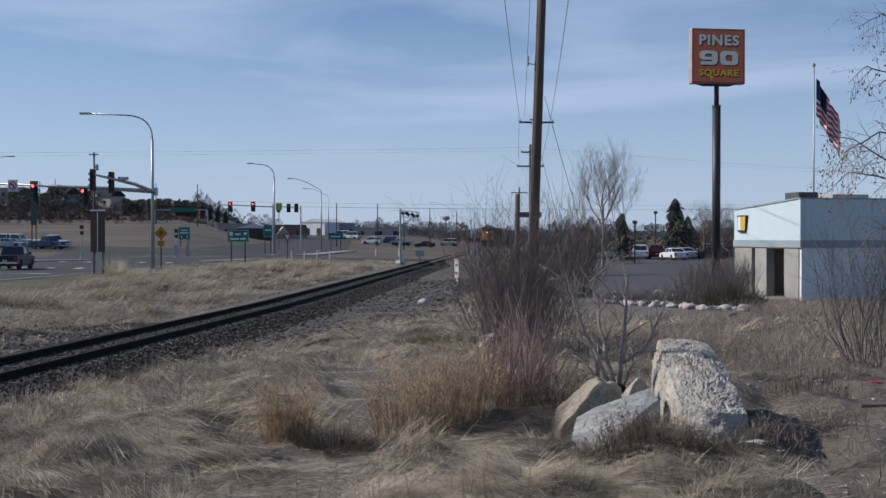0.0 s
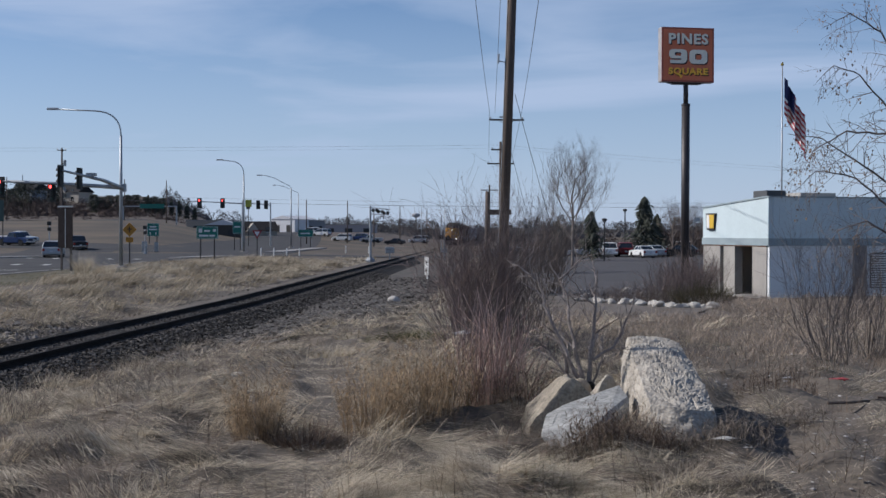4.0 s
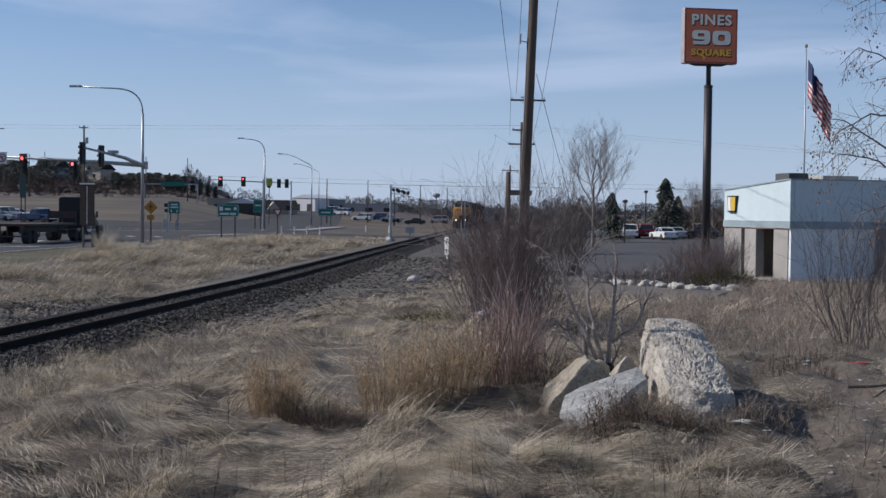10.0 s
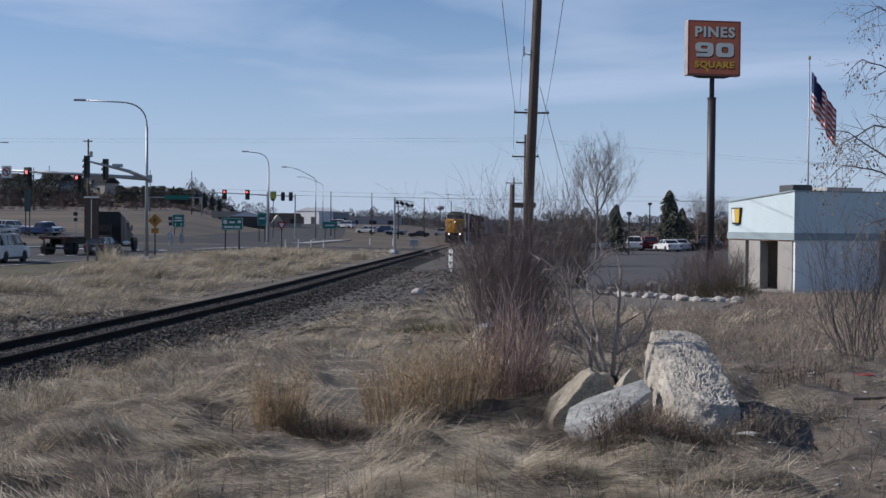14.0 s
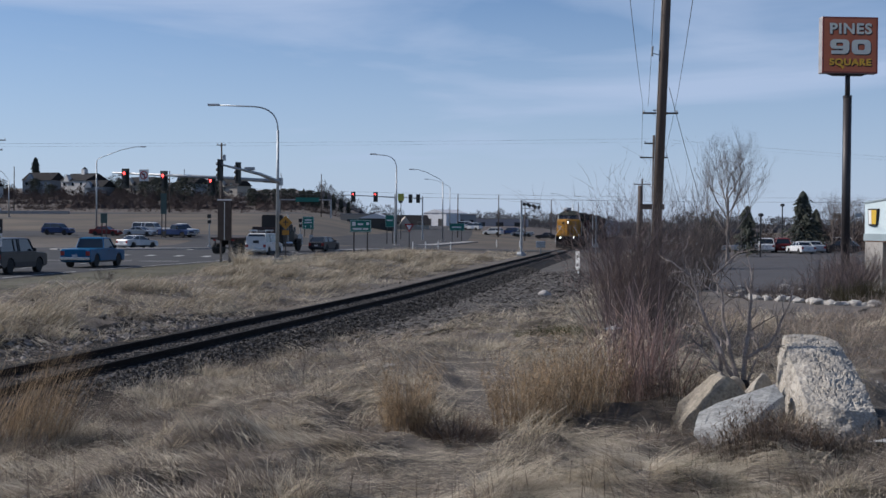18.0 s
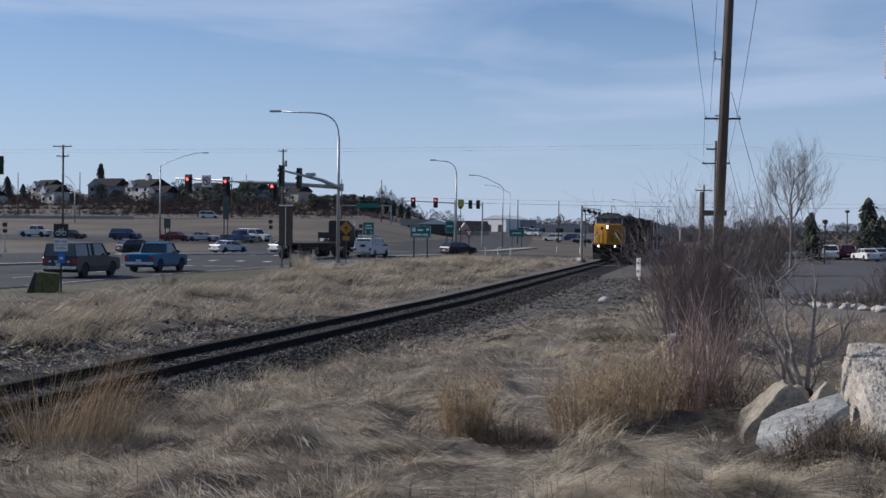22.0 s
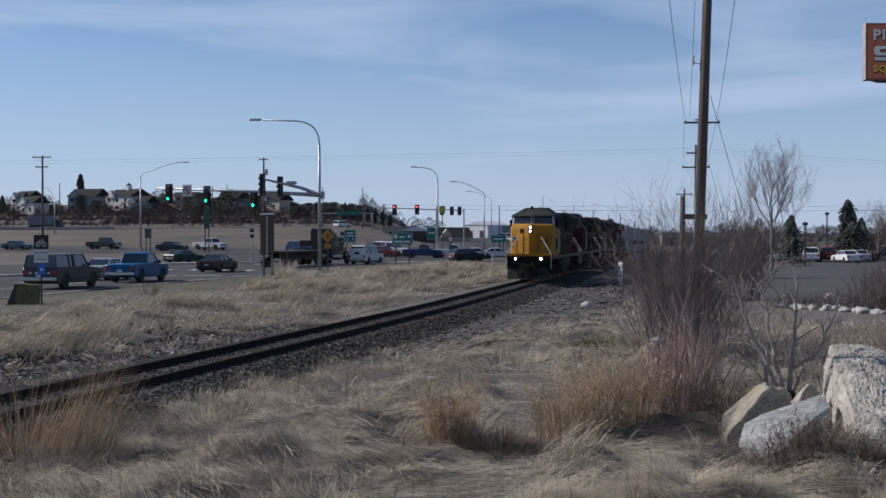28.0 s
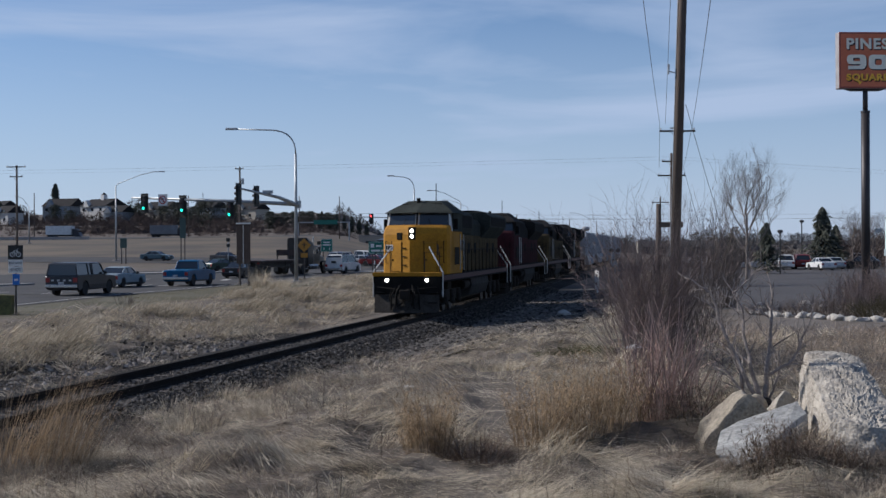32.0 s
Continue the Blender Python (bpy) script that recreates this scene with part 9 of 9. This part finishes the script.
conifer(28.8, 160, 7.4, 2.8, "dark green conifer behind the parking lot", 1)
conifer(31.9, 168, 5.4, 2.4, "dark green conifer behind the parking lot", 2)
conifer(19.4, 140, 5.4, 1.9, "dark conifer beside the bare tree", 4)
conifer(16.8, 150, 4.4, 1.3, "dark conifer beside the bare tree", 5)
rnd = random.Random(6)
for k in range(9):
    conifer(-96 + 2.6 * k + rnd.uniform(-0.5, 0.5), 384, rnd.uniform(4.4, 6), 2.1, "dark round pine in a far row", 10 + k, True)
for k in range(7):
    conifer(-83 + 2.4 * k, 400, rnd.uniform(4.2, 5.6), 1.5, "dark pointed conifer in a far row", 20 + k)
for k, (x, y, h, w) in enumerate(((-126, 415, 9.5, 6.5), (-136, 420, 8.5, 5.5), (-117, 418, 7.5, 5), (-242, 475, 10, 3.2), (-233, 470, 7, 3), (-226, 476, 8, 3.4), (-214, 500, 15, 3.4), (-250, 480, 7, 3.2), (-204, 476, 7, 3.4), (-168, 470, 7, 3.8), (-158, 468, 6.5, 3.4), (-176, 480, 6.5, 4), (-262, 476, 9, 3.2), (-195, 470, 5, 3.5), (-146, 470, 6, 4))):
    conifer(x, y, h, w, "dark tree among the hillside houses", 40 + k, k in (0, 1, 2, 8, 9, 10, 11, 13, 14))


def house(x, y, w, d, h, roof_h, label, col, rz=0, cupola=False):
    o = thing("house", label, "house", at_ground(x, y, rz), "hillside houses")
    wall = mat("house_" + col[0], col[1], 0.85)
    roof = mat("roof_dark", (0.035, 0.033, 0.034), 0.95, 0, (0.02, 0.019, 0.02), 0.5, 8, spec=0.2)
    part("wall", Geo().box(-w / 2, w / 2, -d / 2, d / 2, -3, h), wall, o)
    part("roof", Geo().prism([(-d / 2 - 0.5, h), (0, h + roof_h), (d / 2 + 0.5, h)], -w / 2 - 0.4, w / 2 + 0.4, "x"), roof, o)
    part("gable", Geo().prism([(-1.9, h - 0.4), (1.9, h - 0.4), (0, h + roof_h * 0.8)], -d / 2 - 0.8, -d / 2 + 1, "y", pose(-w * 0.22, 0, 0)), wall, o)
    n = max(2, int(w / 4))
    for k in range(n):
        for z in ([1.0] if h < 4 else [1.0, 4.0]):
            x0 = -w / 2 + w * (k + 0.3) / n
            wi = part("window", Geo().box(x0, x0 + 1.3, -d / 2 - 0.06, -d / 2 - 0.01, z, z + 1.2), glass(), o)
            part("frame", Geo().box(x0 - 0.1, x0 + 1.4, -d / 2 - 0.08, -d / 2 - 0.06, z - 0.1, z), M_WHITE, wi)
    if cupola:
        part("cupola", Geo().box(-0.9, 0.9, -0.9, 0.9, h + roof_h - 0.6, h + roof_h + 1.6), M_WHITE, o)
        part("cupola_cap", Geo().lathe([(1.1, h + roof_h + 1.6), (0.1, h + roof_h + 2.5)], 8), roof, o)


BEIGE, PALE, GREYB = ("beige", (0.42, 0.38, 0.32)), ("pale", (0.56, 0.55, 0.53)), ("grey_blue", (0.25, 0.28, 0.31))
house(-228, 482, 11, 9, 5.6, 3.0, "pale two-storey house with dark roof on the hillside", PALE, -32)
house(-207, 492, 13, 10, 6.0, 3.2, "grey-blue apartment house with dark roof on the hillside", GREYB, -12)
house(-188, 486, 15, 11, 6.0, 3.0, "white apartment house with cupola on the hillside", PALE, -30, True)
house(-167, 494, 12, 9, 4.6, 3.0, "beige house with dark roof on the hillside", BEIGE, -25)
house(-149, 500, 12, 9, 4.6, 3.0, "grey house with dark roof on the hillside", GREYB, -34)
house(-256, 470, 10, 8, 3.2, 2.4, "low pale house with dark roof on the hillside", PALE, -20)
house(-278, 490, 12, 9, 5.4, 3.0, "beige house with dark roof on the hillside", BEIGE, -30)
house(-132, 500, 11, 8, 4, 2.8, "beige house with a dark roof on the hillside", BEIGE, -28)
house(-300, 500, 12, 9, 5.4, 3.0, "grey house with dark roof on the hillside", GREYB, -24)
house(-236, 452, 9, 7, 2.8, 2.2, "low white garage with a shallow roof on the hillside", PALE, -35)
house(-216, 462, 8, 7, 4.2, 2.8, "white gabled house among bare trees", PALE, -28)
house(-176, 470, 9, 7, 4.0, 2.6, "grey-blue house with a dark roof among trees", GREYB, -20)
house(-40.6, 330, 9, 7, 1.3, 2.4, "low brown building with a steep roof by the far road", BEIGE, 20)


def warehouse(x, y, w, d, h, label, col, rz=0, pitched=0.0, name="warehouse"):
    o = thing(name, label, "building", at_ground(x, y, rz), "far buildings")
    wall = mat("wall_" + col[0], col[1], 0.8)
    part("wall", Geo().box(-w / 2, w / 2, -d / 2, d / 2, -1, h), wall, o)
    if pitched:
        part("roof", Geo().prism([(-w / 2 - 0.2, h), (0, h + pitched), (w / 2 + 0.2, h)], -d / 2 - 0.2, d / 2 + 0.2, "y"), mat("roof_white", (0.62, 0.63, 0.65), 0.6), o)
    else:
        part("roof", Geo().box(-w / 2 - 0.15, w / 2 + 0.15, -d / 2 - 0.15, d / 2 + 0.15, h, h + 0.3), M_CONC, o)
    n = max(2, int(w / 6))
    for k in range(n):
        x0 = -w / 2 + w * (k + 0.3) / n
        part("door", Geo().box(x0, x0 + w / n * 0.4, -d / 2 - 0.06, -d / 2 - 0.01, -0.2, h * 0.55), M_TRIM, o)


WHT, TANB, GRYB = ("white", (0.70, 0.71, 0.73)), ("tan", (0.36, 0.32, 0.27)), ("grey", (0.30, 0.31, 0.32))
warehouse(-39.5, 420, 9.5, 12, 4.2, "bright white metal shed with low pitched roof", WHT, -32, 1.2)
warehouse(-33, 424, 6, 10, 3.6, "grey shed beside the white one", GRYB, 6)
warehouse(-24, 470, 20, 12, 2.6, "long low pale warehouse", ("mauve_grey", (0.40, 0.37, 0.37)), 0)
warehouse(34, 470, 30, 12, 4.4, "long low building beyond the line", TANB, 0)
warehouse(-52, 330, 12, 8, 2.6, "low building with pale roof on the bank", TANB, 0)
warehouse(-44.5, 300, 8, 6, 2.4, "dark low building on the bank", ("dark", (0.06, 0.055, 0.05)), 0, 1.2)


def overhead_sign():
    o = thing("overhead_sign", "green overhead freeway sign on a bridge truss", "road sign", at_ground(-66, 318), "")
    part("truss", Geo().box(-6, 7, -0.15, 0.15, 3.6, 3.85), M_GALV, o)
    part("post", Geo().box(-6.15, -5.85, -0.15, 0.15, -1, 3.85), M_GALV, o)
    part("post", Geo().box(6.85, 7.15, -0.15, 0.15, -1, 3.85), M_GALV, o)
    part("board", Geo().box(-2, 4, -0.3, -0.17, 3.2, 4.3), M_GREEN, o)


overhead_sign()


def water_tower():
    o = thing("water_tower", "pale water tower on the horizon", "water tower", at_ground(0.8, 900))
    part("tank", Geo().lathe([(0.8, 10.2), (2.6, 11), (2.9, 12), (2.6, 13), (0.5, 13.6)], 16), mat("tank_pale_grey", (0.35, 0.36, 0.38), 0.6), o, smooth=True)
    part("stem", Geo().tube([(0, 0, -1), (0, 0, 10.5)], 0.5, 10), M_GALV, o)


water_tower()


def lot_lamp(x, y, h):
    o = thing("lot_lamp", "parking lot lamp with a single dark head", "street lamp", at_ground(x, y), "lot lamps")
    part("pole", Geo().tube([(0, 0, -0.2), (0, 0, h)], 0.08, 8), M_TRIM, o)
    part("head", Geo().lathe([(0.1, h - 0.1), (0.3, h), (0.28, h + 0.2), (0.14, h + 0.28)], 10), M_TRIM, o)


lot_lamp(28.0, 170, 5.9)
lot_lamp(20.5, 138, 4.4)


def woods(name, label, spec, material, seed, per=40):
    """Far bands of bare trees and brush: many small upright clumps."""
    rnd = random.Random(seed)
    g = Geo()
    for x0, x1, y, h, n in spec:
        for _ in range(n):
            x = rnd.uniform(x0, x1)
            yy = y + rnd.uniform(-8, 8)
            z = ground_z(x, yy) - 0.6
            hh = h * rnd.uniform(0.45, 1.1) * (0.75 + 0.5 * noise.noise((x * 0.06, yy * 0.06, seed)))
            wd = hh * rnd.uniform(0.35, 0.6)
            rings = []
            for f, q in ((0.0, 1.0), (0.12, 1.15), (0.28, 0.8), (0.4, 0.2)):
                rings.append([(x + wd * q * rnd.uniform(0.55, 1.0) * math.cos(k * 1.05), yy + wd * q * rnd.uniform(0.55, 1.0) * math.sin(k * 1.05), z + hh * (f + rnd.uniform(-0.08, 0.1))) for k in range(6)])
            g.rings(rings, True, False)
            for _ in range(per):
                f = 0.25 + 0.75 * rnd.random()
                a = rnd.uniform(0, 6.283)
                q = wd * math.sqrt(rnd.random()) * math.sin(math.pi * (0.12 + 0.8 * f)) * 0.9
                c = Vector((x + q * math.cos(a), yy + q * math.sin(a), z + hh * f))
                s = hh * rnd.uniform(0.08, 0.2)
                u = Vector((rnd.gauss(0, 0.5), rnd.gauss(0, 0.5), rnd.uniform(0.4, 1.3))).normalized() * s
                v = Vector((rnd.gauss(0, 1), rnd.gauss(0, 1), rnd.gauss(0, 0.5))).normalized() * s * 0.11
                g.add([c - v, c + v, c + u], [(0, 1, 2)])
    me = bpy.data.meshes.new(name)
    me.from_pydata(g.v, [], g.f)
    me.materials.append(material)
    tagged(new(name, me), label, "trees", kind="stuff")


M_WOODS = mat("far_woods", (0.105, 0.083, 0.074), 0.95, 0, (0.07, 0.056, 0.051), 0.1, 2, island=0.1, spec=0.02)
# horizon trees: distance haze mixed into the colour as a paler grey
M_WOODS2 = mat("far_woods_haze", (0.11, 0.105, 0.105), 0.95, 0, (0.075, 0.07, 0.07), 0.1, 2, island=0.15)
woods("hillside_brush", "brown bare brush and trees on the hillside", ((-330, -95, 400, 4.4, 420), (-330, -110, 440, 5, 420), (-205, -60, 360, 3.0, 280), (-150, -78, 370, 6, 150), (-320, -130, 520, 8, 200), (-300, -130, 474, 6.5, 150), (-300, -130, 468, 4.5, 330), (-190, -70, 345, 2.0, 220)), M_WOODS, 3, 130)
woods("horizon_woods", "thin line of bare trees along the horizon", ((-110, 70, 560, 8.0, 330), (-60, 200, 640, 9.5, 420), (-20, 60, 500, 4.5, 240), (20, 130, 330, 5.0, 260)), M_WOODS2, 4, 110)
woods("lot_woods", "dark bare trees beyond the parking lot", ((33, 62, 182, 6.8, 170), (20, 34, 200, 3.0, 80), (14, 22, 168, 4.0, 50), (24, 90, 230, 4.5, 160)), M_WOODS, 5, 90)


def motions():
    move_train()
    move_vehicles()
    move_lenses()
    move_flag()


motions()
